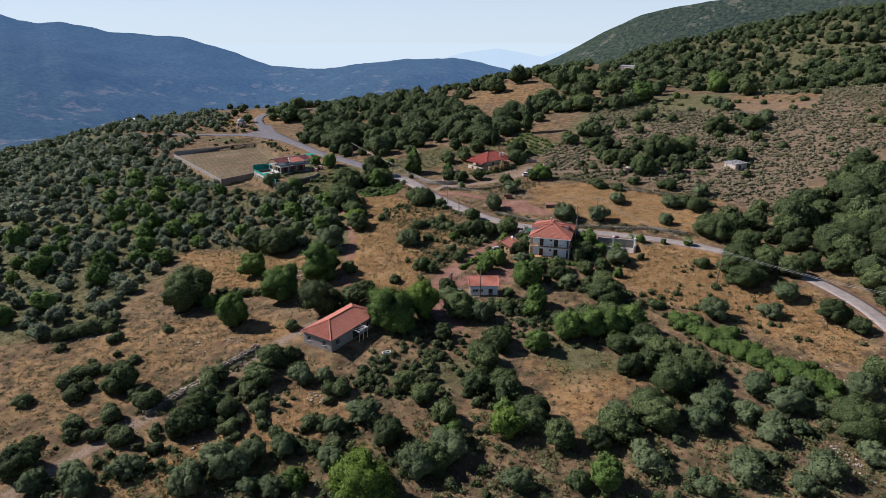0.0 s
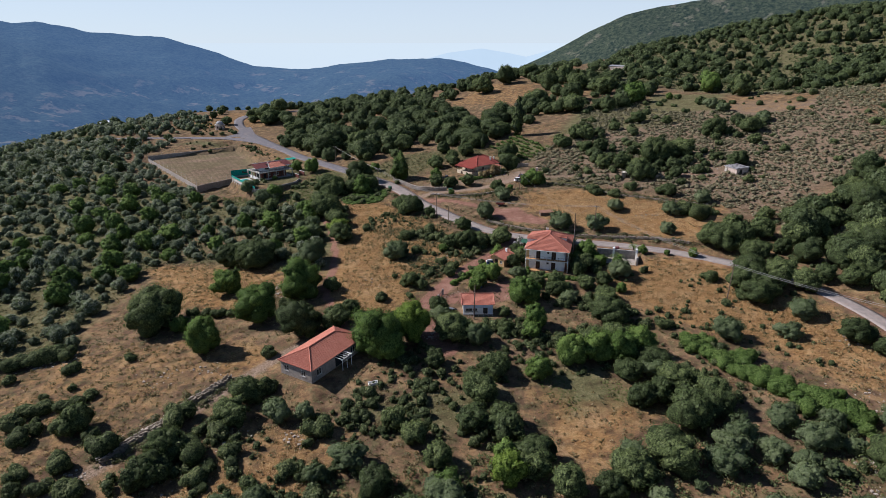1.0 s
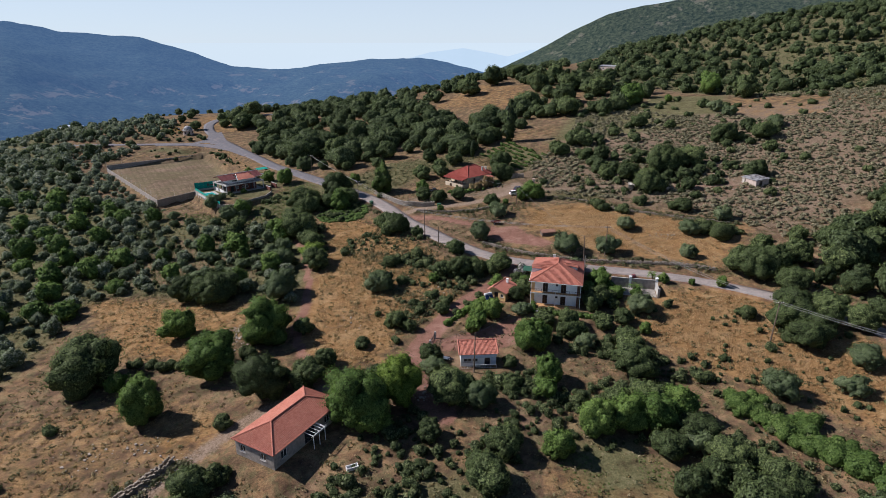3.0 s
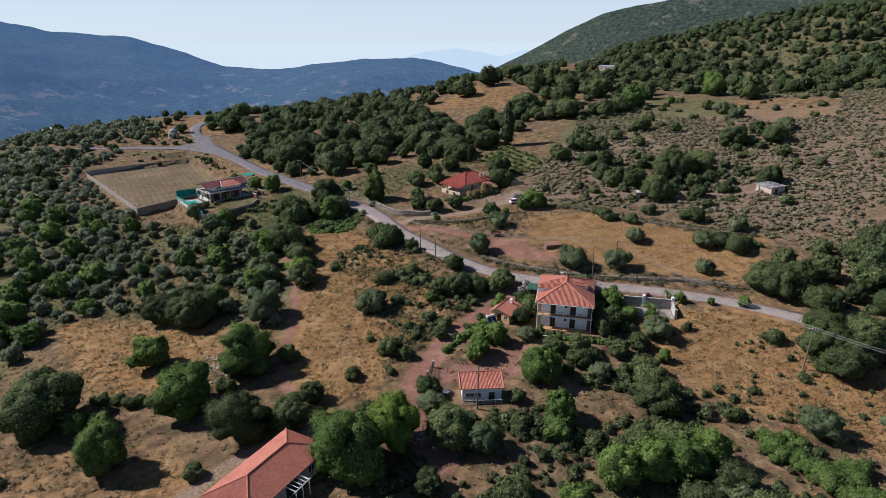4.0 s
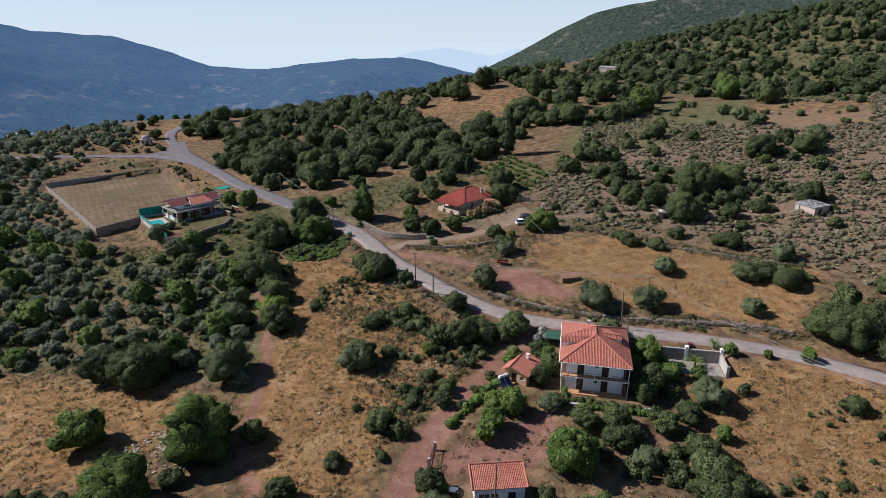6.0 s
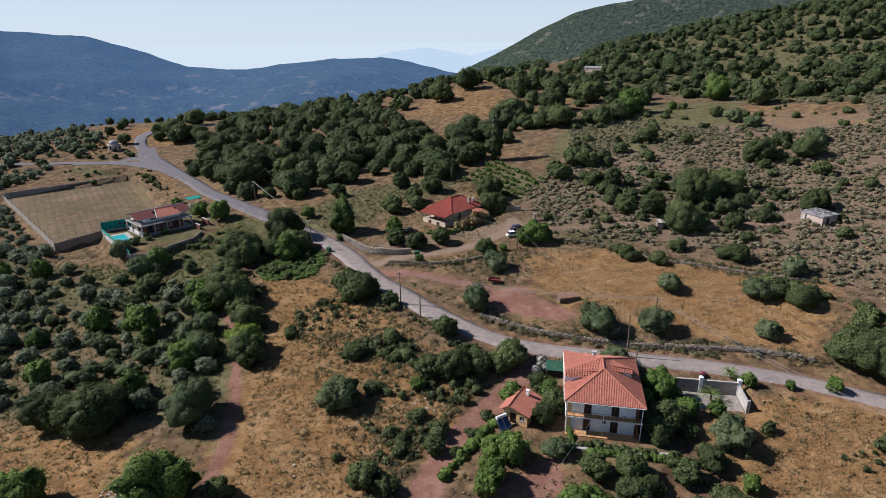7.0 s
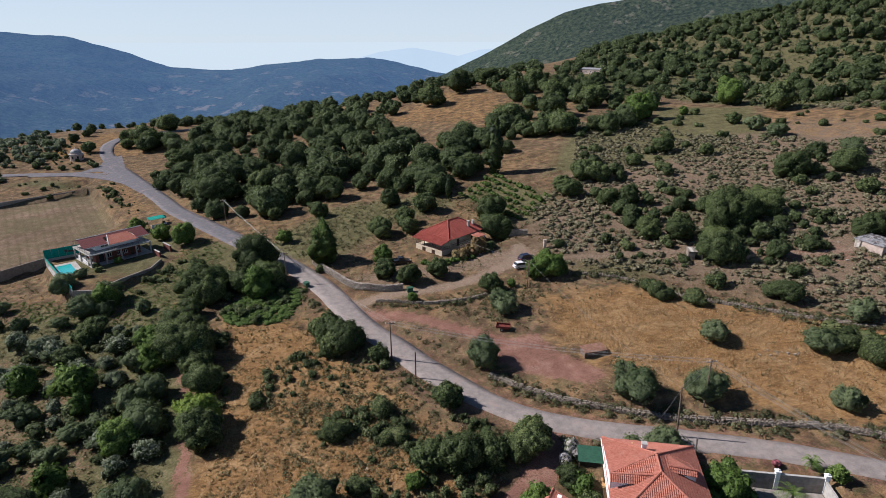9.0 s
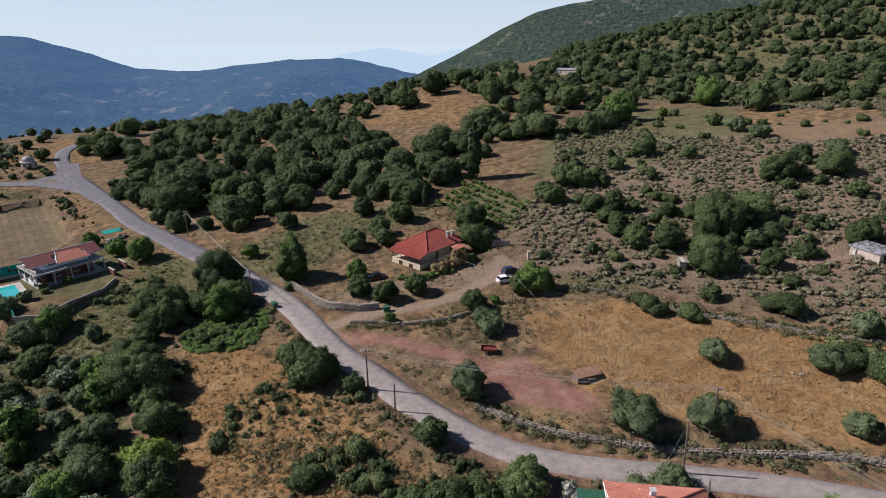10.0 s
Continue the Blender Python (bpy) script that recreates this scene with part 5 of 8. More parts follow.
def far_building(x, y, yaw, w, d, h, wall, roof, label, n):
    z = float(ground(x, y))
    t = thing("farm_building", pose(x, y, z, 0, 0, yaw), label, "building")
    holes = [(0.8 + k * (w - 0.6) / n, 0.9, 0.8 + k * (w - 0.6) / n + 1.1, 2.0, "window") for k in range(n)]
    walls(t, w, d, h, {"front": holes}, wall, foot=2.0)
    part("roof", Shape().prism(rect(w + 0.8, d + 0.8), [h - 0.05, h - 0.05, h + 0.7, h + 0.7], [h + 0.1, h + 0.1, h + 0.85, h + 0.85]), roof, t)


house_one(), annex(), solar_heater(), shed(), barn(), cottage(), villa(), villa_terrace(), stone_hut(), field_store(), chapel()
far_building(148.5, 488, -50, 17, 6, 3.0, M["pinkstone"], M["sheet"], "long low pale farm building on the hillside", 5)
far_building(-302, 552, -25, 34, 9, 3.2, M["plaster"], M["sheet"], "long low building with a pale grey roof near the valley", 8)
far_building(-268, 520, -15, 14, 8, 2.8, M["plaster"], M["bluewall"], "small farm building with a pale blue roof", 3)

# ---- where the single trees and bushes stand: x, y and the width of the crown ----
OAKS_BARN = [(-67.6, 142.5, 14.5), (-30.4, 133.7, 9.9), (-22.9, 135.9, 7.2), (-20.0, 141.9, 5.2), (-64.3, 102.3, 6.3)]
OAKS_TRACK = [(-46.3, 88.4, 6.2), (-36.9, 103.0, 6.4), (-35.3, 108.9, 6.7), (-44.7, 94.3, 6.5)]
OAKS_GROVE = [(-70.3, 79.4, 6.6), (-9.2, 84.4, 6.8), (-1.8, 78.8, 5.6), (-7.5, 99.7, 5.0), (-3.9, 96.1, 5.4)]
OAKS_GARDEN = [(40.1, 132.9, 7.7), (4.2, 128.5, 8.2), (11.9, 113.7, 6.2), (7.8, 108.1, 6.5), (6.5, 98.9, 6.1), (11.7, 98.0, 6.6), (15.6, 90.0, 6.7), (20.0, 83.3, 5.8), (21.1, 74.2, 4.0)]
OAKS_COPSE = [(37.7, 111.7, 5.5), (37.8, 103.4, 5.7), (41.3, 104.3, 5.7), (45.3, 107.0, 7.0), (50.0, 106.7, 5.3), (44.0, 96.6, 8.6), (49.0, 100.0, 6.7), (37.4, 88.1, 8.1), (30.5, 85.3, 6.9), (26.1, 82.7, 4.8), (76.3, 143.3, 9.4), (79.3, 138.4, 7.0), (75.6, 136.4, 7.4)]
OAKS_OLIVES = [(69.5, 82.6, 9.5), (81.8, 96.2, 6.4), (86.6, 117.5, 6.5), (88.7, 112.2, 4.8)]
OAKS_WEST = [(-61.1, 180.7, 9.5), (-52.7, 177.3, 10.4), (-37.9, 217.5, 11.4), (-29.0, 191.9, 7.8), (-6.1, 155.1, 4.9), (-3.1, 153.2, 3.4), (-26.7, 155.9, 4.4), (-9.9, 216.0, 6.8), (-6.2, 212.8, 6.7)]
OAKS_ROAD = [(10.2, 191.4, 5.2), (20.0, 178.9, 6.6), (81.5, 165.0, 9.5), (82.1, 207.9, 6.0), (85.9, 157.6, 8.1), (30.5, 146.5, 5.1)]
OAKS_HOUSE = [(40.3, 159.4, 6.3), (44.2, 160.4, 3.2), (38.2, 151.0, 2.9), (16.7, 137.5, 3.4), (14.7, 178.6, 6.0), (9.9, 177.9, 6.5), (5.3, 178.7, 5.4), (24.6, 172.6, 4.2), (24.9, 165.9, 4.9)]
OAKS_LANE = [(-30.5, 256.4, 13.5), (-25.1, 246.7, 8.9), (-51.7, 245.8, 9.8), (-39.8, 225.0, 10.7), (-31.8, 206.3, 7.3), (-40.6, 245.7, 11.2), (-31.5, 245.5, 7.5), (-6.6, 212.1, 7.5), (-10.5, 218.6, 5.8), (-0.6, 206.2, 3.9), (2.4, 241.7, 6.3), (7.6, 237.2, 5.9), (14.5, 238.3, 5.6)]
OAKS_YARD = [(25.0, 227.1, 5.6), (33.7, 259.3, 8.8), (21.3, 297.4, 8.0), (10.5, 267.6, 6.0), (2.7, 267.7, 6.7), (6.5, 293.0, 6.9), (78.1, 228.6, 9.4), (88.3, 241.2, 12.4), (75.2, 239.4, 8.1), (69.1, 243.1, 7.5), (68.2, 267.2, 7.1), (73.3, 264.8, 7.0), (60.4, 277.8, 7.4), (72.6, 287.0, 8.7), (101.0, 245.0, 10.0), (95.5, 243.9, 8.4), (113.1, 224.6, 6.9)]
OAKS_HILL = [(77.5, 227.0, 8.6), (80.8, 345.9, 13.6), (94.1, 343.4, 7.9), (109.9, 390.0, 14.8), (86.5, 379.0, 14), (64.3, 369.8, 16.0), (141.2, 323.1, 6.0), (168.9, 336.7, 13.8), (133.9, 257.5, 8.6), (121.4, 262.8, 11.2), (128.6, 243.7, 5.5), (33.4, 356.2, 9.2), (38.5, 443.2, 15.3), (57.1, 462.5, 16.2), (80.6, 422.6, 14), (95.9, 443.9, 14), (98.4, 411.8, 14), (77.9, 478.9, 13.7), (102.2, 302.8, 7.7), (112.3, 292.0, 5.5), (88.3, 294.8, 5.1), (-243.4, 1289.5, 14), (-121.1, 457.7, 14), (-94.0, 415.2, 9.3), (-115.7, 453.8, 14.8), (-133.9, 471.1, 9.3), (-123.5, 510.2, 14)]
OAKS = OAKS_BARN + OAKS_TRACK + OAKS_GROVE + OAKS_GARDEN + OAKS_COPSE + OAKS_OLIVES + OAKS_WEST + OAKS_ROAD + OAKS_HOUSE + OAKS_LANE + OAKS_YARD + OAKS_HILL
BROADLEAVES_BARN = [(-50.8, 128.7, 9.2), (-55.3, 159.6, 7.8), (-42.6, 142.6, 11.2), (-34.4, 154.7, 11.2), (-60.5, 139.6, 5.0), (-55.6, 138.2, 4.6), (-12.5, 123.8, 10.6), (-5.3, 128.6, 9.6)]
BROADLEAVES_GROVE = [(-12.3, 71.3, 10.3), (-23.3, 75.0, 4.5)]
BROADLEAVES_GARDEN = [(27.9, 117.0, 7.6), (33.4, 118.3, 7.6), (37.6, 118.0, 7.6), (42.1, 119.4, 7.1), (22.1, 142.6, 8.6), (21.6, 127.5, 5.2), (20.3, 112.6, 5.5), (10.9, 86.0, 5.9), (1.7, 84.3, 4.9), (25.3, 74.1, 5.7)]
BROADLEAVES_ROAD = [(71.4, 161.9, 3.0), (65.0, 163.8, 1.9)]
BROADLEAVES_HOUSE = [(46.7, 145.5, 3.2), (15.8, 156.2, 5.0), (12.1, 152.6, 4.8)]
BROADLEAVES_LANE = [(-30.5, 196.6, 7.5)]
BROADLEAVES_YARD = [(39.1, 231.1, 6.7), (41.9, 231.0, 4.3), (29.8, 228.3, 2.4)]
BROADLEAVES_HILL = [(115.4, 350.1, 14), (163.8, 363.4, 13.9)]
BROADLEAVES = BROADLEAVES_BARN + BROADLEAVES_GROVE + BROADLEAVES_GARDEN + BROADLEAVES_ROAD + BROADLEAVES_HOUSE + BROADLEAVES_LANE + BROADLEAVES_YARD + BROADLEAVES_HILL
OLIVES_TRACK = [(-28.7, 103.4, 5.7), (-23.8, 103.1, 4.6), (-19.2, 87.7, 4.5), (-14.4, 90.8, 6.2)]
OLIVES_GROVE = [(-31.9, 81.2, 5.2), (-27.0, 82.4, 4.8), (-34.7, 77.8, 8.3), (-39.7, 74.5, 6.7), (-51.7, 78.1, 5.5), (-59.9, 77.3, 4.6), (-64.8, 75.0, 4.9), (-56.6, 73.9, 5.3), (-30.5, 74.3, 4.0), (-26.6, 73.8, 4.4), (-18.4, 79.1, 5.6), (-4.2, 78.0, 7.4)]
OLIVES_GARDEN = [(9.7, 126.3, 6.7), (11.6, 74.4, 5.3)]
OLIVES_OLIVES = [(50.5, 92.8, 6.3), (45.1, 86.6, 6.0), (32.9, 77.0, 5.5), (39.3, 75.1, 3.1), (47.3, 73.9, 5.7), (53.3, 87.6, 4.0), (58.9, 95.4, 5.9), (55.8, 82.9, 5.7), (61.9, 90.1, 6.6), (67.1, 94.6, 4.8), (60.9, 84.4, 3.9), (66.9, 88.5, 4.0), (59.0, 73.5, 5.7), (53.1, 77.7, 3.2), (40.6, 71.8, 4.3), (39.8, 83.0, 2.4), (54.6, 71.1, 4.3), (76.4, 92.2, 7.2), (68.6, 76.4, 5.4), (62.9, 123.3, 7.2), (74.9, 121.5, 5.2), (81.7, 128.4, 6.8)]
OLIVES_WEST = [(-35.3, 175.9, 9.8), (-39.3, 196.7, 8.0), (-10.2, 173.4, 8.0), (-62.9, 206.3, 5.7), (-52.6, 193.5, 4.2), (-56.8, 196.0, 4.6), (-70.7, 204.3, 4.2), (-51.0, 198.4, 4.7), (-61.0, 193.3, 5.2)]
OLIVES_ROAD = [(17.9, 201.1, 7.3), (60.9, 199.5, 6.3), (76.9, 191.9, 6.5), (70.5, 178.2, 5.1), (40.5, 187.8, 8.0), (51.2, 185.1, 7.0), (38.9, 175.0, 7.4), (89.2, 197.8, 6.3), (25.5, 219.6, 6.6), (48.9, 154.4, 6.8), (33.1, 142.0, 4.4)]
OLIVES_HOUSE = [(22.3, 155.4, 4.8), (1.5, 136.6, 5.9)]
OLIVES_LANE = [(-64.8, 251.5, 7.6), (-47.3, 218.0, 6.0), (-41.0, 207.1, 6.4), (-44.7, 205.7, 5.3), (-40.1, 199.3, 5.9), (-47.9, 199.5, 4.2)]
OLIVES_HILL = [(140.7, 309.9, 7.1), (141.2, 297.9, 7.3), (145.7, 269.5, 7.1)]
OLIVES = OLIVES_TRACK + OLIVES_GROVE + OLIVES_GARDEN + OLIVES_OLIVES + OLIVES_WEST + OLIVES_ROAD + OLIVES_HOUSE + OLIVES_LANE + OLIVES_HILL
BUSHES_BARN = [(-66.2, 126.7, 3.4), (-77.1, 113.3, 2.2), (-73.0, 116.3, 2.5), (-67.7, 113.1, 3.7), (-75.4, 108.3, 5.4), (-77.1, 103.6, 5.2), (-73.2, 99.8, 5.0), (-72.2, 102.8, 4.0), (-82.5, 98.5, 5.0), (-69.6, 109.4, 4.8), (-60.8, 99.2, 4.5), (-56.4, 96.3, 6.0)]
BUSHES_TRACK = [(-60.5, 148.0, 4.0), (-57.0, 147.6, 3.4), (-53.4, 146.2, 4.2), (-50.2, 145.4, 3.6), (-61.8, 92.4, 5.3), (-67.3, 90.4, 4.7), (-66.0, 87.0, 4.0), (-61.7, 87.5, 4.0), (-71.2, 85.3, 4.5), (-56.8, 86.2, 5.5), (-46.8, 103.6, 7.0), (-32.8, 112.1, 5.6), (-40.9, 94.1, 6.5), (-39.1, 99.7, 5.7), (-34.8, 93.9, 3.8), (-44.3, 89.5, 6.3), (-23.9, 89.7, 4.7), (-91.3, 127.1, 6.0), (-88.9, 128.8, 6.5), (-85.6, 129.9, 6.0), (-82.3, 130.1, 5.0), (-88.7, 120.4, 3.5), (-77.3, 123.3, 4.0)]
BUSHES_GROVE = [(-28.8, 86.9, 4.0), (-38.2, 88.2, 4.1), (-20.3, 98.3, 6.1)]
BUSHES_COPSE = [(56.0, 118.2, 7.6), (59.2, 115.3, 7.5), (61.2, 110.4, 8.4), (63.5, 106.6, 7.0), (66.4, 103.0, 7.9), (68.9, 100.4, 6.7), (70.7, 96.9, 5.4)]
BUSHES_WEST = [(-13.1, 148.1, 4.1), (-6.0, 148.8, 2.6), (-21.9, 199.5, 3.8), (-10.4, 160.8, 2.1)]
BUSHES_ROAD = [(92.5, 181.5, 4.1), (64.1, 211.8, 5.3), (59.1, 216.1, 5.4), (70.3, 149.6, 5.8)]
BUSHES_HOUSE = [(7.8, 158.6, 2.5), (10.7, 162.3, 2.6), (13.8, 166.0, 2.7), (1.0, 185.1, 4.4), (-4.0, 176.8, 4.7), (2.5, 167.5, 3.8), (5.5, 163.4, 4.2), (-1.9, 164.6, 3.2)]
BUSHES_LANE = [(-21.8, 199.7, 3.6), (-7.2, 189.2, 6.4), (-0.6, 191.9, 5.0), (-13.6, 251.4, 3.6)]
BUSHES_YARD = [(81.0, 210.4, 6.6), (58.1, 218.0, 5.7), (64.6, 214.2, 4.5)]
BUSHES = BUSHES_BARN + BUSHES_TRACK + BUSHES_GROVE + BUSHES_WEST + BUSHES_ROAD + BUSHES_HOUSE + BUSHES_LANE + BUSHES_YARD
PINES_LANE = [(-12.9, 255.5, 8.2)]
PINES = PINES_LANE
CYPRESSES_YARD = [(44.2, 309.7, 5.0), (25.1, 291.6, 2.2)]
CYPRESSES = CYPRESSES_YARD
# more

BROADLEAVES += [(2.2, 250.6, 5.8), (36.4, 231.0, 5.6), (-24.9, 274.1, 4.7), (7.6, 227.8, 2.4), (-27.4, 242.5, 8.9), (-29.8, 194.4, 6.0), (-41.9, 193.2, 6.6), (-47.6, 225.9, 5.5), (-52.9, 206.4, 4.2), (135.6, 350.7, 4.8), (25.2, 170.6, 3.6), (43.4, 166.6, 5.7), (15.2, 158.0, 4.3), (40.5, 165.7, 3.8), (3.2, 175.3, 3.0), (-9.9, 121.5, 7.7), (11.2, 90.1, 4.9), (23.0, 131.7, 6.0)]
OLIVES += [(26.2, 217.9, 5.6), (-41.5, 201.6, 5.4), (35.4, 175.6, 5.2), (0.8, 81.5, 7.2), (-38.4, 80.2, 5.3), (33.1, 79.1, 5.2), (31.8, 89.3, 5.8), (47.4, 89.8, 5.8), (54.3, 89.2, 4.8), (57.9, 86.2, 4.7), (48.7, 77.1, 5.1), (60.0, 76.3, 5.1), (43.2, 112.0, 5.8)]
OAKS += [(33.7, 268.5, 9.4), (16.4, 282.9, 8.4), (9.7, 274.1, 6.7), (1.6, 269.9, 6.2), (-12.8, 310.1, 9.8), (-16.4, 293.2, 6.2), (-30.5, 297.2, 4.9), (80.3, 352.6, 11.8), (66.8, 352.1, 9.3), (59.9, 282.8, 6.9), (68.6, 289.2, 8.1), (24.9, 300.6, 8.3), (37.4, 316.6, 9.0), (-28.8, 313.6, 8.5), (-39.0, 332.9, 12.3), (-53.6, 326.7, 14.9), (-72.7, 348.2, 10.8), (-116.7, 445.5, 11.8), (-129.4, 454.4, 7.5), (-91.6, 409.3, 8.0), (-91.6, 379.9, 6.0), (-38.5, 242.7, 7.6), (-41.8, 236.6, 6.6), (-34.8, 212.7, 6.0), (-37.8, 220.6, 5.9), (-62.1, 223.4, 6.4), (-61.9, 232.8, 6.3), (-12.4, 219.9, 4.4), (21.2, 180.4, 5.3), (38.7, 156.7, 5.2), (31.4, 149.9, 4.8), (4.6, 159.8, 3.5), (-8.4, 211.6, 6.2), (79.4, 168.4, 9.0), (41.0, 137.8, 6.1), (41.8, 142.7, 4.8), (4.6, 131.3, 5.7), (1.3, 140.7, 4.6), (-9.7, 135.8, 4.4), (33.3, 123.1, 5.3), (41.1, 122.3, 6.2), (43.2, 114.2, 6.5), (13.2, 116.1, 4.9), (0.2, 118.3, 5.0), (15.8, 130.1, 3.8), (9.0, 106.2, 5.6), (12.3, 96.0, 6.1), (-0.0, 90.5, 4.9), (15.1, 87.3, 5.7), (38.0, 90.4, 6.8), (44.8, 100.8, 6.4), (50.6, 102.0, 6.5), (37.5, 120.9, 7.5)]
BUSHES += [(83.6, 186.8, 8.2), (81.1, 192.3, 6.1), (26.7, 125.1, 3.6), (51.9, 128.8, 3.8), (-35.9, 124.5, 4.3), (-37.2, 148.1, 4.3), (-66.3, 103.1, 6.0)]
# villa, junction and chapel
OLIVES += [(-77.1, 257.0, 7.0), (-68.4, 245.7, 8.0), (-75.4, 262.8, 3.6)]
BROADLEAVES += [(-64.4, 249.0, 6.9), (-55.5, 285.1, 7.0), (-75.3, 304.2, 5.2), (-64.2, 292.9, 6.2), (-69.8, 272.4, 2.4)]
BUSHES += [(-103.5, 361.5, 4.6), (-109.0, 369.5, 4.0), (-92.0, 391.2, 4.6), (-81.5, 372.5, 4.8), (-133.0, 417.5, 5.0), (-137.0, 423.8, 4.6), (-162.5, 439.3, 7.1), (-140.3, 415.5, 4.9), (-147, 416, 4), (-155, 418.5, 4), (-133.9, 372.8, 3.4), (-145.9, 377.9, 2.9),
           (-142.1, 384.8, 3.5), (-47.9, 256.5, 3.2), (-50.9, 261.7, 3.0), (-54.7, 265.9, 3.7), (-47.5, 266.8, 3.7), (-72.7, 267.1, 2.8), (-74.5, 270.1, 2.4)]
OAKS += [(-146.9, 447.2, 7.8), (-165.3, 474.9, 6.5), (-165.2, 492.5, 5.5), (-119.6, 455.2, 8.9), (-110.0, 455.8, 8.9), (-88.0, 411.9, 7.7), (-92.7, 402.8, 4.9)]
# yard wall
BROADLEAVES += [(50.5, 160.9, 3.0), (58.8, 166.0, 3.0), (46.2, 161.8, 4.0), (10.6, 150.4, 4.0), (24.6, 143.6, 4.6)]
# beside the white house
OAKS += [(84.5, 143.0, 8.5), (88.8, 139.0, 7.0), (79.5, 147.5, 8.0), (43.5, 157.0, 3.0), (43.6, 150.6, 4.6), (22.4, 163.4, 4.4), (26.6, 151.0, 4.4), (39.0, 148.4, 4.2), (33.4, 147.6, 3.6)]
BROADLEAVES += [(18.8, 168.6, 4.4), (13.4, 157.4, 4.6)]

# ---- plants ----
def lobes_for(rng, kind):
    """The lobes of a crown for a plant of width 1: centre and radii of each."""
    out = []
    if kind == "cypress":
        for k in range(14):
            z = 0.25 + k * 0.27
            r = 0.44 * math.sin(math.pi * min(1, 0.2 + 0.8 * k / 14)) ** 0.8
            out.append((rng.normal() * 0.05, rng.normal() * 0.05, z, r, r, 0.34))
    elif kind == "pine":
        for k in range(11):
            z, big = 0.2 + 0.125 * k, 0.43 * (1 - (k / 11.5) ** 1.6) * (0.8 if k == 0 else 1)
            for j in range(7 if k < 7 else 4):
                a, r, q = j * 0.95 + k * 0.5 + rng.uniform(-0.4, 0.4), (0.15 - 0.007 * k) * rng.uniform(0.55, 1.35), big * rng.uniform(0.5, 1.0)
                out.append((math.cos(a) * q, math.sin(a) * q, z + rng.uniform(-0.07, 0.07), r * 1.15, r * 1.15, r * 0.8))
        out.append((0, 0, 1.5, 0.1, 0.1, 0.18))
    elif kind == "bush":
        for k in range(rng.integers(6, 10)):
            a, q = rng.uniform(0, 6.28), rng.uniform(0.05, 0.3)
            r = rng.uniform(0.14, 0.27)
            out.append((math.cos(a) * q, math.sin(a) * q, 0.1 + rng.uniform(0, 0.2), r, r * rng.uniform(0.85, 1.15), r * rng.uniform(0.75, 1.1)))
    else:
        wide, high, lift, n, small = {"oak": (0.36, 0.29, 0.34, 52, 0.115), "green": (0.35, 0.33, 0.38, 46, 0.115), "lime": (0.35, 0.33, 0.38, 46, 0.115), "olive": (0.35, 0.25, 0.31, 38, 0.11)}[kind]
        lean, wave = rng.normal(size=2) * 0.04, rng.uniform(0, 6.28, 4)
        for k in range(n):
            h = 1 - 1.9 * (k + 0.5) / n
            a, q = 2.399963 * k + rng.uniform(-0.5, 0.5), math.sqrt(1 - h * h)
            f = 0.95 + 0.08 * math.sin(2 * a + wave[0]) * q + 0.1 * math.sin(3 * a + 4 * h + wave[1]) + rng.normal() * (0.12 if kind != "olive" else 0.15)
            r = small * rng.choice([0.65, 0.9, 1.15, 1.5], p=[0.25, 0.3, 0.3, 0.15])
            out.append((math.cos(a) * q * wide * f + lean[0] * h, math.sin(a) * q * wide * f + lean[1] * h, max(0.09, lift + h * high * f), r, r * rng.uniform(0.85, 1.15), r * rng.uniform(0.75, 1.05)))
    return out


MIDDLE = {"oak": 0.32, "lime": 0.36, "green": 0.36, "olive": 0.28, "bush": 0.1, "pine": 0.7, "cypress": 1.8}


def crown_reach(lobes, middle, d):
    """How far the crown reaches from its middle along the directions d, and its normal there."""
    lobes = np.array(lobes, float)
    o = np.array([0, 0, middle]) - lobes[:, :3]
    r = lobes[:, 3:]
    a = ((d[:, None, :] / r) ** 2).sum(2)
    b = (d[:, None, :] * o / r**2).sum(2)
    c = ((o / r) ** 2).sum(1) - 1
    disc = b * b - a * c
    s = np.where(disc > 0, (-b + np.sqrt(np.maximum(disc, 0))) / a, -1)
    best = s.argmax(1)
    s = s[np.arange(len(d)), best]
    missed = s < 0.12 * lobes[:, :2].std() + 0.05
    s = np.where(missed, np.median(s[~missed]) * 0.75 if (~missed).any() else 0.3, s)
    nrm = (d * s[:, None] + o[best]) / r[best] ** 2
    nrm = np.where(missed[:, None], d, nrm)
    return s, nrm / (np.linalg.norm(nrm, axis=1)[:, None] + 1e-9)


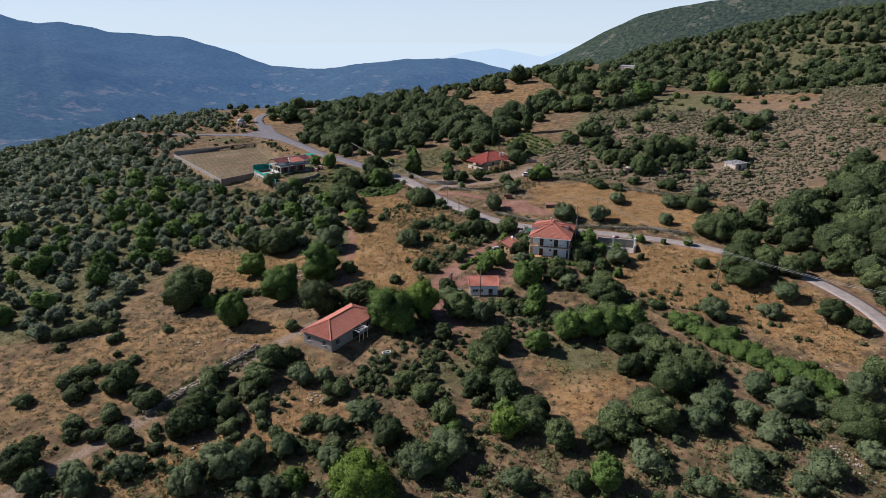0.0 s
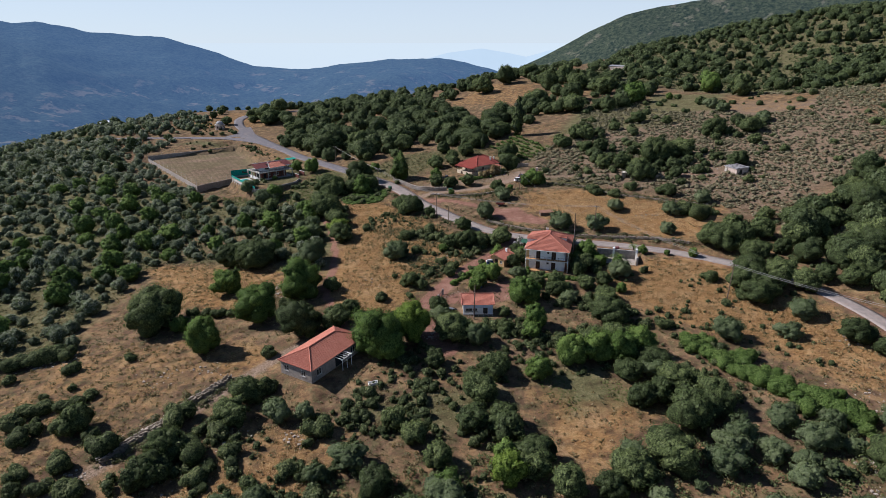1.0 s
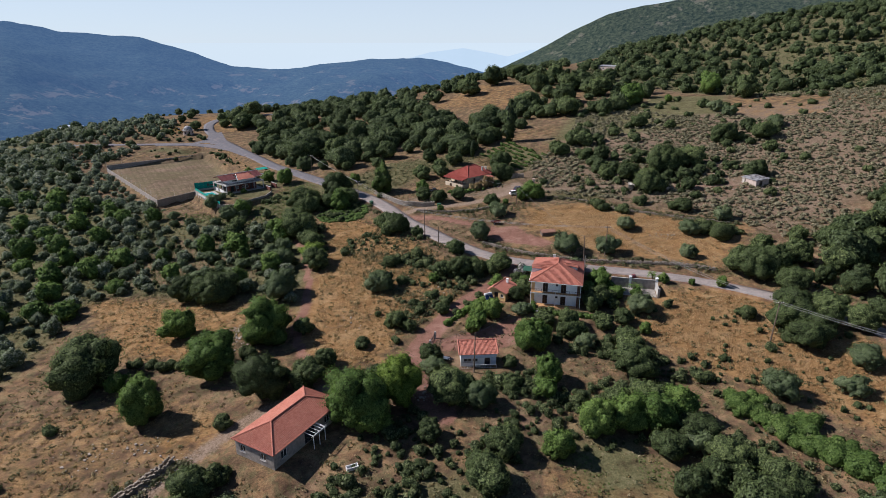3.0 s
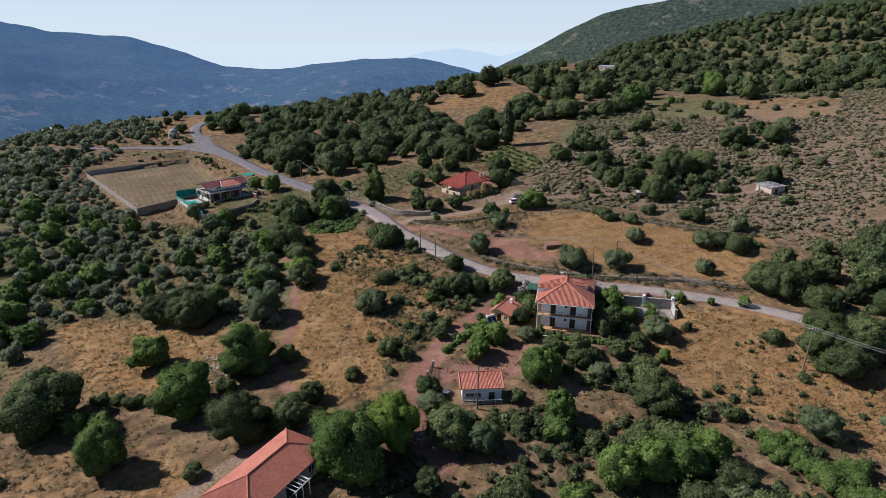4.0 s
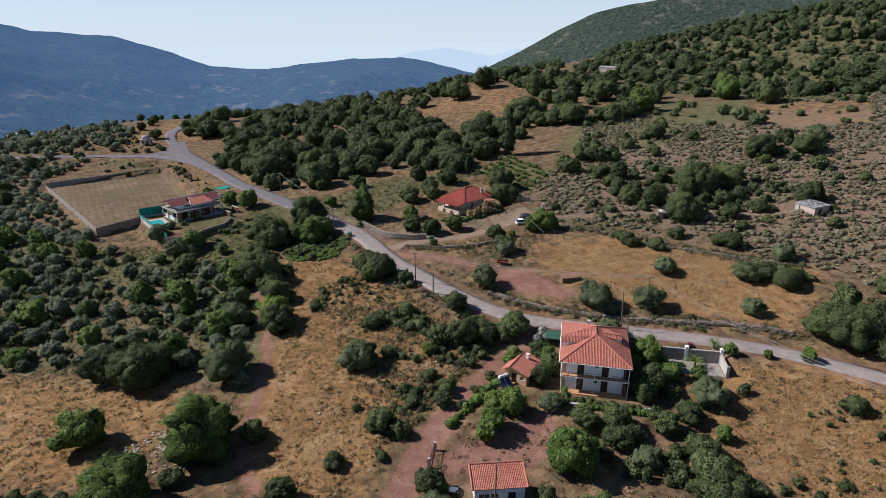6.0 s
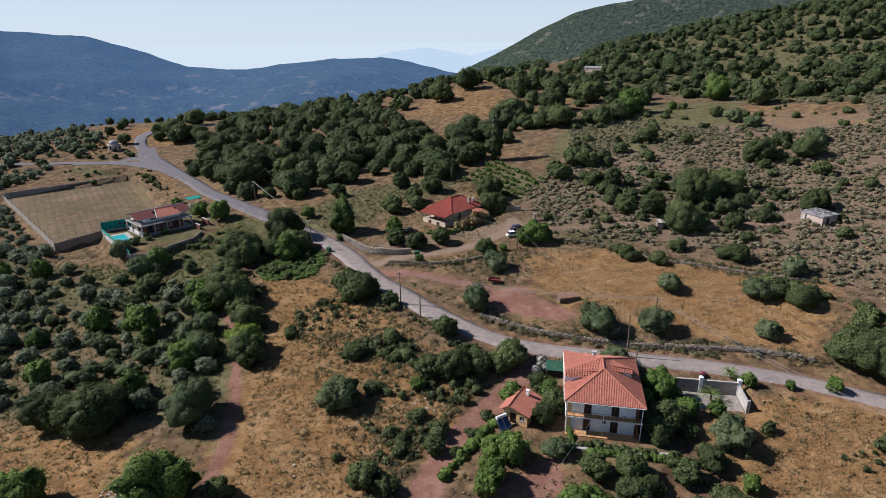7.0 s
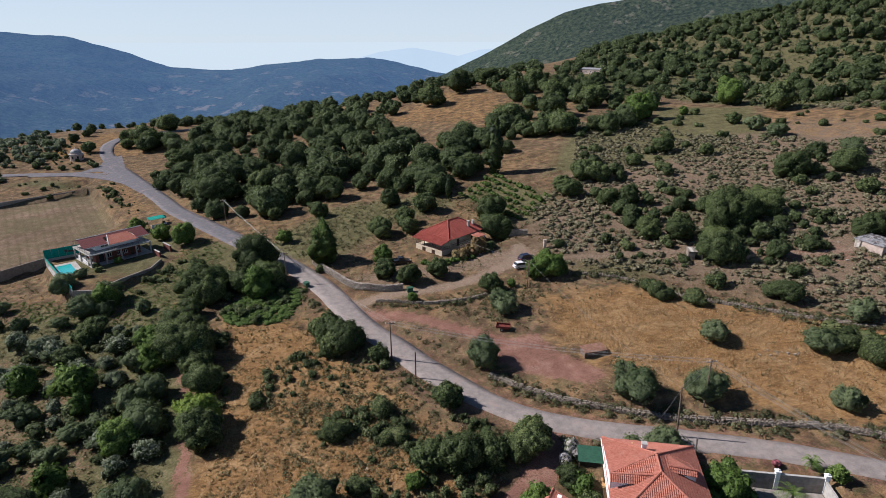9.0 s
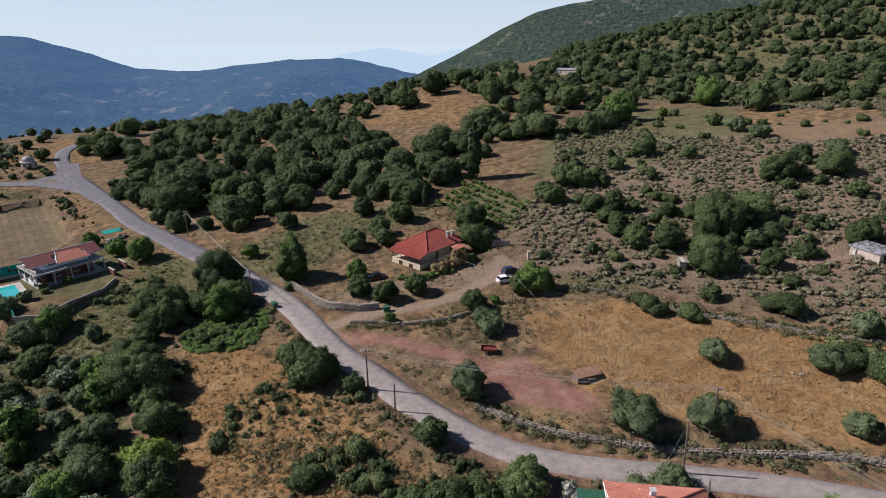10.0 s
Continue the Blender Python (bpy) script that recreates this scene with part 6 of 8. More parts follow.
def crown(rng, kind, count, size, around=18, rings=10):
    """Leaf sprays over a lobed crown, three corners each, and the dense foliage inside it: corners, faces and normals of both."""
    lobes, middle = lobes_for(rng, kind), MIDDLE[kind]
    d = rng.normal(size=(count, 3))
    if kind == "cypress":
        d[:, 2] *= 4
    d[:, 2] = np.where(d[:, 2] < -0.5, -d[:, 2], d[:, 2]) if kind != "cypress" else d[:, 2]
    d /= np.linalg.norm(d, axis=1)[:, None]
    s, nrm = crown_reach(lobes, middle, d)
    nrm = nrm * 0.75 + d * 0.25
    deep = np.where(rng.random(count) < 0.12, rng.uniform(1.04, 1.12, count), rng.uniform(0.9, 1.05, count))
    p = np.array([0, 0, middle]) + d * (s * deep)[:, None]
    p[:, 2] = np.maximum(p[:, 2], 0.02)
    flat = nrm + rng.normal(size=(count, 3)) * 0.26
    flat /= np.linalg.norm(flat, axis=1)[:, None]
    t = np.cross(flat, rng.normal(size=(count, 3)))
    t /= np.linalg.norm(t, axis=1)[:, None] + 1e-9
    b = np.cross(flat, t)
    q = size * rng.uniform(0.55, 1.45, (count, 1))
    side = np.where((flat * nrm).sum(1, keepdims=True) < 0, -1.0, 1.0)
    v = np.stack([p + t * q * 1.2, p - t * q * 0.5 + side * b * q * 0.8, p - t * q * 0.5 - side * b * q * 0.8], 1).reshape(-1, 3)
    soft = nrm * 0.5 + side * flat * 0.5
    soft /= np.linalg.norm(soft, axis=1)[:, None]
    core = Shape().ball((0, 0, 0), 1.0, around, rings)
    cv = np.array(core.v)
    cv /= np.linalg.norm(cv, axis=1)[:, None]
    cs, cn = crown_reach(lobes, middle, cv)
    cn = cn * 0.8 + cv * 0.2
    cn /= np.linalg.norm(cn, axis=1)[:, None]
    cv = np.array([0, 0, middle]) + cv * (cs * (0.95 if kind != "olive" else 0.92) * rng.uniform(0.96, 1.03, len(cs)))[:, None]
    cv[:, 2] = np.maximum(cv[:, 2], -0.02)
    return v, np.arange(3 * count).reshape(-1, 3), cv, core.f, np.repeat(soft, 3, 0), cn


def trunk_shape(rng, kind, limbs=True):
    s = Shape()
    top = {"oak": 0.3, "lime": 0.34, "green": 0.34, "olive": 0.26, "bush": 0.1, "pine": 1.2, "cypress": 3.2}[kind]
    w = {"oak": 0.035, "lime": 0.03, "green": 0.03, "olive": 0.045, "bush": 0.02, "pine": 0.03, "cypress": 0.05}[kind]
    bend = Vector((rng.normal() * 0.03, rng.normal() * 0.03, top * 0.55))
    n = 8 if limbs else 5
    s.tube((0, 0, -0.1), (0, 0, 0.02), w * 1.6, w * 1.15, n)
    s.tube((0, 0, 0.02), bend, w * 1.15, w * 0.85, n)
    s.tube(bend, (bend.x * 1.3, bend.y * 1.3, top), w * 0.85, w * 0.45, n)
    if limbs and kind in ("oak", "lime", "green", "olive", "bush"):
        for k in range(5):
            a = k * 1.26 + rng.uniform(-0.3, 0.3)
            e = Vector((math.cos(a) * 0.26, math.sin(a) * 0.26, top + rng.uniform(0.02, 0.16)))
            mid = bend.lerp(e, 0.5) + Vector((0, 0, -0.02))
            s.tube(bend, mid, w * 0.55, w * 0.38, 6).tube(mid, e, w * 0.38, w * 0.14, 5)
    return s


SPRAYS = {"lime": (3200, 0.0155), "oak": (3300, 0.0145), "green": (3200, 0.0155), "olive": (2700, 0.0145), "bush": (1700, 0.0165), "pine": (3600, 0.018), "cypress": (1400, 0.06)}
COREMAT = {"lime": "core_lime", "olive": "core_olive", "green": "core_green", "pine": "core_green"}
LEAFMAT = {"lime": "lime", "oak": "oak", "green": "green", "olive": "olive", "bush": "shrub", "pine": "pine", "cypress": "cypress"}


def plant_meshes(kind, variants, share=1.0):
    out = []
    for k in range(variants):
        rng = np.random.default_rng(100 * len(kind) + 7 * k + ord(kind[0]))
        count, size = SPRAYS[kind]
        count, size = int(count * share), size / math.sqrt(share)
        v, f, cv, cf, vn, cn = crown(rng, kind, count, size, *((30, 17) if share > 0.7 else (22, 13) if share > 0.3 else (16, 9) if share > 0.1 else (12, 7)))
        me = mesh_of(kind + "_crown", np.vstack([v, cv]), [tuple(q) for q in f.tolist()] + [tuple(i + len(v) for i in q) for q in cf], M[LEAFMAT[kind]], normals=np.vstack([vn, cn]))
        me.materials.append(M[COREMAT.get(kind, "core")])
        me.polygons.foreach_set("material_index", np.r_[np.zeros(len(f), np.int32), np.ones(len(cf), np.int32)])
        me.polygons.foreach_set("use_smooth", np.ones(len(f) + len(cf), bool))
        ts = trunk_shape(rng, kind, share > 0.3)
        out.append((me, mesh_of(kind + "_trunk", ts.v, ts.f, M["bark"], True)))
    return out


NAMES = {"oak": ("oak_tree", "evergreen oak with a dense dark green crown on the dry slope", "tree"),
         "green": ("broadleaf_tree", "broad-leaved tree with a bright green crown beside the houses", "tree"),
         "olive": ("olive_tree", "olive tree with a loose grey-green crown in dry grass", "tree"),
         "bush": ("bush", "low dark green bush growing on the dry slope", "bush"),
         "lime": ("broadleaf_tree", "broad-leaved tree with a vivid yellow-green crown", "tree"),
         "pine": ("pine_tree", "tall young pine with a pointed light green crown", "tree"),
         "cypress": ("cypress_tree", "slender dark cypress standing above the house", "tree")}


MESHES = {}


def levels(kind, variants):
    """Crowns and trunks of a kind at five finenesses, built once; the last is for the widest trees."""
    if kind not in MESHES:
        MESHES[kind] = [plant_meshes(kind, variants, s) for s in (0.6, 0.32, 0.15, 0.06, 1.3)]
    return MESHES[kind]


def plant_all(kind, places, variants=4, label="", group="", level=None):
    """One tree or bush at each place (x, y, width of the crown)."""
    fine = levels(kind, variants)
    name, usual, category = NAMES[kind]
    rng = np.random.default_rng(len(places) + 3)
    xy = np.array([p[:2] for p in places], float)
    z = ground(xy[:, 0], xy[:, 1])
    for k, (x, y, d) in enumerate(places):
        at = 4 if d > 9 and y < 265 else min(2, (0 if d > 6.4 else 1 if d > 4.0 else 2) + (y > 270)) if level is None else level
        crown_mesh, trunk = fine[at][k % variants]
        t = thing(name, Matrix.LocRotScale((x, y, z[k] - 0.05), Euler((0, 0, rng.uniform(0, 6.28))), (d * rng.uniform(0.95, 1.18), d * rng.uniform(0.95, 1.18), d * rng.uniform(0.95, 1.18))), label or usual, category, group or name.replace("_", " ") + "s on the slope")
        part("trunk", trunk, None, t)
        part("crown", crown_mesh, None, t)


OPEN_GRASS = [(-66, 249), (-56, 238), (-44, 246), (-44, 268), (-55, 268)]
OAKS = [p for p in OAKS if inside(OPEN_GRASS, p[0], p[1]) < 0]
plant_all("oak", OAKS, 6)
VIVID = [(-12.3, 71.3, 10.3), (-5.3, 128.6, 9.6), (-30.5, 196.6, 7.5), (10.9, 86.0, 5.9)]
plant_all("green", [p for p in BROADLEAVES if p not in VIVID], 4)
plant_all("lime", VIVID, 2)
plant_all("olive", OLIVES, 5)
plant_all("bush", BUSHES, 5)
plant_all("pine", PINES, 1)
plant_all("cypress", CYPRESSES, 2)


def scatter(rng, poly, count, apart, avoid=()):
    """Places in a polygon, at least so far apart, clear of roads, houses and the trees named singly."""
    p = np.array(poly, float)
    lo, hi = p.min(0), p.max(0)
    q = rng.uniform(lo, hi, (count * 6, 2))
    q = q[inside(poly, q[:, 0], q[:, 1]) > 0]
    for line, half in ((ROAD, 5.0), (SIDE_ROAD, 4.5), (LANE, 3.5), (YARD_LANE, 3.5), (HOUSE_DRIVE, 4.0), (FOOTPATH, 3.0), (FARM_TRACK, 3.4), (SLOPE_PATH, 1.7)):
        q = q[along(line, q[:, 0], q[:, 1])[0] > half]
    for level in LEVELS:
        q = q[inside(level[0], q[:, 0], q[:, 1]) < -1.5]
    for poly2 in avoid:
        q = q[inside(poly2, q[:, 0], q[:, 1]) < -1]
    kept, cells = [], {}
    for x, y in q:
        i, j = int(x // apart), int(y // apart)
        if all(math.hypot(x - a, y - b) >= apart for di in (-1, 0, 1) for dj in (-1, 0, 1) for a, b in cells.get((i + di, j + dj), ())):
            cells.setdefault((i, j), []).append((x, y))
            kept.append((x, y))
            if len(kept) == count:
                break
    return np.array(kept).reshape(-1, 2)


def growth(name, kind, xy, widths, sprays, size, mat, label, category, seed, tall=1.0, core=True, fine=None):
    """Many plants of one kind, joined into one mesh."""
    rng = np.random.default_rng(seed)
    z = ground(xy[:, 0], xy[:, 1])
    protos = []
    for k in range(6):
        v, f, cv, cf, vn, cn = crown(rng, kind, sprays, size, *(fine or ((14, 8) if sprays > 350 else (10, 6) if sprays > 110 else (6, 4))))
        protos.append((v, f, vn, cn, cv, np.array([list(q) if len(q) == 4 else [q[0], q[1], q[2], q[2]] for q in cf])))
    vs, fs, ns, tone, cvs, cns, tri, base, low = [], [], [], [], [], [], [], 0, 0
    for k, (x, y) in enumerate(xy):
        v, f, vn, cn, cv, cf = protos[rng.integers(6)]
        w, a = widths[k], rng.uniform(0, 6.28)
        rot = np.array([[math.cos(a), -math.sin(a), 0], [math.sin(a), math.cos(a), 0], [0, 0, tall * rng.uniform(0.85, 1.2)]])
        turn = np.array([[math.cos(a), -math.sin(a), 0], [math.sin(a), math.cos(a), 0], [0, 0, 1.0]])
        vs.append(v @ rot.T * w + (x, y, z[k] - 0.04 * w))
        fs.append(f + base)
        ns.append(vn @ turn.T)
        tone.append(np.full(len(v), rng.random()))
        base += len(v)
        if core:
            cns.append(cn @ turn.T)
            cvs.append(cv @ rot.T * w + (x, y, z[k] - 0.04 * w))
            tri.append(np.vstack([cf[:, [0, 1, 2]], cf[cf[:, 2] != cf[:, 3]][:, [0, 2, 3]]]) + low)
            low += len(cv)
    me = mesh_of(name, np.vstack(vs), np.vstack(fs), mat, True, {"tone": np.concatenate(tone)}, np.vstack(ns))
    ob = tagged(new(name, me), label, category, kind="stuff")
    if core:
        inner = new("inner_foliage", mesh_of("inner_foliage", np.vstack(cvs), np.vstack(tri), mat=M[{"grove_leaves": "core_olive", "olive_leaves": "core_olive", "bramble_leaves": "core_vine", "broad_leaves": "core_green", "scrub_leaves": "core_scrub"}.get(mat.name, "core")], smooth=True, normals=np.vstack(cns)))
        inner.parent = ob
    return ob


FOREST_MID = [(-73, 324), (-52, 296), (-35, 298), (-17, 307), (-3, 309), (19, 300), (37, 302), (54, 330), (74, 374), (54, 370), (36, 352), (16, 392), (-3, 430), (0, 480), (-40, 540), (-85, 525), (-95, 490), (-106, 440), (-79, 404), (-90, 372)]
FOREST_BACK = [(-90, 520), (-10, 430), (20, 440), (55, 485), (80, 445), (97, 443), (112, 475), (160, 640), (0, 720), (-120, 650), (-150, 560)]
FOREST_TOP = [(97, 446), (120, 409), (150, 412), (158, 372), (170, 346), (205, 308), (300, 300), (460, 420), (470, 640), (330, 720), (200, 640), (112, 475)]
FOREST_NEAR_WEST = [(-170, 330), (-133, 293), (-105, 266), (-69, 248), (-56, 246), (-38, 222), (-29, 190), (-30, 168), (-42, 178), (-69, 184), (-86, 190), (-91, 180), (-86, 159), (-88, 145), (-82, 133), (-99, 126), (-130, 140), (-165, 200), (-190, 300)]
FOREST_FAR_WEST = [(-420, 720), (-215, 450), (-165, 400), (-172, 330), (-190, 300), (-165, 200), (-130, 140), (-105, 125), (-190, 100), (-450, 350)]
FOREST_EAST = [(95, 160), (112, 178), (140, 200), (190, 170), (170, 110), (104, 100), (102, 125)]
SLOPE = [(44, 236), (45, 270), (70, 300), (90, 360), (150, 360), (230, 300), (240, 230), (150, 150), (105, 160), (98, 186), (80, 210), (59, 228)]

rng = np.random.default_rng(21)
named = np.array([(p[0], p[1]) for p in OAKS + BROADLEAVES + OLIVES + PINES])


def clear_of_named(q, r=4.0):
    return q[np.array([np.hypot(named[:, 0] - x, named[:, 1] - y).min() > r for x, y in q], bool)] if len(q) else q


def wood(name, poly, count, apart, lo, hi, kind, sprays, size, mat, label, seed, avoid=(), tall=1.0):
    q = clear_of_named(scatter(rng, poly, count, apart, avoid))
    growth(name, kind, q, lo + (hi - lo) * rng.random(len(q)) ** 1.3, sprays, size, mat, label, "trees", seed, tall)


def grove(kind, poly, count, apart, lo, hi, variants, label, group, level, avoid=()):
    q = clear_of_named(scatter(rng, poly, count, apart, avoid))
    plant_all(kind, [(x, y, d) for (x, y), d in zip(q.tolist(), rng.uniform(lo, hi, len(q)).tolist())], variants, label, group, level)


OPEN = [(-105, 267), (-80.5, 259.6), (-66, 252.3), (-55.8, 252.3), (-48, 245.7), (-47, 236), (-57.7, 235.6), (-70.9, 236), (-86, 238.4)]
CLEARINGS = [OPEN, [(10, 425), (57, 383), (72, 425), (50, 470), (25, 445)], [(163, 347), (190, 305), (169, 274), (147, 285), (140, 306)], [(135, 377), (168, 350), (140, 301), (121, 318), (116, 338)], [(17, 112), (33, 112), (42, 101), (31, 91), (24, 84), (18, 91)]]
wood("slope_wood", FOREST_MID, 250, 5.6, 5, 14, "oak", 520, 0.03, M["oakwood"], "dense wood of round evergreen oaks on the slope", 22, CLEARINGS)
wood("ridge_wood", FOREST_BACK, 320, 7.6, 5, 10, "oak", 120, 0.066, M["oakwood"], "scattered dark oaks along the ridge", 2, CLEARINGS)
wood("hilltop_wood", FOREST_TOP, 1250, 4.2, 2.6, 11.5, "oak", 95, 0.055, M["oakwood"], "dark oak wood on the upper hillside", 3, CLEARINGS)
wood("olive_wood", FOREST_NEAR_WEST, 430, 4.4, 3.0, 6.6, "olive", 430, 0.029, M["olivewood"], "overgrown olive grove filling the lower slope", 4, [OPEN])
grove("green", FOREST_NEAR_WEST, 55, 8.0, 4.5, 8.5, 4, "dark broad-leaved tree among the olives of the lower slope", "broadleaves of the grove", 2, [OPEN])
wood("pitch_side_wood", [(-166, 352), (-111, 281), (-100, 272), (-104, 262), (-135, 290), (-172, 328), (-180, 345)], 110, 3.4, 2.6, 5.6, "olive", 220, 0.045, M["olivewood"], "dense olives and saplings below the wall of the pitch", 47)
wood("far_olive_wood", FOREST_FAR_WEST, 620, 6.0, 5, 9, "olive", 70, 0.09, M["olivewood"], "wide olive groves running down to the valley", 8)
wood("crest_olive_wood", [(-190, 300), (-168, 340), (-168, 396), (-215, 418), (-262, 440), (-340, 420), (-310, 300), (-200, 215)], 560, 4.6, 3.5, 6.5, "olive", 80, 0.075, M["olivewood"], "dense olive grove on the crest beyond the pitch", 31)
wood("far_oak_wood", FOREST_FAR_WEST, 300, 8.0, 5, 9, "oak", 70, 0.085, M["oakwood"], "dark trees among the far olive groves", 9)
wood("chapel_grove", [(-161, 427), (-166, 470), (-196, 500), (-262, 490), (-246, 440), (-192, 420)], 130, 4.5, 3, 8, "olive", 150, 0.05, M["olivewood"], "dense dark grove beside the chapel", 45)
wood("crest_trees", [(-150, 415), (-215, 432), (-330, 560), (-250, 700), (-150, 640), (-160, 520), (-182, 480)], 80, 9.0, 3, 8, "oak", 160, 0.05, M["oakwood"], "dark trees scattered along the crest", 10)
wood("roadside_wood", FOREST_EAST, 90, 5.6, 5, 12, "oak", 620, 0.027, M["oakwood"], "large evergreen oaks crowding above the road", 23)
grove("oak", [(84, 174), (100, 182), (141, 192), (130, 130), (101, 112), (99, 128), (94, 147), (86, 160)], 40, 5.6, 5, 9.5, 6, "evergreen oak in the wood just above the road", "oaks above the road", 1)
grove("bush", SLOPE, 130, 5.0, 2.0, 5.5, 5, "dark bush dotted among grey scrub on the stony slope", "bushes of the stony slope", 2)
wood("copse", [(60, 290), (75, 310), (95, 309), (95, 271), (78, 258), (61, 265)], 15, 4.0, 3, 6, "oak", 300, 0.04, M["oakwood"], "low oaks in a copse on the stony slope", 24)
wood("gully_wood", [(66, 262), (84, 258), (107, 237), (102, 223), (80, 223), (70, 236)], 40, 3.8, 2.5, 7, "oak", 480, 0.03, M["oakwood"], "dark low oaks along a gully of the slope", 25)
wood("high_copse", [(118, 264), (136, 277), (146, 267), (139, 255), (125, 252)], 12, 4.0, 3, 6.5, "oak", 400, 0.034, M["oakwood"], "dark oaks in a copse high on the slope", 41)
wood("field_edge_wood", [(96, 462), (133, 470), (150, 408), (118, 343), (84, 335), (63, 360), (76, 411)], 55, 7.0, 4, 11, "oak", 240, 0.044, M["oakwood"], "round oaks below the upper fields", 42, CLEARINGS)


def patchy(poly, count, apart, size, seed, lo, hi, avoid=()):
    """Places in a polygon, thick in some patches and bare in others."""
    q = scatter(rng, poly, count, apart, avoid)
    f = fbm(q[:, 0], q[:, 1], size, seed)
    return q[rng.random(len(q)) < smooth01((f - lo) / (hi - lo))]


plant_all("olive", [(-91.7, 255.1, 5.0), (-81.7, 244.0, 4.6), (-72.0, 241.9, 4.2), (-63.6, 245.3, 4.8), (-61.9, 236.8, 5.2), (-54.0, 243.0, 4.4), (-88.5, 246.5, 3.8)], 4, "olive standing alone on the open grass below the villa", "olives below the villa", 2)
q = scatter(rng, FOREST_NEAR_WEST, 3000, 1.2)
growth("grove_undergrowth", "bush", q, rng.uniform(0.5, 2.2, len(q)), 24, 0.11, M["lowgrowth"], "low weeds and saplings under the olives of the lower slope", "undergrowth", 43, 0.8, False)
MEADOW = [(135, 377), (168, 350), (140, 301), (121, 318), (116, 338)]
WHOLE = [(-110, 60), (115, 60), (110, 190), (60, 235), (35, 290), (-40, 290), (-110, 270)]
q = patchy(SLOPE, 9500, 0.8, 9, 31, 0.2, 0.44, [GOLD[4], MEADOW])
growth("scrub", "bush", q, 0.8 + 2.2 * rng.random(len(q)) ** 1.3, 22, 0.12, M["scrub"], "grey-green thorny scrub over the stony slope", "scrub", 12, 0.8, True, (6, 3))
q = scatter(rng, FOREST_TOP, 5200, 1.9)
growth("hill_scrub", "bush", q, rng.uniform(1.0, 3.6, len(q)), 18, 0.14, M["thicket"], "low scrub between the oaks of the upper hillside", "scrub", 28, 0.9, False)
q = patchy(WHOLE, 7000, 0.9, 16, 33, 0.34, 0.58, [RED[0], GOLD[0]])
growth("undergrowth", "bush", q, rng.uniform(0.5, 1.8, len(q)), 22, 0.1, M["lowgrowth"], "low green and brown undergrowth between the trees", "undergrowth", 13, 0.75, False)
q = patchy([(-110, 60), (115, 60), (110, 190), (75, 225), (60, 262), (35, 290), (-40, 290), (-60, 250), (-110, 200)], 8000, 0.6, 14, 35, 0.3, 0.55, [RED[0]])
growth("dry_weeds", "bush", q, rng.uniform(0.35, 1.1, len(q)), 14, 0.15, M["weedy"], "dry brown and straw-coloured weeds over the ground", "weeds", 16, 0.9, False)

q = np.vstack([scatter(rng, p, c, 0.6) for p, c in (([(-15, 217), (-1, 212), (5, 203), (15, 190), (19, 184), (16, 176), (-5, 181), (-15, 193), (-22, 197), (-22, 207)], 520), ([(-13, 177), (5, 168), (17, 180), (2, 151), (-6, 152), (-5, 165)], 260),
                                                  ([(-4, 200), (12, 178), (10, 160), (-2, 150), (-12, 165), (-18, 195)], 300), ([(-6, 228), (-2, 222), (18, 192), (24, 190), (14, 205), (0, 224)], 160), ([(10, 232), (40, 228), (36, 222), (24, 215), (6, 226)], 160))])
growth("roadside_scrub", "bush", q, rng.uniform(0.5, 1.9, len(q)), 64, 0.075, M["lowgrowth"], "grey-brown thorny scrub on the banks beside the road", "scrub", 26, 0.9, False)

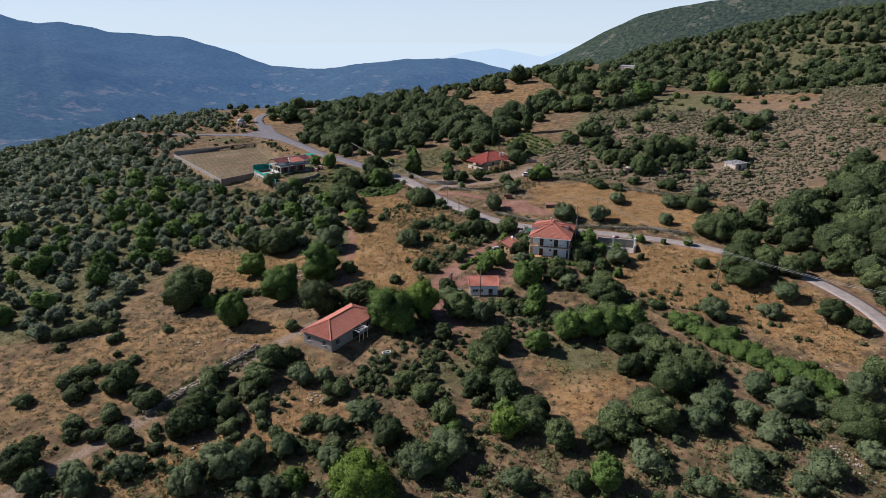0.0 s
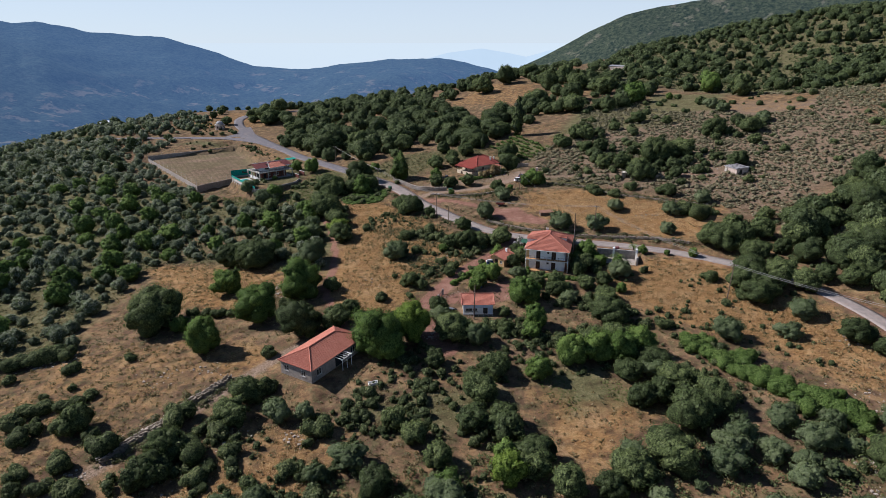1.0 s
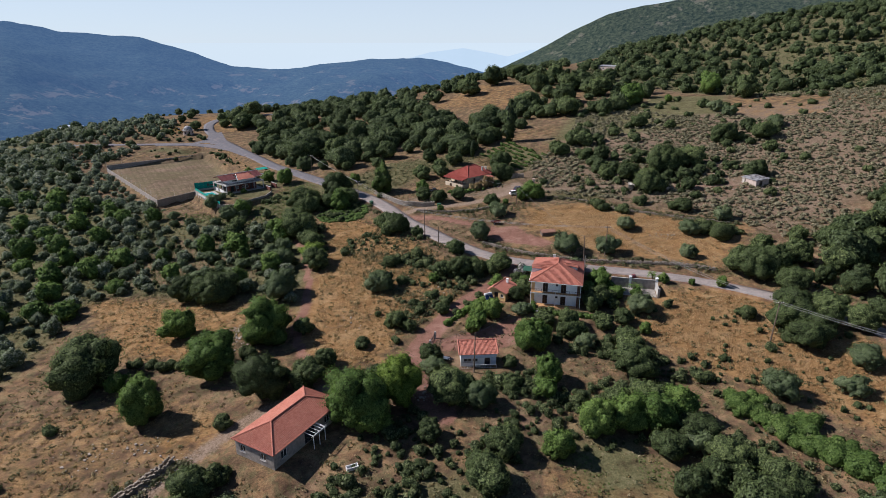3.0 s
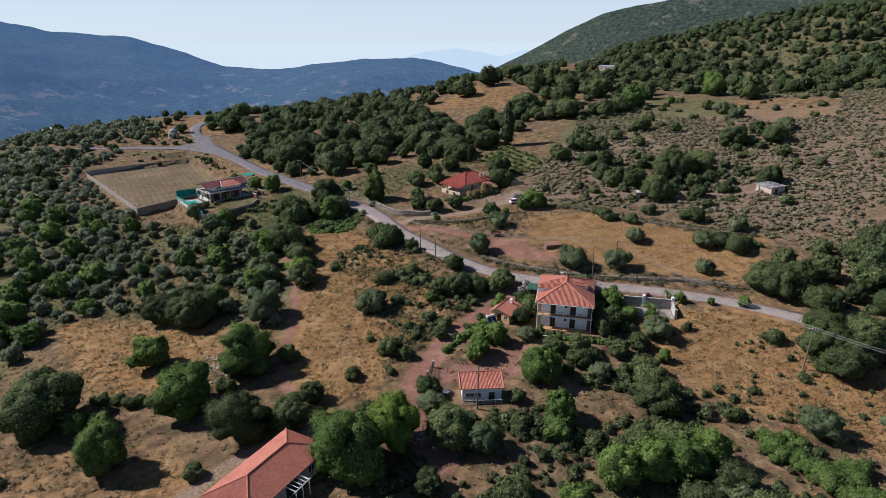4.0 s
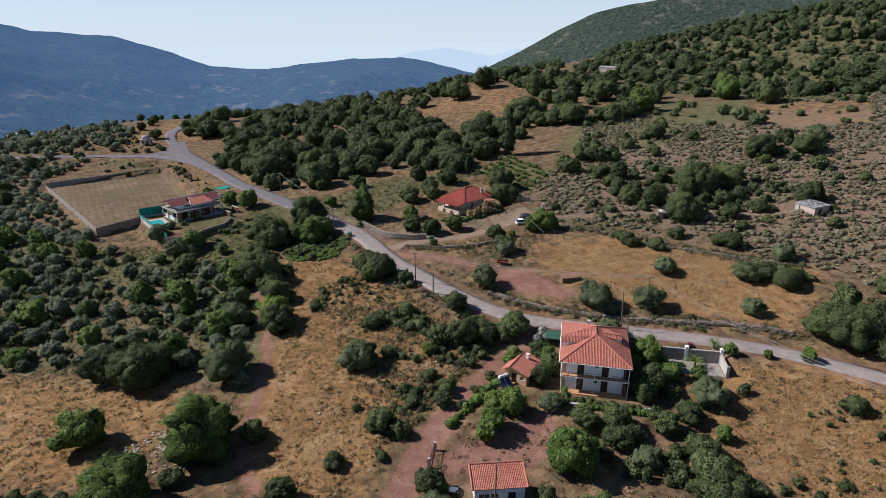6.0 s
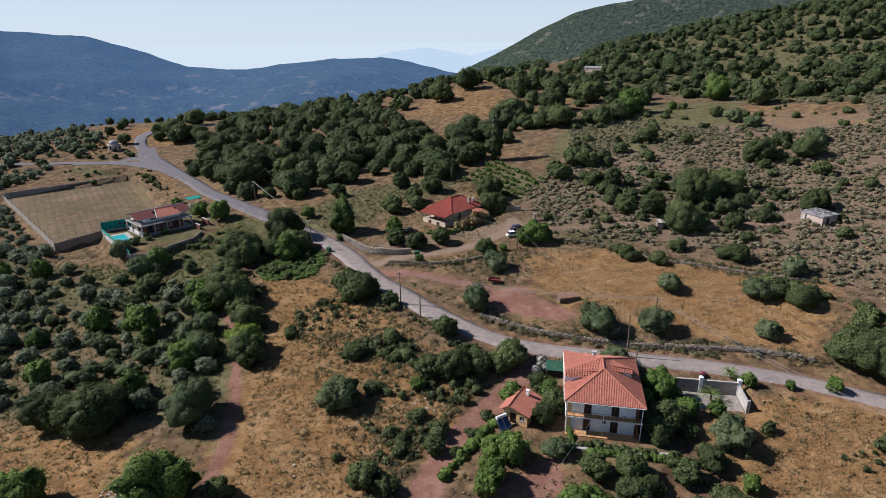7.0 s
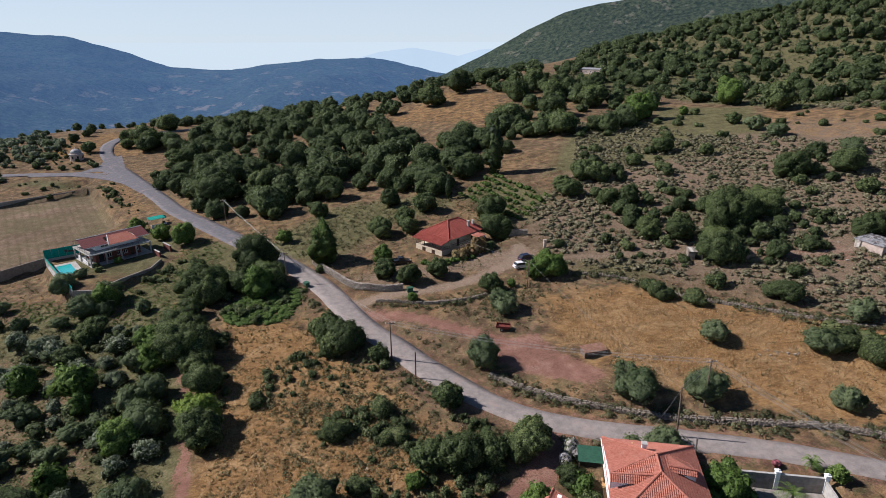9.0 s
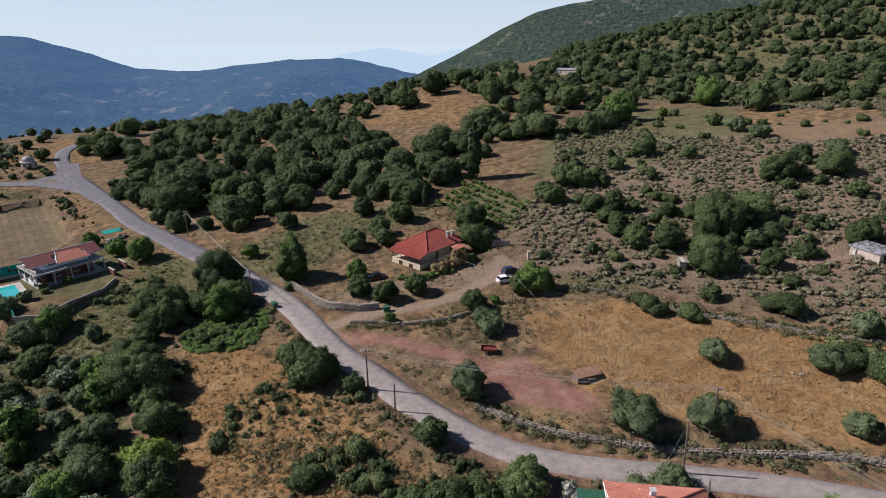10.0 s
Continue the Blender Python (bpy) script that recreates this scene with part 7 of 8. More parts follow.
q = np.vstack([patchy(GOLD[2], 1500, 0.9, 8, 62, 0.3, 0.55), patchy(GOLD[7], 420, 0.9, 8, 63, 0.3, 0.55), patchy(GOLD[6], 700, 0.9, 10, 64, 0.3, 0.6), patchy(GOLD[10], 500, 0.9, 8, 65, 0.35, 0.6)])
growth("field_weeds", "bush", q, 0.4 + 1.2 * rng.random(len(q)) ** 1.5, 30, 0.1, M["tufty"], "grey-green and brown weeds standing in the dry fields", "weeds", 46, 0.8, False)
THICKETS = [  # outline, number of bushes, their smallest and largest width
    ([(-77, 84), (-63, 85), (-48, 92), (-37, 111), (-29, 99), (-24, 93), (-8, 88), (0, 84), (0, 66), (-69, 66)], 210, 1.2, 3.4),
    ([(-21, 117), (-12, 121), (1, 128), (2, 109), (-5, 94), (-16, 100)], 75, 1.2, 3.2),
    ([(1, 136), (31, 136), (44, 127), (56, 124), (42, 116), (10, 111)], 120, 1.4, 3.6),
    ([(-3, 98), (5, 99), (18, 88), (25, 82), (27, 70), (-2, 70)], 70, 1.5, 3.8),
    ([(37, 116), (58, 124), (67, 116), (72, 97), (50, 96), (36, 85), (26, 82), (37, 96)], 90, 1.2, 3.2),
    ([(-4, 200), (12, 178), (17, 173), (6, 160), (-2, 158), (-5, 177)], 80, 1.0, 3.2),
    ([(-37, 235), (-46, 240), (-72, 241), (-52, 198), (-29, 191)], 110, 1.4, 4.0),
    ([(4, 202), (10, 192), (18, 180), (4, 183), (-13, 187), (-11, 204), (-4, 208)], 50, 0.8, 2.4),
    ([(-44, 262), (-30, 262), (-17, 231), (-34, 236)], 60, 2.0, 5.0),
    ([(43, 134), (51, 139), (62, 134), (66, 126), (42, 128)], 45, 0.9, 2.4),
    ([(83, 158), (91, 144), (84, 131), (72, 139)], 40, 1.5, 4.5),
    ([(40, 152), (52, 150), (53, 140), (42, 130), (22, 130), (26, 140), (38, 144)], 80, 1.4, 3.8),
    ([(-117, 266), (-79, 252), (-66, 264), (-30, 250), (-14, 226), (-33, 229), (-26, 200), (-30, 185), (-47, 178), (-80, 190), (-110, 200)], 230, 1.8, 4.5),
    ([(-15, 217), (-1, 212), (5, 203), (15, 190), (19, 184), (16, 176), (-5, 181), (-15, 193), (-22, 197), (-22, 207)], 120, 0.8, 2.8),
    ([(38, 150), (57, 157), (49, 145), (44, 136), (52, 129), (70, 118), (62, 109), (19, 114), (15, 134), (28, 146)], 150, 1.2, 3.6),
    ([(-1, 133), (15, 134), (19, 114), (-9, 113), (-12, 124)], 60, 1.2, 3.4),
    ([(-13, 177), (5, 168), (17, 180), (2, 151), (-6, 152), (-5, 165)], 60, 0.8, 2.6),
    ([(-16, 120), (3, 128), (17, 134), (47, 144), (44, 127), (58, 119), (70, 98), (67, 85), (43, 103), (36, 117), (17, 116), (10, 93), (-9, 105)], 130, 1.0, 3.2),
    ([(-17, 108), (-9, 113), (2, 110), (3, 101), (-5, 97), (-15, 99)], 90, 2.0, 4.6),
    ([(-47, 72), (-46, 89), (-39, 101), (-20, 104), (-8, 100), (2, 84), (11, 89), (20, 86), (36, 95), (45, 101), (73, 98), (75, 88), (64, 70)], 190, 1.2, 3.6),
    ([(60, 160), (76, 160), (87, 134), (93, 115), (82, 98), (75, 107), (64, 118), (48, 135)], 60, 0.7, 2.2),
    ([(59, 232), (85, 255), (108, 264), (134, 242), (118, 223), (88, 224), (75, 223)], 70, 1.5, 4.5),
    ([(-43, 244), (-40, 267), (-28, 266), (-22, 247), (-17, 240), (-28, 231), (-34, 233)], 16, 1.5, 3.6),
    ([(-165, 400), (-150, 402), (-120, 388), (-90, 340), (-96, 335), (-125, 385), (-160, 392)], 60, 1.0, 3.0),
    ([(-169, 440), (-168, 475), (-146, 457), (-132, 428), (-151, 422)], 40, 1.0, 3.2),
    ([(-98, 262), (-75, 245), (-60, 248), (-45, 262), (-40, 285), (-52, 292), (-55, 270), (-66, 250), (-80, 258)], 36, 0.8, 2.2),
    ([(-118, 380), (-100, 352), (-84, 322), (-80, 330), (-96, 362), (-112, 386)], 60, 0.8, 2.4),
    ([(-76, 312), (-64, 296), (-58, 298), (-70, 318)], 16, 1.0, 2.6),
    ([(-24, 106), (-12, 113), (-3, 109), (-8, 97), (-22, 97)], 50, 0.8, 2.6),
    ([(84, 174), (100, 180), (120, 170), (108, 125), (101, 112), (99, 128), (94, 147), (86, 160)], 60, 1.4, 3.6),
    ([(49, 238), (71, 226), (93, 223), (119, 243), (107, 267), (66, 261)], 120, 1.2, 4.0),
]
spots, wide = [], []
for outline, count, lo, hi in THICKETS:
    q = scatter(rng, outline, round(count * 1.3), lo * 0.75, CLEARINGS)
    f = fbm(q[:, 0], q[:, 1], 7.0, 61, 3)
    stay = rng.random(len(q)) < smooth01((f - 0.38) / 0.16)
    q, f = q[stay], f[stay]
    spots.append(q), wide.append((lo + (hi - lo) * rng.random(len(q)) ** 1.5) * np.clip(0.55 + 2.2 * (f - 0.4), 0.55, 1.35))
growth("thicket", "bush", np.vstack(spots), np.concatenate(wide), 84, 0.055, M["thicket"], "tangled green bushes in hedgerows and thickets", "bushes", 14, 1.1)

back = scatter(rng, [(-40, 262), (-14, 300), (20, 300), (42, 300), (46, 266), (37, 272), (24, 282), (6, 276), (-8, 258), (-16, 258)], 420, 1.2)
growth("yard_weeds", "bush", back, rng.uniform(0.6, 2.2, len(back)), 40, 0.085, M["lowgrowth"], "brown and green weeds round the cottage yard", "weeds", 32, 0.8, False)
q = patchy([(17, 118), (34, 116), (39, 103), (24, 102)], 420, 0.6, 6, 66, 0.42, 0.58)
growth("meadow_weeds", "bush", q, 0.35 + 0.6 * rng.random(len(q)), 22, 0.13, M["vine"], "fresh green weeds over the bare garden plot", "weeds", 48, 0.5, False)
carpet = scatter(rng, [(-34, 238), (-28, 244), (-18, 242), (-17, 235), (-20, 227), (-32, 229)], 150, 0.9)
growth("vine_carpet", "bush", carpet, rng.uniform(2.0, 3.8, len(carpet)), 120, 0.05, M["vine"], "flat carpet of green creepers beside the road", "creepers", 29, 0.45)
q = scatter(rng, [(-78, 64), (74, 64), (74, 90), (40, 96), (24, 84), (8, 92), (-20, 86), (-50, 80), (-70, 84)], 1300, 1.2)
growth("foreground_growth", "bush", q, 0.7 + 2.2 * rng.random(len(q)) ** 1.6, 60, 0.07, M["shrub"], "tangled green undergrowth below the trees of the lower slope", "undergrowth", 44, 0.9, False)
lawn = scatter(rng, [(-98, 262), (-75, 243), (-52, 236), (-40, 250), (-42, 285), (-54, 288), (-57, 268), (-66, 250), (-80, 258)], 1000, 0.6)
growth("green_weeds", "bush", lawn, rng.uniform(0.5, 1.5, len(lawn)), 22, 0.13, M["vine"], "fresh green weeds below the villa's terrace", "weeds", 30, 0.5, False)
row = spline([(54.5, 121.0)] + [p[:2] for p in BUSHES_COPSE] + [(72.5, 93.5)], 0.9)
row = np.vstack([row + rng.normal(size=row.shape) * s for s in (1.0, 1.4, 1.9)])
growth("bramble_hedge", "bush", row, rng.uniform(3.0, 5.6, len(row)), 360, 0.028, M["vine"], "bright green brambles sprawling along an old field edge", "hedge", 15, 1.0)


q = scatter(rng, [(-110, 62), (118, 62), (112, 190), (150, 230), (80, 262), (60, 330), (-60, 330), (-110, 280)], 17000, 0.5, [RED[0], RED[1], GOLD[0]])
growth("tufts", "bush", q, 0.25 + 0.7 * rng.random(len(q)) ** 2, 5, 0.28, M["tufty"], "small tufts of dry and green weeds all over the slope", "weeds", 27, 0.8, False)


def grass(name, polys, count, label, seed):
    """Tufts of dry blades, three to a tuft."""
    r = np.random.default_rng(seed)
    places = np.vstack([patchy(p, count // len(polys), 0.35, 12, seed, 0.2, 0.5) for p in polys])
    deep = np.max([inside(p, places[:, 0], places[:, 1]) for p in polys], axis=0) + (fbm(places[:, 0], places[:, 1], 5.0, 77) - 0.5) * 9
    places = places[r.random(len(places)) < smooth01((deep - 0.5) / 5.0)]
    z = ground(places[:, 0], places[:, 1])
    n = len(places)
    base = np.column_stack([places, z])[:, None, :] + r.normal(size=(n, 3, 3)) * (0.12, 0.12, 0)
    a, h = r.uniform(0, 6.28, (n, 3)), r.uniform(0.12, 0.36, (n, 3))
    side = np.stack([np.cos(a), np.sin(a), 0 * a], -1) * 0.05
    tip = base + np.stack([r.normal(size=(n, 3)) * 0.16 + 0.08, r.normal(size=(n, 3)) * 0.16, h], -1)
    v = np.stack([base - side, base + side, tip], 2).reshape(-1, 3)
    me = mesh_of(name, v, np.arange(len(v)).reshape(-1, 3), M["straw"], True, {"tone": np.repeat(fbm(places[:, 0], places[:, 1], 3.0, 78), 9)}, np.repeat(np.array([[-0.25, -0.15, 1.0]]) / 1.04, len(v), 0))
    tagged(new(name, me), label, "grass", kind="stuff")


grass("dry_grass", [GOLD[0], GOLD[0], GOLD[1], GOLD[2], GOLD[2], GOLD[7], GOLD[8], GOLD[9], GOLD[10]], 46000, "tall dry golden grass over the fields", 40)

# ---- walls, poles, vehicles and small things ----
def stones(rng, s, x, y, z, size):
    """One rough stone: a box with every corner moved."""
    a = rng.uniform(0, 6.28)
    c, n = math.cos(a), math.sin(a)
    w, d, h = size * rng.uniform(0.7, 1.3), size * rng.uniform(0.6, 1.0), size * rng.uniform(0.45, 0.8)
    p = []
    for k in range(8):
        u, v, q = ((-1, 1)[k & 1] * w / 2 * rng.uniform(0.65, 1.1), (-1, 1)[k >> 1 & 1] * d / 2 * rng.uniform(0.65, 1.1), (-1, 1)[k >> 2] * h / 2 * rng.uniform(0.7, 1.1))
        p.append((x + c * u - n * v, y + n * u + c * v, z + q))
    s.add(p, [(0, 2, 3, 1), (4, 5, 7, 6), (0, 1, 5, 4), (1, 3, 7, 5), (3, 2, 6, 7), (2, 0, 4, 6)])


def stone_wall(points, height, width, size, label, seed, tidy=0.8, mat="stone"):
    rng = np.random.default_rng(seed)
    line, s = spline(points, 0.5), Shape()
    zs = ground(line[:, 0], line[:, 1])
    step = np.r_[0, np.cumsum(np.hypot(*np.diff(line, axis=0).T))]
    rows = max(1, round(height / (size * 0.6)))
    for r in range(rows):
        at = rng.uniform(0, size)
        while at < step[-1]:
            if rng.random() < tidy or r < rows * 0.5:
                x, y, z = (np.interp(at, step, c) for c in (line[:, 0], line[:, 1], zs))
                for off in (-0.5, 0.5):
                    o = off * width * (1 - 0.35 * r / rows) + rng.normal() * 0.05
                    i = min(len(line) - 2, int(np.searchsorted(step, at)))
                    i = max(0, i - 1)
                    t = line[i + 1] - line[i]
                    t = t / (np.linalg.norm(t) + 1e-9)
                    stones(rng, s, x - t[1] * o, y + t[0] * o, z + size * 0.25 + r * size * 0.58, size)
            at += size * rng.uniform(0.75, 1.05)
    ob = tagged(new("stone_wall", mesh_of("stone_wall", s.v, s.f, M[mat])), label, "wall", kind="structure")
    return ob


M["palestone"] = surface("pale_wall_stone", (0.22, 0.19, 0.16), (0.44, 0.39, 0.335), 2.4, bump=0.04, stain=(0.3, 0.24, 0.18))
stone_wall([(18.5, 198), (24.2, 192.6), (30, 188.6), (37.4, 184.9), (44.1, 182.1), (51.4, 179.8), (59.2, 177.3), (66.5, 174.6), (74, 170)], 0.7, 0.7, 0.32, "long dry-stone wall of grey field stones along the road", 51, 0.7, "wallstone")
stone_wall([(-15.8, 256.6), (-9.9, 246.6), (-6.3, 240.6), (-3.2, 237), (2.2, 234.6), (6, 234.2)], 1.6, 0.5, 0.3, "curved pale stone retaining wall round the cottage yard", 52, 0.97, "palestone")
stone_wall([(-0.3, 230.0), (4.2, 228.4), (10.8, 225.8), (18.9, 225.2), (24, 226)], 0.7, 0.5, 0.26, "low tumbledown stone wall beside the yard entrance", 53, 0.7, "wallstone")
stone_wall([(44, 230.5), (54.1, 226), (63.2, 215.2), (73.7, 207.6), (80.2, 202.5), (90, 195)], 0.55, 0.8, 0.3, "tumbled terrace wall of field stones above the golden field", 54, 0.45, "wallstone")
stone_wall([(-56, 93.5), (-52.4, 99), (-49.4, 103), (-47.2, 108.2), (-44.2, 112.6), (-41.6, 117)], 1.1, 1.1, 0.36, "broken dry-stone wall along the farm track", 55, 0.6, "wallstone")


def rubble(places, label, seed):
    rng, s = np.random.default_rng(seed), Shape()
    for x, y, r, n in places:
        q = rng.normal(size=(round(n * 1.1), 2)) * r * 0.6 + (x, y)
        for (a, b), z in zip(q, ground(q[:, 0], q[:, 1])):
            size = 0.1 + 0.5 * rng.random() ** 3
            stones(rng, s, a, b, z + 0.1 * size, size)
    tagged(new("rubble", mesh_of("rubble", s.v, s.f, M["palestone"])), label, "stones", kind="stuff")


rubble([(-44, 85, 5, 40), (-47, 92, 3, 30), (-39, 152, 3, 60), (-43.0, 160.0, 1.8, 60), (-46.0, 157.2, 1.6, 60), (-41.8, 156.0, 1.6, 50), (0, 130, 2.5, 40), (80, 100, 6, 90), (84, 84, 6, 90), (26, 249, 3.5, 70), (85, 118, 3, 30), (70, 192, 3, 40), (95, 232, 6, 60), (-18, 160, 5, 40),
        (-8, 176, 6, 50), (3, 170, 4, 40), (100, 228, 8, 80), (110, 212, 5, 50), (-88, 127, 3.5, 90), (-82, 129, 3, 60), (-57, 119, 4, 40), (-48, 121, 3, 30), (-55, 96, 2.2, 70), (-51, 101, 2, 70), (-47.5, 106, 2, 70), (-44.5, 111.5, 2, 60), (-41, 116, 1.8, 50), (-36, 100, 2.5, 60), (-24, 98, 2.5, 50), (-58, 90, 2.5, 60), (68, 86, 3, 120), (64, 77, 3, 100)], "loose pale stones scattered and heaped on the ground", 60)


M["cable"] = surface("cable_sheath", (0.2, 0.2, 0.2), (0.3, 0.3, 0.29), 2.0, rough=0.7)


def utility_pole(x, y, height, lean=(0, 0), arms=True, label="dark wooden power pole with a crossarm"):
    z = float(ground(x, y))
    t = thing("utility_pole", Matrix.Translation((x, y, z)) @ pose(0, 0, 0, lean[0], lean[1], 0), label, "pole", "poles along the road")
    part("pole", Shape().tube((0, 0, -0.8), (0, 0, height), 0.15, 0.1, 10), M["wood"], t)
    if arms:
        part("crossarm", Shape().box(-0.9, -0.06, height - 0.45, 0.9, 0.06, height - 0.33), M["wood"], t)
        for k in (-0.8, -0.3, 0.3, 0.8):
            part("insulator", Shape().tube((k, 0, height - 0.33), (k, 0, height - 0.12), 0.05, 0.035, 7), M["frame"], t)
    return t.matrix_world @ Vector((0, 0, height - 0.15))


def wires(a, b, count, sag, spread=0.25, label="slack power cables between two poles", thick=0.017, mat="cable"):
    """Cables hanging between two places, each one a thin tube."""
    t = thing("power_line", pose(0, 0, 0), label, "cable", "power lines")
    d = (Vector(b) - Vector(a)).normalized()
    across = Vector((-d.y, d.x, 0))
    for k in range(count):
        s, ring = Shape(), []
        for j in range(17):
            u = j / 16
            p = Vector(a).lerp(Vector(b), u) + across * (k - (count - 1) / 2) * spread * 2 + Vector((0, 0, -4 * sag * u * (1 - u) - 0.12 * (k % 2)))
            ring += [p + across * thick, p + Vector((0, 0, thick)), p - across * thick, p - Vector((0, 0, thick))]
        s.add(ring, [(4 * j + i, 4 * j + (i + 1) % 4, 4 * j + 4 + (i + 1) % 4, 4 * j + 4 + i) for j in range(16) for i in range(4)])
        part("cable", s, M[mat], t)


p_far = utility_pole(-46.5, 300.2, 31.3 - float(ground(-46.5, 300.2)), (0, 0))
p_bend = utility_pole(-21.1, 245.2, 8.2, (0, -2))
p_road = utility_pole(1.8, 206.4, 7.8, (0, -1))
p_short = utility_pole(5.6, 199.6, 5.2, (0, 0), False, "short dark wooden post beside the road")
p_field = utility_pole(49.8, 183.1, 8.6, (0, 0.5))
p_stay = utility_pole(42.6, 178.0, 8.6, (0, -2), False, "slim pole at the edge of the road")
p_yard = utility_pole(33.2, 227.0, 6.5, (0, 1), False, "dark pole beside the parked cars")
p_east = utility_pole(70.4, 139.3, 8.8, (0, 2))
p_shed = utility_pole(9.3, 135.4, 8.4, (0, 1), False, "dark wooden pole standing in front of the shed")
p_next = utility_pole(106, 99, 8.8, (0, 0))
M["bright"] = surface("bare_aluminium_cable", (0.2, 0.2, 0.17), (0.28, 0.28, 0.24), 2.0, rough=0.4, metal=0.3)
wires(p_far, p_bend, 4, 0.5, 0.07, "bundle of bare aluminium cables climbing to a pole in the wood", 0.024, "bright")
wires(p_bend, p_road, 4, 1.0)
wires(p_road, p_field, 4, 1.2)
wires(p_field, p_east, 4, 1.4)
wires(p_east, p_next, 4, 1.4)
wires(p_field, p_stay, 2, 0.2)
wires(p_yard, p_stay, 1, 1.2, 0.1, "single cable crossing the golden field")
wires(p_yard, (20.5, 254, 31.5), 1, 0.8, 0.1, "single cable running to the cottage")
wires(p_stay, (33.5, 170.5, 30.2), 1, 0.4, 0.1, "single cable running to the white house")
wires(p_shed, (31, 160, 26.8), 1, 0.9, 0.1, "single cable running from the shed to the white house")


def house_yard():
    t = thing("yard_wall", pose(47.0, 168.9, 21.6, 0, 0, -16.2), "grey rendered yard wall with white pillars and coping", "wall")
    part("wall_panel", Shape().box(0, -0.12, -0.8, 10.8, 0.12, 2.4), M["blockwork"], t)
    part("coping", Shape().box(-0.05, -0.17, 2.4, 10.8, 0.17, 2.5), M["concrete"], t)
    for x in (4.5, 10.7):
        k = part("pillar", Shape().box(x - 0.28, -0.28, -0.8, x + 0.28, 0.28, 2.9), M["plaster"], t)
        part("pillar_cap", Shape().box(x - 0.36, -0.36, 2.9, x + 0.36, 0.36, 3.02).ball((x, 0, 3.15), 0.16, 8, 5), M["plaster"], k)
    part("return_wall", Shape().box(10.55, -5.2, -0.8, 10.8, -0.12, 2.1).box(10.45, -5.4, -0.8, 10.95, -5.0, 2.4), M["concrete"], t)
    part("paving", Shape().box(0.3, -5.0, -0.3, 10.4, -0.2, 0.05), M["blockwork"], t, "grey paved courtyard")
    t = thing("garden_path", pose(32.0, 152.0, float(ground(32, 154)), 0, 0, -17), "pale concrete path across the garden", "path")
    for k in range(9):
        part("slab", Shape().box(-9 + k * 1.8, 2.0, -0.4, -7.25 + k * 1.8, 3.4, 0.14), M["concrete"], t)
    t = thing("shade_net", pose(28.3, 174.4, 21.9, 0, 0, -17), "dark teal shade net behind the white house", "canopy")
    part("net", Shape().prism(rect(4.6, 3.6), 2.5, 2.55), M["greenmetal"], t)
    for x, y in rect(4.3, 3.3):
        part("post", Shape().tube((x, y, -0.6), (x, y, 2.5), 0.05, n=6), M["steel"], t)
    t = thing("gate", pose(1.8, 147.4, float(ground(1.8, 147.4)), 0, 0, 72), "dark iron gate between pale posts beside the lane", "gate")
    for x in (-1.9, 1.9):
        part("post", Shape().box(x - 0.2, -0.2, -0.4, x + 0.2, 0.2, 1.7), M["concrete"], t)
    k = part("gate_frame", Shape().box(-1.7, -0.04, 0.1, 1.7, 0.04, 0.2).box(-1.7, -0.04, 1.4, 1.7, 0.04, 1.5), M["iron"], t)
    for j in range(14):
        part("bar", Shape().tube((-1.65 + j * 0.254, 0, 0.2), (-1.65 + j * 0.254, 0, 1.4), 0.02, n=5), M["iron"], k)
    t = thing("wire_fence", pose(0, 0, 0), "wire fence on dark posts beside the garden", "fence")
    line = spline([(2.6, 145.9), (5, 147.2), (9, 149.4), (12.1, 151.2)], 1.0)
    zs = ground(line[:, 0], line[:, 1])
    for k in range(0, len(line), 2):
        part("post", Shape().tube((line[k][0], line[k][1], zs[k] - 0.3), (line[k][0], line[k][1], zs[k] + 1.2), 0.04, n=6), M["wood"], t)
    for h in (0.4, 0.75, 1.1):
        ring = [(x + a, y, z + h + b) for (x, y), z in zip(line, zs) for a, b in ((0.02, 0), (0, 0.02), (-0.02, 0), (0, -0.02))]
        part("wire", Shape().add(ring, [(4 * j + i, 4 * j + (i + 1) % 4, 4 * j + 4 + (i + 1) % 4, 4 * j + 4 + i) for j in range(len(line) - 1) for i in range(4)]), M["steel"], t)
    z = float(ground(12.3, 151.8))
    t = thing("barrel", pose(12.3, 151.8, z), "bright blue plastic barrel standing in the garden", "barrel")
    blue = surface("blue_plastic", (0.01, 0.06, 0.3), (0.02, 0.1, 0.42), 4, rough=0.4)
    part("drum", Shape().tube((0, 0, 0), (0, 0, 0.35), 0.28, 0.31, 14).tube((0, 0, 0.35), (0, 0, 0.6), 0.31, 0.31, 14).tube((0, 0, 0.6), (0, 0, 0.95), 0.31, 0.27, 14), blue, t)
    part("lid", Shape().tube((0, 0, 0.95), (0, 0, 1.0), 0.29, n=14), M["rubber"], t)
    z = float(ground(5.2, 140.3))
    t = thing("scrap_heap", pose(4.6, 140.2, z), "heap of old tyres and pale junk beside the shed", "scrap")
    for k in range(5):
        a = 1.3 * k
        x, y = 0.7 * math.cos(a), 0.6 * math.sin(a)
        s = Shape()
        for j in range(12):
            b0, b1 = 2 * math.pi * j / 12, 2 * math.pi * (j + 1) / 12
            s.tube((x + 0.3 * math.cos(b0), y + 0.3 * math.sin(b0), 0.15 + 0.2 * (k > 2)), (x + 0.3 * math.cos(b1), y + 0.3 * math.sin(b1), 0.15 + 0.2 * (k > 2)), 0.11, n=6)
        part("tyre", s, M["rubber"], t)
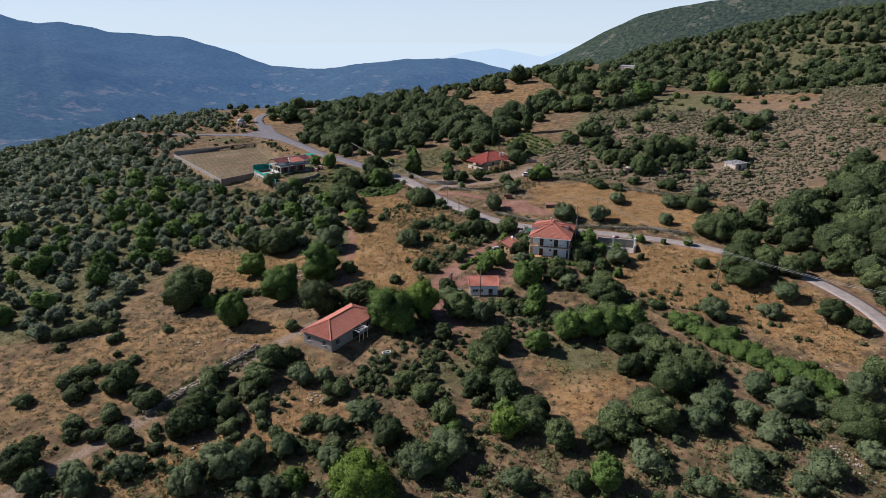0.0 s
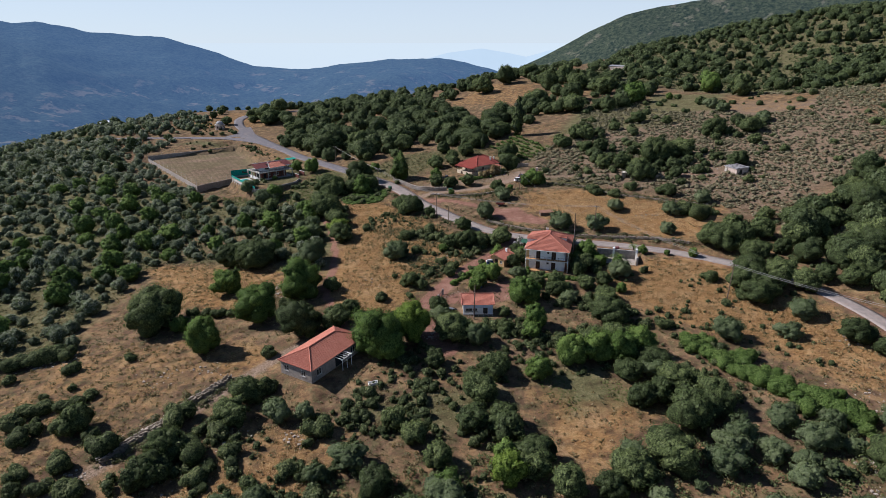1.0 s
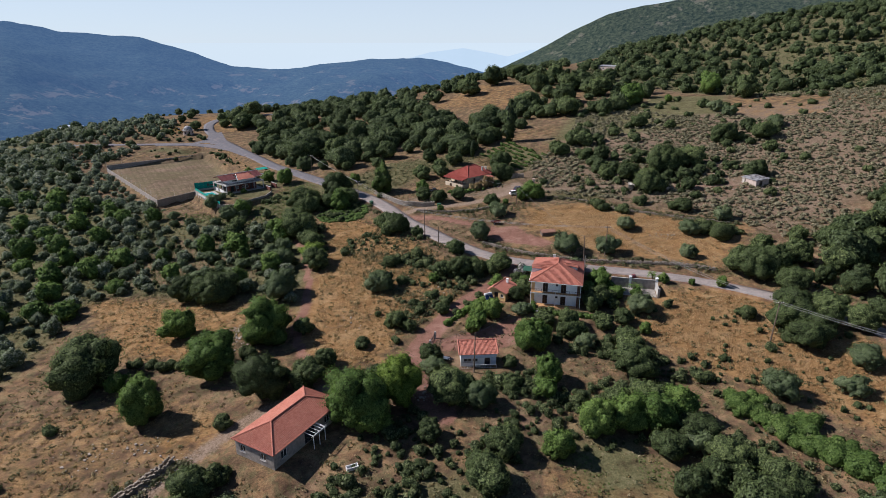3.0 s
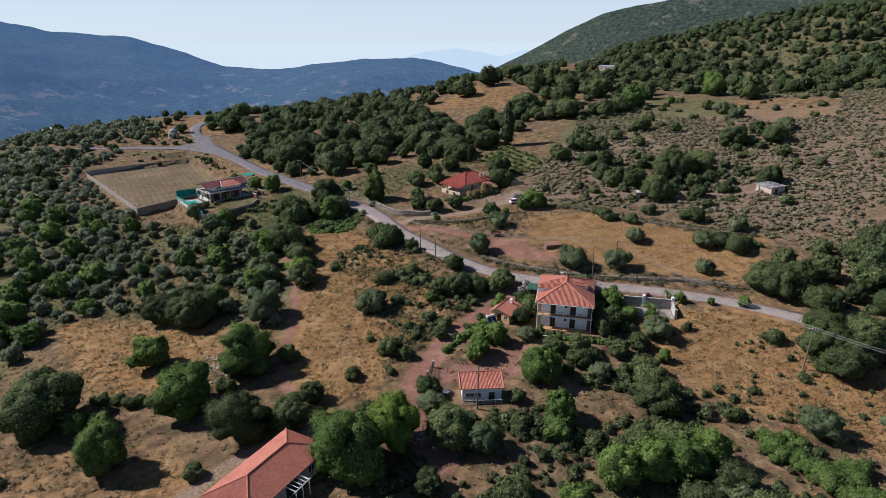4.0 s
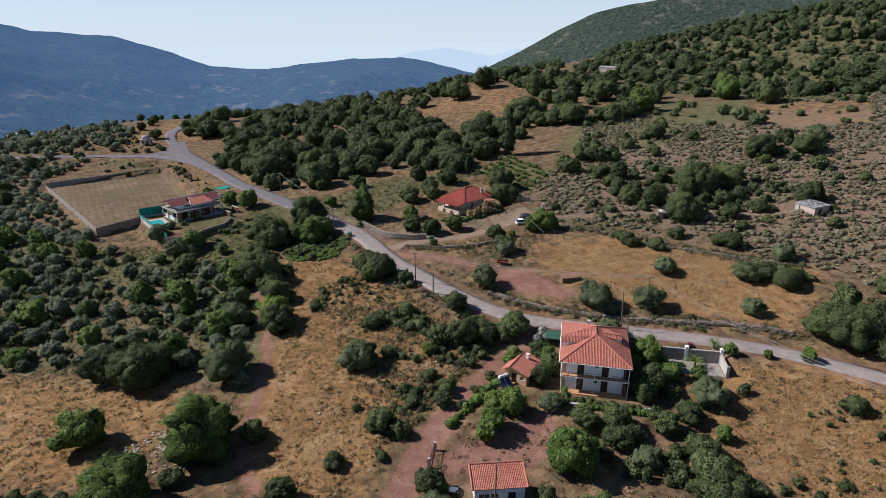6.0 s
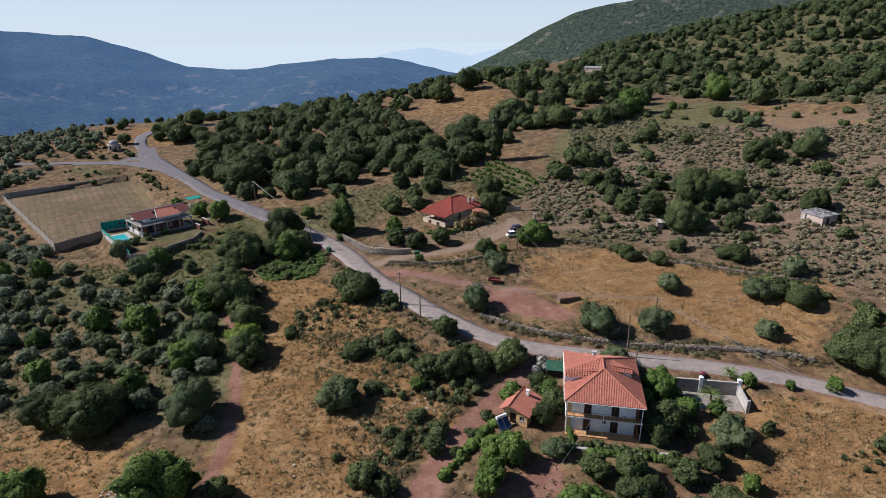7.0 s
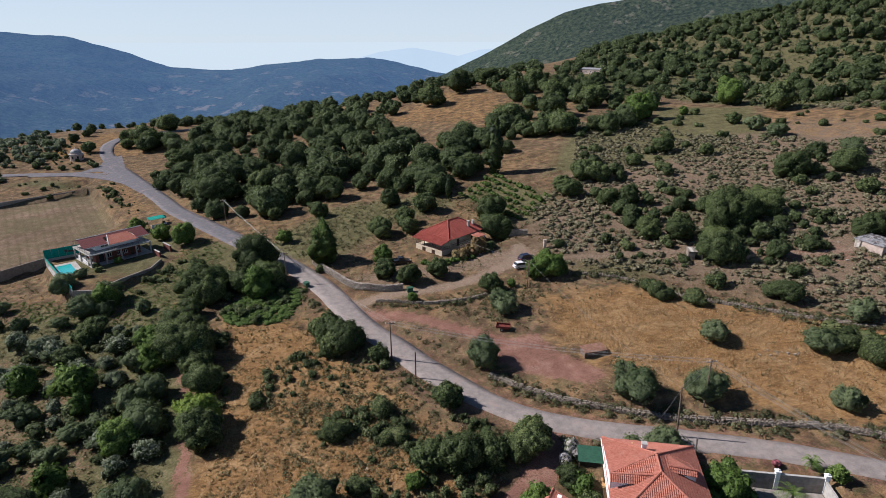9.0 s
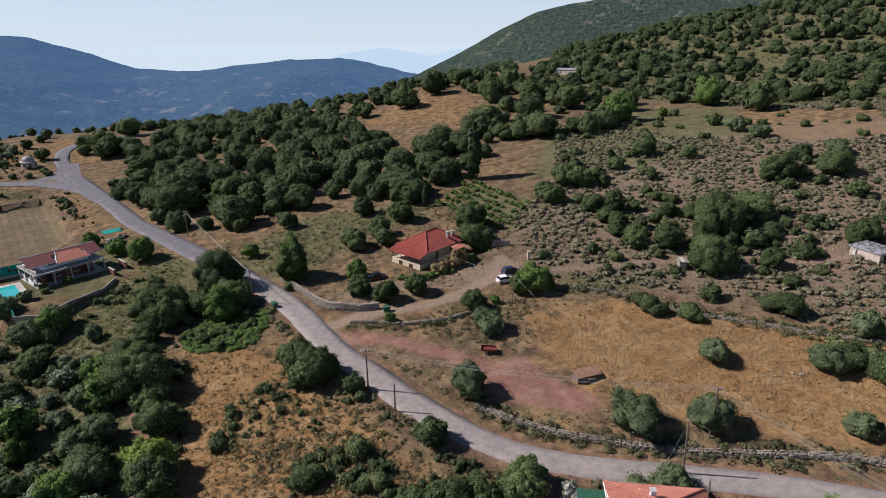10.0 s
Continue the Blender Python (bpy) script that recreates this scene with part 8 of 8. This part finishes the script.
    part("board", Shape().box(-1.1, -0.6, 0.3, 0.3, 0.5, 0.36, Matrix.Rotation(radians(18), 4, "Y")), M["frame"], t)
    t = thing("water_trough", pose(-12.2, 112.5, float(ground(-12.2, 112.5)), 0, 0, 20), "white plastic bath lying near the barn", "trough")
    part("tub", Shape().box(-0.95, -0.45, 0.0, 0.95, 0.45, 0.12).box(-0.95, -0.45, 0.12, -0.85, 0.45, 0.55).box(0.85, -0.45, 0.12, 0.95, 0.45, 0.55).box(-0.85, -0.45, 0.12, 0.85, -0.36, 0.55).box(-0.85, 0.36, 0.12, 0.85, 0.45, 0.55), M["frame"], t)


house_yard()


def car(x, y, yaw, paint, label, long=4.2, tall=1.5, pickup=False):
    z = float(ground(x, y)) + 0.02
    t = thing("car", pose(x, y, z, 0, 0, yaw), label, "car", "parked cars")
    s, w = tall / 1.5, 0.86
    h = long / 2
    def hull(outline, wide, narrow):
        n = len(outline)
        v = [(a, -(wide if b < 0.85 * s else narrow), b) for a, b in outline] + [(a, (wide if b < 0.85 * s else narrow), b) for a, b in outline]
        return Shape().add(v, [tuple(range(n)), tuple(range(n, 2 * n))[::-1]] + [(k, n + k, n + (k + 1) % n, (k + 1) % n) for k in range(n)])
    low = [(-h, 0.3), (-h + 0.05, 0.78 * s), (-h + 0.3, 0.9 * s), (h - 1.1, 0.9 * s), (h - 0.25, 0.74 * s), (h, 0.6 * s), (h, 0.28), (h - 0.2, 0.2), (-h + 0.2, 0.2)]
    part("body", hull(low[::-1], w, w - 0.04), paint, t)
    roof = [(-h + (1.7 if pickup else 0.25), 0.88 * s), (-h + (1.8 if pickup else 0.55), 1.42 * s), (h - 2.1, 1.46 * s), (h - 1.05, 0.9 * s)]
    part("cabin", hull(roof[::-1], w, w - 0.14), M["glass"], t, "dark window band")
    part("roof", Shape().prism([(roof[1][0] - 0.02, -w + 0.16), (roof[2][0] + 0.1, -w + 0.16), (roof[2][0] + 0.1, w - 0.16), (roof[1][0] - 0.02, w - 0.16)], 1.42 * s, 1.5 * s), paint, t)
    if pickup:
        part("load_bed", Shape().box(-h + 0.1, -w + 0.08, 0.86, -h + 1.6, w - 0.08, 0.93).box(-h, -w, 0.9, -h + 1.7, -w + 0.07, 1.15).box(-h, w - 0.07, 0.9, -h + 1.7, w, 1.15), paint, t)
    for a in (-h + 0.8, h - 0.8):
        for b in (-w + 0.02, w - 0.02):
            k = part("wheel", Shape().tube((a, b - 0.1, 0.31), (a, b + 0.1, 0.31), 0.31, n=16), M["rubber"], t)
            part("rim", Shape().tube((a, b - 0.11, 0.31), (a, b + 0.11, 0.31), 0.19, n=12), M["steel"], k)
    for b in (-0.6, 0.6):
        part("headlight", Shape().box(h - 0.12, b - 0.2, 0.55, h + 0.01, b + 0.2, 0.7), M["frame"], t)
        part("tail_light", Shape().box(-h - 0.01, b - 0.15, 0.6, -h + 0.1, b + 0.15, 0.85), M["redmetal"], t)


def paintwork(name, colour):
    return surface(name, tuple(c * 0.9 for c in colour), colour, 1.0, rough=0.25, spec=0.6)


car(34.6, 236.9, 12, paintwork("white_car_paint", (0.8, 0.8, 0.8)), "white hatchback parked beside the cottage track")
car(36.9, 240.6, 18, paintwork("dark_blue_car_paint", (0.015, 0.02, 0.05)), "dark blue estate car parked beside the white one", 4.6, 1.65)
car(6.5, 248.0, 5, paintwork("black_car_paint", (0.012, 0.012, 0.014)), "black pickup parked under the yard trees", 4.9, 1.7, True)


def trailer(x, y, yaw):
    rusty = surface("rusty_red_paint", (0.09, 0.025, 0.02), (0.2, 0.05, 0.04), 3.0, rough=0.7)
    t = thing("farm_trailer", pose(x, y, float(ground(x, y)), 0, 0, yaw), "small faded red farm trailer standing on red soil", "trailer")
    part("bed", Shape().box(-1.4, -0.85, 0.6, 1.4, 0.85, 0.7), rusty, t)
    for b in ((-1.4, -0.85, 1.4, -0.79), (-1.4, 0.79, 1.4, 0.85), (-1.4, -0.79, -1.34, 0.79), (1.34, -0.79, 1.4, 0.79)):
        part("side_board", Shape().box(b[0], b[1], 0.7, b[2], b[3], 1.05), rusty, t)
    for y0 in (-0.95, 0.95):
        k = part("wheel", Shape().tube((-0.2, y0 - 0.1, 0.33), (-0.2, y0 + 0.1, 0.33), 0.33, n=14), M["rubber"], t)
        part("rim", Shape().tube((-0.2, y0 - 0.11, 0.33), (-0.2, y0 + 0.11, 0.33), 0.18, n=10), M["steel"], k)
    part("drawbar", Shape().tube((1.4, -0.5, 0.55), (2.6, 0, 0.45), 0.05).tube((1.4, 0.5, 0.55), (2.6, 0, 0.45), 0.05), M["iron"], t)


trailer(24.2, 212.0, -20)


def shelter(x, y, yaw):
    t = thing("field_shelter", pose(x, y, float(ground(x, y)), 0, 0, yaw), "low field shelter with a rusty brown sheet roof and dark sides", "shelter")
    part("roof", Shape().prism(rect(4.6, 2.4), [0.85, 0.85, 1.15, 1.15], [0.92, 0.92, 1.22, 1.22]), M["rust"], t)
    for b in ((-2.15, -1.0, 2.15, -0.95), (-2.15, 0.95, 2.15, 1.0), (-2.15, -0.95, -2.1, 0.95)):
        part("side_panel", Shape().box(b[0], b[1], -0.2, b[2], b[3], 0.82 if b[1] < 0 else 1.1), M["wood"], t)
    for px, py in rect(4.3, 2.0):
        part("post", Shape().box(px - 0.05, py - 0.05, -0.3, px + 0.05, py + 0.05, 0.86 if py < 0 else 1.13), M["iron"], t)


shelter(38.3, 200.6, 8)


def bin_box(x, y, yaw):
    t = thing("waste_bin", pose(x, y, float(ground(x, y)), 0, 0, yaw), "dark green waste container at the roadside", "bin")
    part("body", Shape().prism(rect(1.3, 0.9), 0.15, 1.1), M["greenmetal"], t)
    part("lid", Shape().prism(rect(1.36, 0.96), 1.1, [1.16, 1.16, 1.26, 1.26]), M["greenmetal"], t)
    for px, py in rect(1.1, 0.7):
        part("wheel", Shape().tube((px - 0.05, py, 0.1), (px + 0.05, py, 0.1), 0.1, n=10), M["rubber"], t)


bin_box(-16.4, 242.0, -55)
bin_box(7.4, 232.2, 10)
t = thing("shrine_post", pose(42.8, 245.6, float(ground(42.8, 245.6))), "small pale stone post standing in the dry grass", "post")
part("shaft", Shape().box(-0.3, -0.3, -0.2, 0.3, 0.3, 1.3), M["pinkstone"], t)
part("cap", Shape().box(-0.42, -0.42, 1.3, 0.42, 0.42, 1.45).box(-0.3, -0.3, 1.45, 0.3, 0.3, 2.0).prism(rect(0.8, 0.8), 2.0, 2.12), M["pinkstone"], t)


def ruin(x, y, w, d, h, yaw, label):
    t = thing("ruined_wall", pose(x, y, float(ground(x, y)), 0, 0, yaw), label, "ruin")
    for k, b in enumerate(((-w / 2, -d / 2, w / 2, -d / 2 + 0.4), (-w / 2, d / 2 - 0.4, w / 2, d / 2), (-w / 2, -d / 2 + 0.4, -w / 2 + 0.4, d / 2 - 0.4), (w / 2 - 0.4, -d / 2 + 0.4, w / 2, d / 2 - 0.4))):
        part("wall_panel", Shape().prism([(b[0], b[1]), (b[2], b[1]), (b[2], b[3]), (b[0], b[3])], -0.5, [h * 0.9, h * 0.6, h, h * 0.8] if k % 2 else [h, h * 0.8, h * 0.7, h * 0.9]), M["wallstone"], t)


ruin(84.5, 226, 3.0, 2.4, 1.4, 20, "small roofless stone ruin beside a dark tree")
ruin(38.5, 255.5, 5.0, 0.9, 1.6, -20, "length of pale ruined wall beside the cottage")


def pitch_fence():
    t = thing("pitch_wall", pose(0, 0, 0), "low grey concrete wall with a wire fence round the dry pitch", "wall")
    for (ax, ay), (bx, by) in zip(PITCH[2:] + PITCH[:2], PITCH[3:] + PITCH[:2]):
        n = max(2, round(math.hypot(bx - ax, by - ay) / 8))
        for j in range(n):
            x0, y0, x1, y1 = [p + (q - p) * f for f in (j / n, (j + 1) / n) for p, q in ((ax, bx), (ay, by))]
            m = Matrix.Translation((x0, y0, 15.2)) @ Matrix.Rotation(math.atan2(y1 - y0, x1 - x0), 4, "Z")
            run, top = math.hypot(x1 - x0, y1 - y0), 2.3 if (ax, ay) == PITCH[0] else 0.9
            part("wall_panel", Shape().box(0, -0.12, -3.5, run - 0.02, 0.12, top), M["blockwork"], t).matrix_basis = m
            part("post", Shape().tube((0, 0, top), (0, 0, top + 2.5), 0.035, n=6), M["steel"], t).matrix_basis = m
            w = Shape()
            for h in (0.5, 1.1, 1.8, 2.45):
                w.tube((0, 0, top + h), (run, 0, top + h), 0.012, n=4, caps=False)
            part("wire", w, M["iron"], t).matrix_basis = m


pitch_fence()


# ---- garden plants ----
edge = np.random.default_rng(90)
banks = [([(18.5, 197), (24.2, 191.4), (37.4, 183.7), (51.4, 178.6), (66.5, 173.2), (76, 168)], 130), ([(18.5, 199.4), (30, 189.9), (44.1, 183.3), (59.2, 178.7), (74, 171.4)], 110), ([(40, 230.8), (54.1, 227.2), (63.2, 216.6), (80.2, 204), (92, 195)], 190),
         ([(44, 229.5), (54.1, 224.6), (63.2, 213.8), (80.2, 201), (92, 193)], 120), ([(-0.3, 228.8), (10.8, 224.6), (24, 224.8)], 60), ([(-54, 93), (-47.4, 103), (-42, 112.6), (-39, 117)], 80), ([(-58, 94), (-52, 104), (-46, 114)], 60), ([(25, 180.2), (33, 176.4), (44, 172.4)], 40), ([(-23.4, 250.6), (-11, 226.2), (-1.1, 208.2), (9.1, 193.2)], 100)]
lines = [spline(p, 0.3) for p, _ in banks]
q = np.vstack([c[edge.integers(0, len(c), n)] + edge.normal(size=(n, 2)) * 0.55 for c, (_, n) in zip(lines, banks)])
growth("wall_weeds", "bush", q, edge.uniform(0.5, 2.0, len(q)) ** 1.2, 60, 0.085, M["lowgrowth"], "weeds and brambles grown along the stone walls and verges", "weeds", 91, 0.9, False)

def palm(x, y, tall, wide):
    rng2 = np.random.default_rng(int(x * 10))
    t = thing("palm_tree", pose(x, y, float(ground(x, y))), "small palm with a tuft of arching green fronds", "tree")
    part("trunk", Shape().tube((0, 0, -0.3), (0, 0, tall), 0.2, 0.16, 9), M["bark"], t)
    for k in range(18):
        a, s = k * 2.4 + rng2.uniform(-0.2, 0.2), Shape()
        up = rng2.uniform(0.2, 1.2)
        prev = Vector((0, 0, tall))
        for j in range(1, 7):
            u = j / 6
            p = Vector((math.cos(a) * wide * u, math.sin(a) * wide * u, tall + up * math.sin(u * 2.2) - 0.7 * u * u))
            d = (p - prev).normalized()
            n = Vector((-math.sin(a), math.cos(a), 0))
            for sgn in (-1, 1):
                for f in (0.0, 0.5):
                    q = prev.lerp(p, f)
                    tip = q + n * sgn * 0.42 * (1.1 - u * 0.6) + d * 0.25 + Vector((0, 0, -0.1))
                    s.add([q, q + d * 0.12, tip], [(0, 1, 2)])
            prev = p
        part("frond", s, M["green"], t)


palm(51.9, 165.0, 1.4, 2.5)
palm(57.2, 168.5, 0.9, 1.5)

HEDGES = [([(5.2, 154.2), (8.3, 158.0), (11.2, 161.0), (14.6, 164.0)], 2.3, 1.0, "green"), ([(26.5, 157.0), (31.5, 155.4), (36.5, 153.9)], 1.5, 0.8, "shrub"), ([(42.2, 169.0), (44.6, 166.0), (45.2, 162.5)], 4.2, 1.8, "green"),
          ([(25.0, 156.0), (26.0, 161.0)], 1.6, 0.9, "green"), ([(27.5, 155.0), (33, 153.4), (38, 151.8)], 1.7, 0.9, "green"), ([(12, 246), (15, 243.5), (18, 243)], 1.6, 1.0, "green"), ([(21.0, 246.2), (24, 247.4), (26.6, 248.6)], 4.4, 1.4, "russet"), ([(17.5, 243.6), (20.5, 244.6), (24, 245.4)], 2.0, 1.2, "green"), ([(28.6, 248.4), (30.5, 250.6)], 3.0, 1.4, "shrub"), ([(82.2, 196.2), (84.4, 193.6), (86.6, 190.8), (88.9, 187.8)], 3.4, 1.1, "shrub")]
M["russet"] = leafage("russet_leaves", (0.1, 0.07, 0.03), (0.19, 0.125, 0.055), (0.24, 0.19, 0.085))
for k, (line, wide, gap, mat) in enumerate(HEDGES):
    q = spline(line, gap)
    # The russet row stands in for one dense tree before the cottage.
    growth("hedge", "bush", q, np.random.default_rng(k).uniform(0.8, 1.25, len(q)) * wide, 300, 0.075, M[mat], "dense russet tree in front of the cottage" if mat == "russet" else "clipped leafy green hedge beside the house", "hedge", 70 + k, 1.5 if mat == "russet" else 1.0)

rows = []
for k in range(6):
    a, b = Vector((29.5 + k * 2.75, 294 + k * 2.7)), Vector((41.5 + k * 2.6, 265.5 + k * 2.4))
    for j in range(20):
        rows.append(tuple(a.lerp(b, j / 19 + 0.012 * math.sin(7 * j + 3 * k)) + Vector((0.35 * math.sin(5 * j + k), 0))))
rows = np.array(rows)
rows = rows[np.random.default_rng(5).random(len(rows)) < 0.85]
growth("vineyard", "bush", rows, np.random.default_rng(6).uniform(1.2, 2.7, len(rows)), 120, 0.07, M["vine"], "rows of green vines on the slope above the cottage", "vines", 80)
M["blossom"] = leafage("oleander_blossom", (0.06, 0.08, 0.03), (0.5, 0.46, 0.45), (0.72, 0.68, 0.68), 0.15)
M["pinkbloom"] = leafage("pink_blossom", (0.06, 0.08, 0.03), (0.42, 0.1, 0.16), (0.55, 0.2, 0.26), 0.15)
for x, y, w, mat, label in ((26.4, 177.6, 3.6, "blossom", "oleander bush covered in white blossom"), (24.8, 176.0, 2.6, "blossom", "oleander bush with pale blossom beside the lane"), (52.8, 170.0, 1.6, "pinkbloom", "small bush with pink blossom by the yard wall")):
    q = np.array([(x, y)])
    ob = growth("flowering_bush", "bush", q, np.array([w]), 520, 0.06, M[mat], label, "bush", int(x), 1.3)
    ob["kind"] = ""
    del ob["kind"]
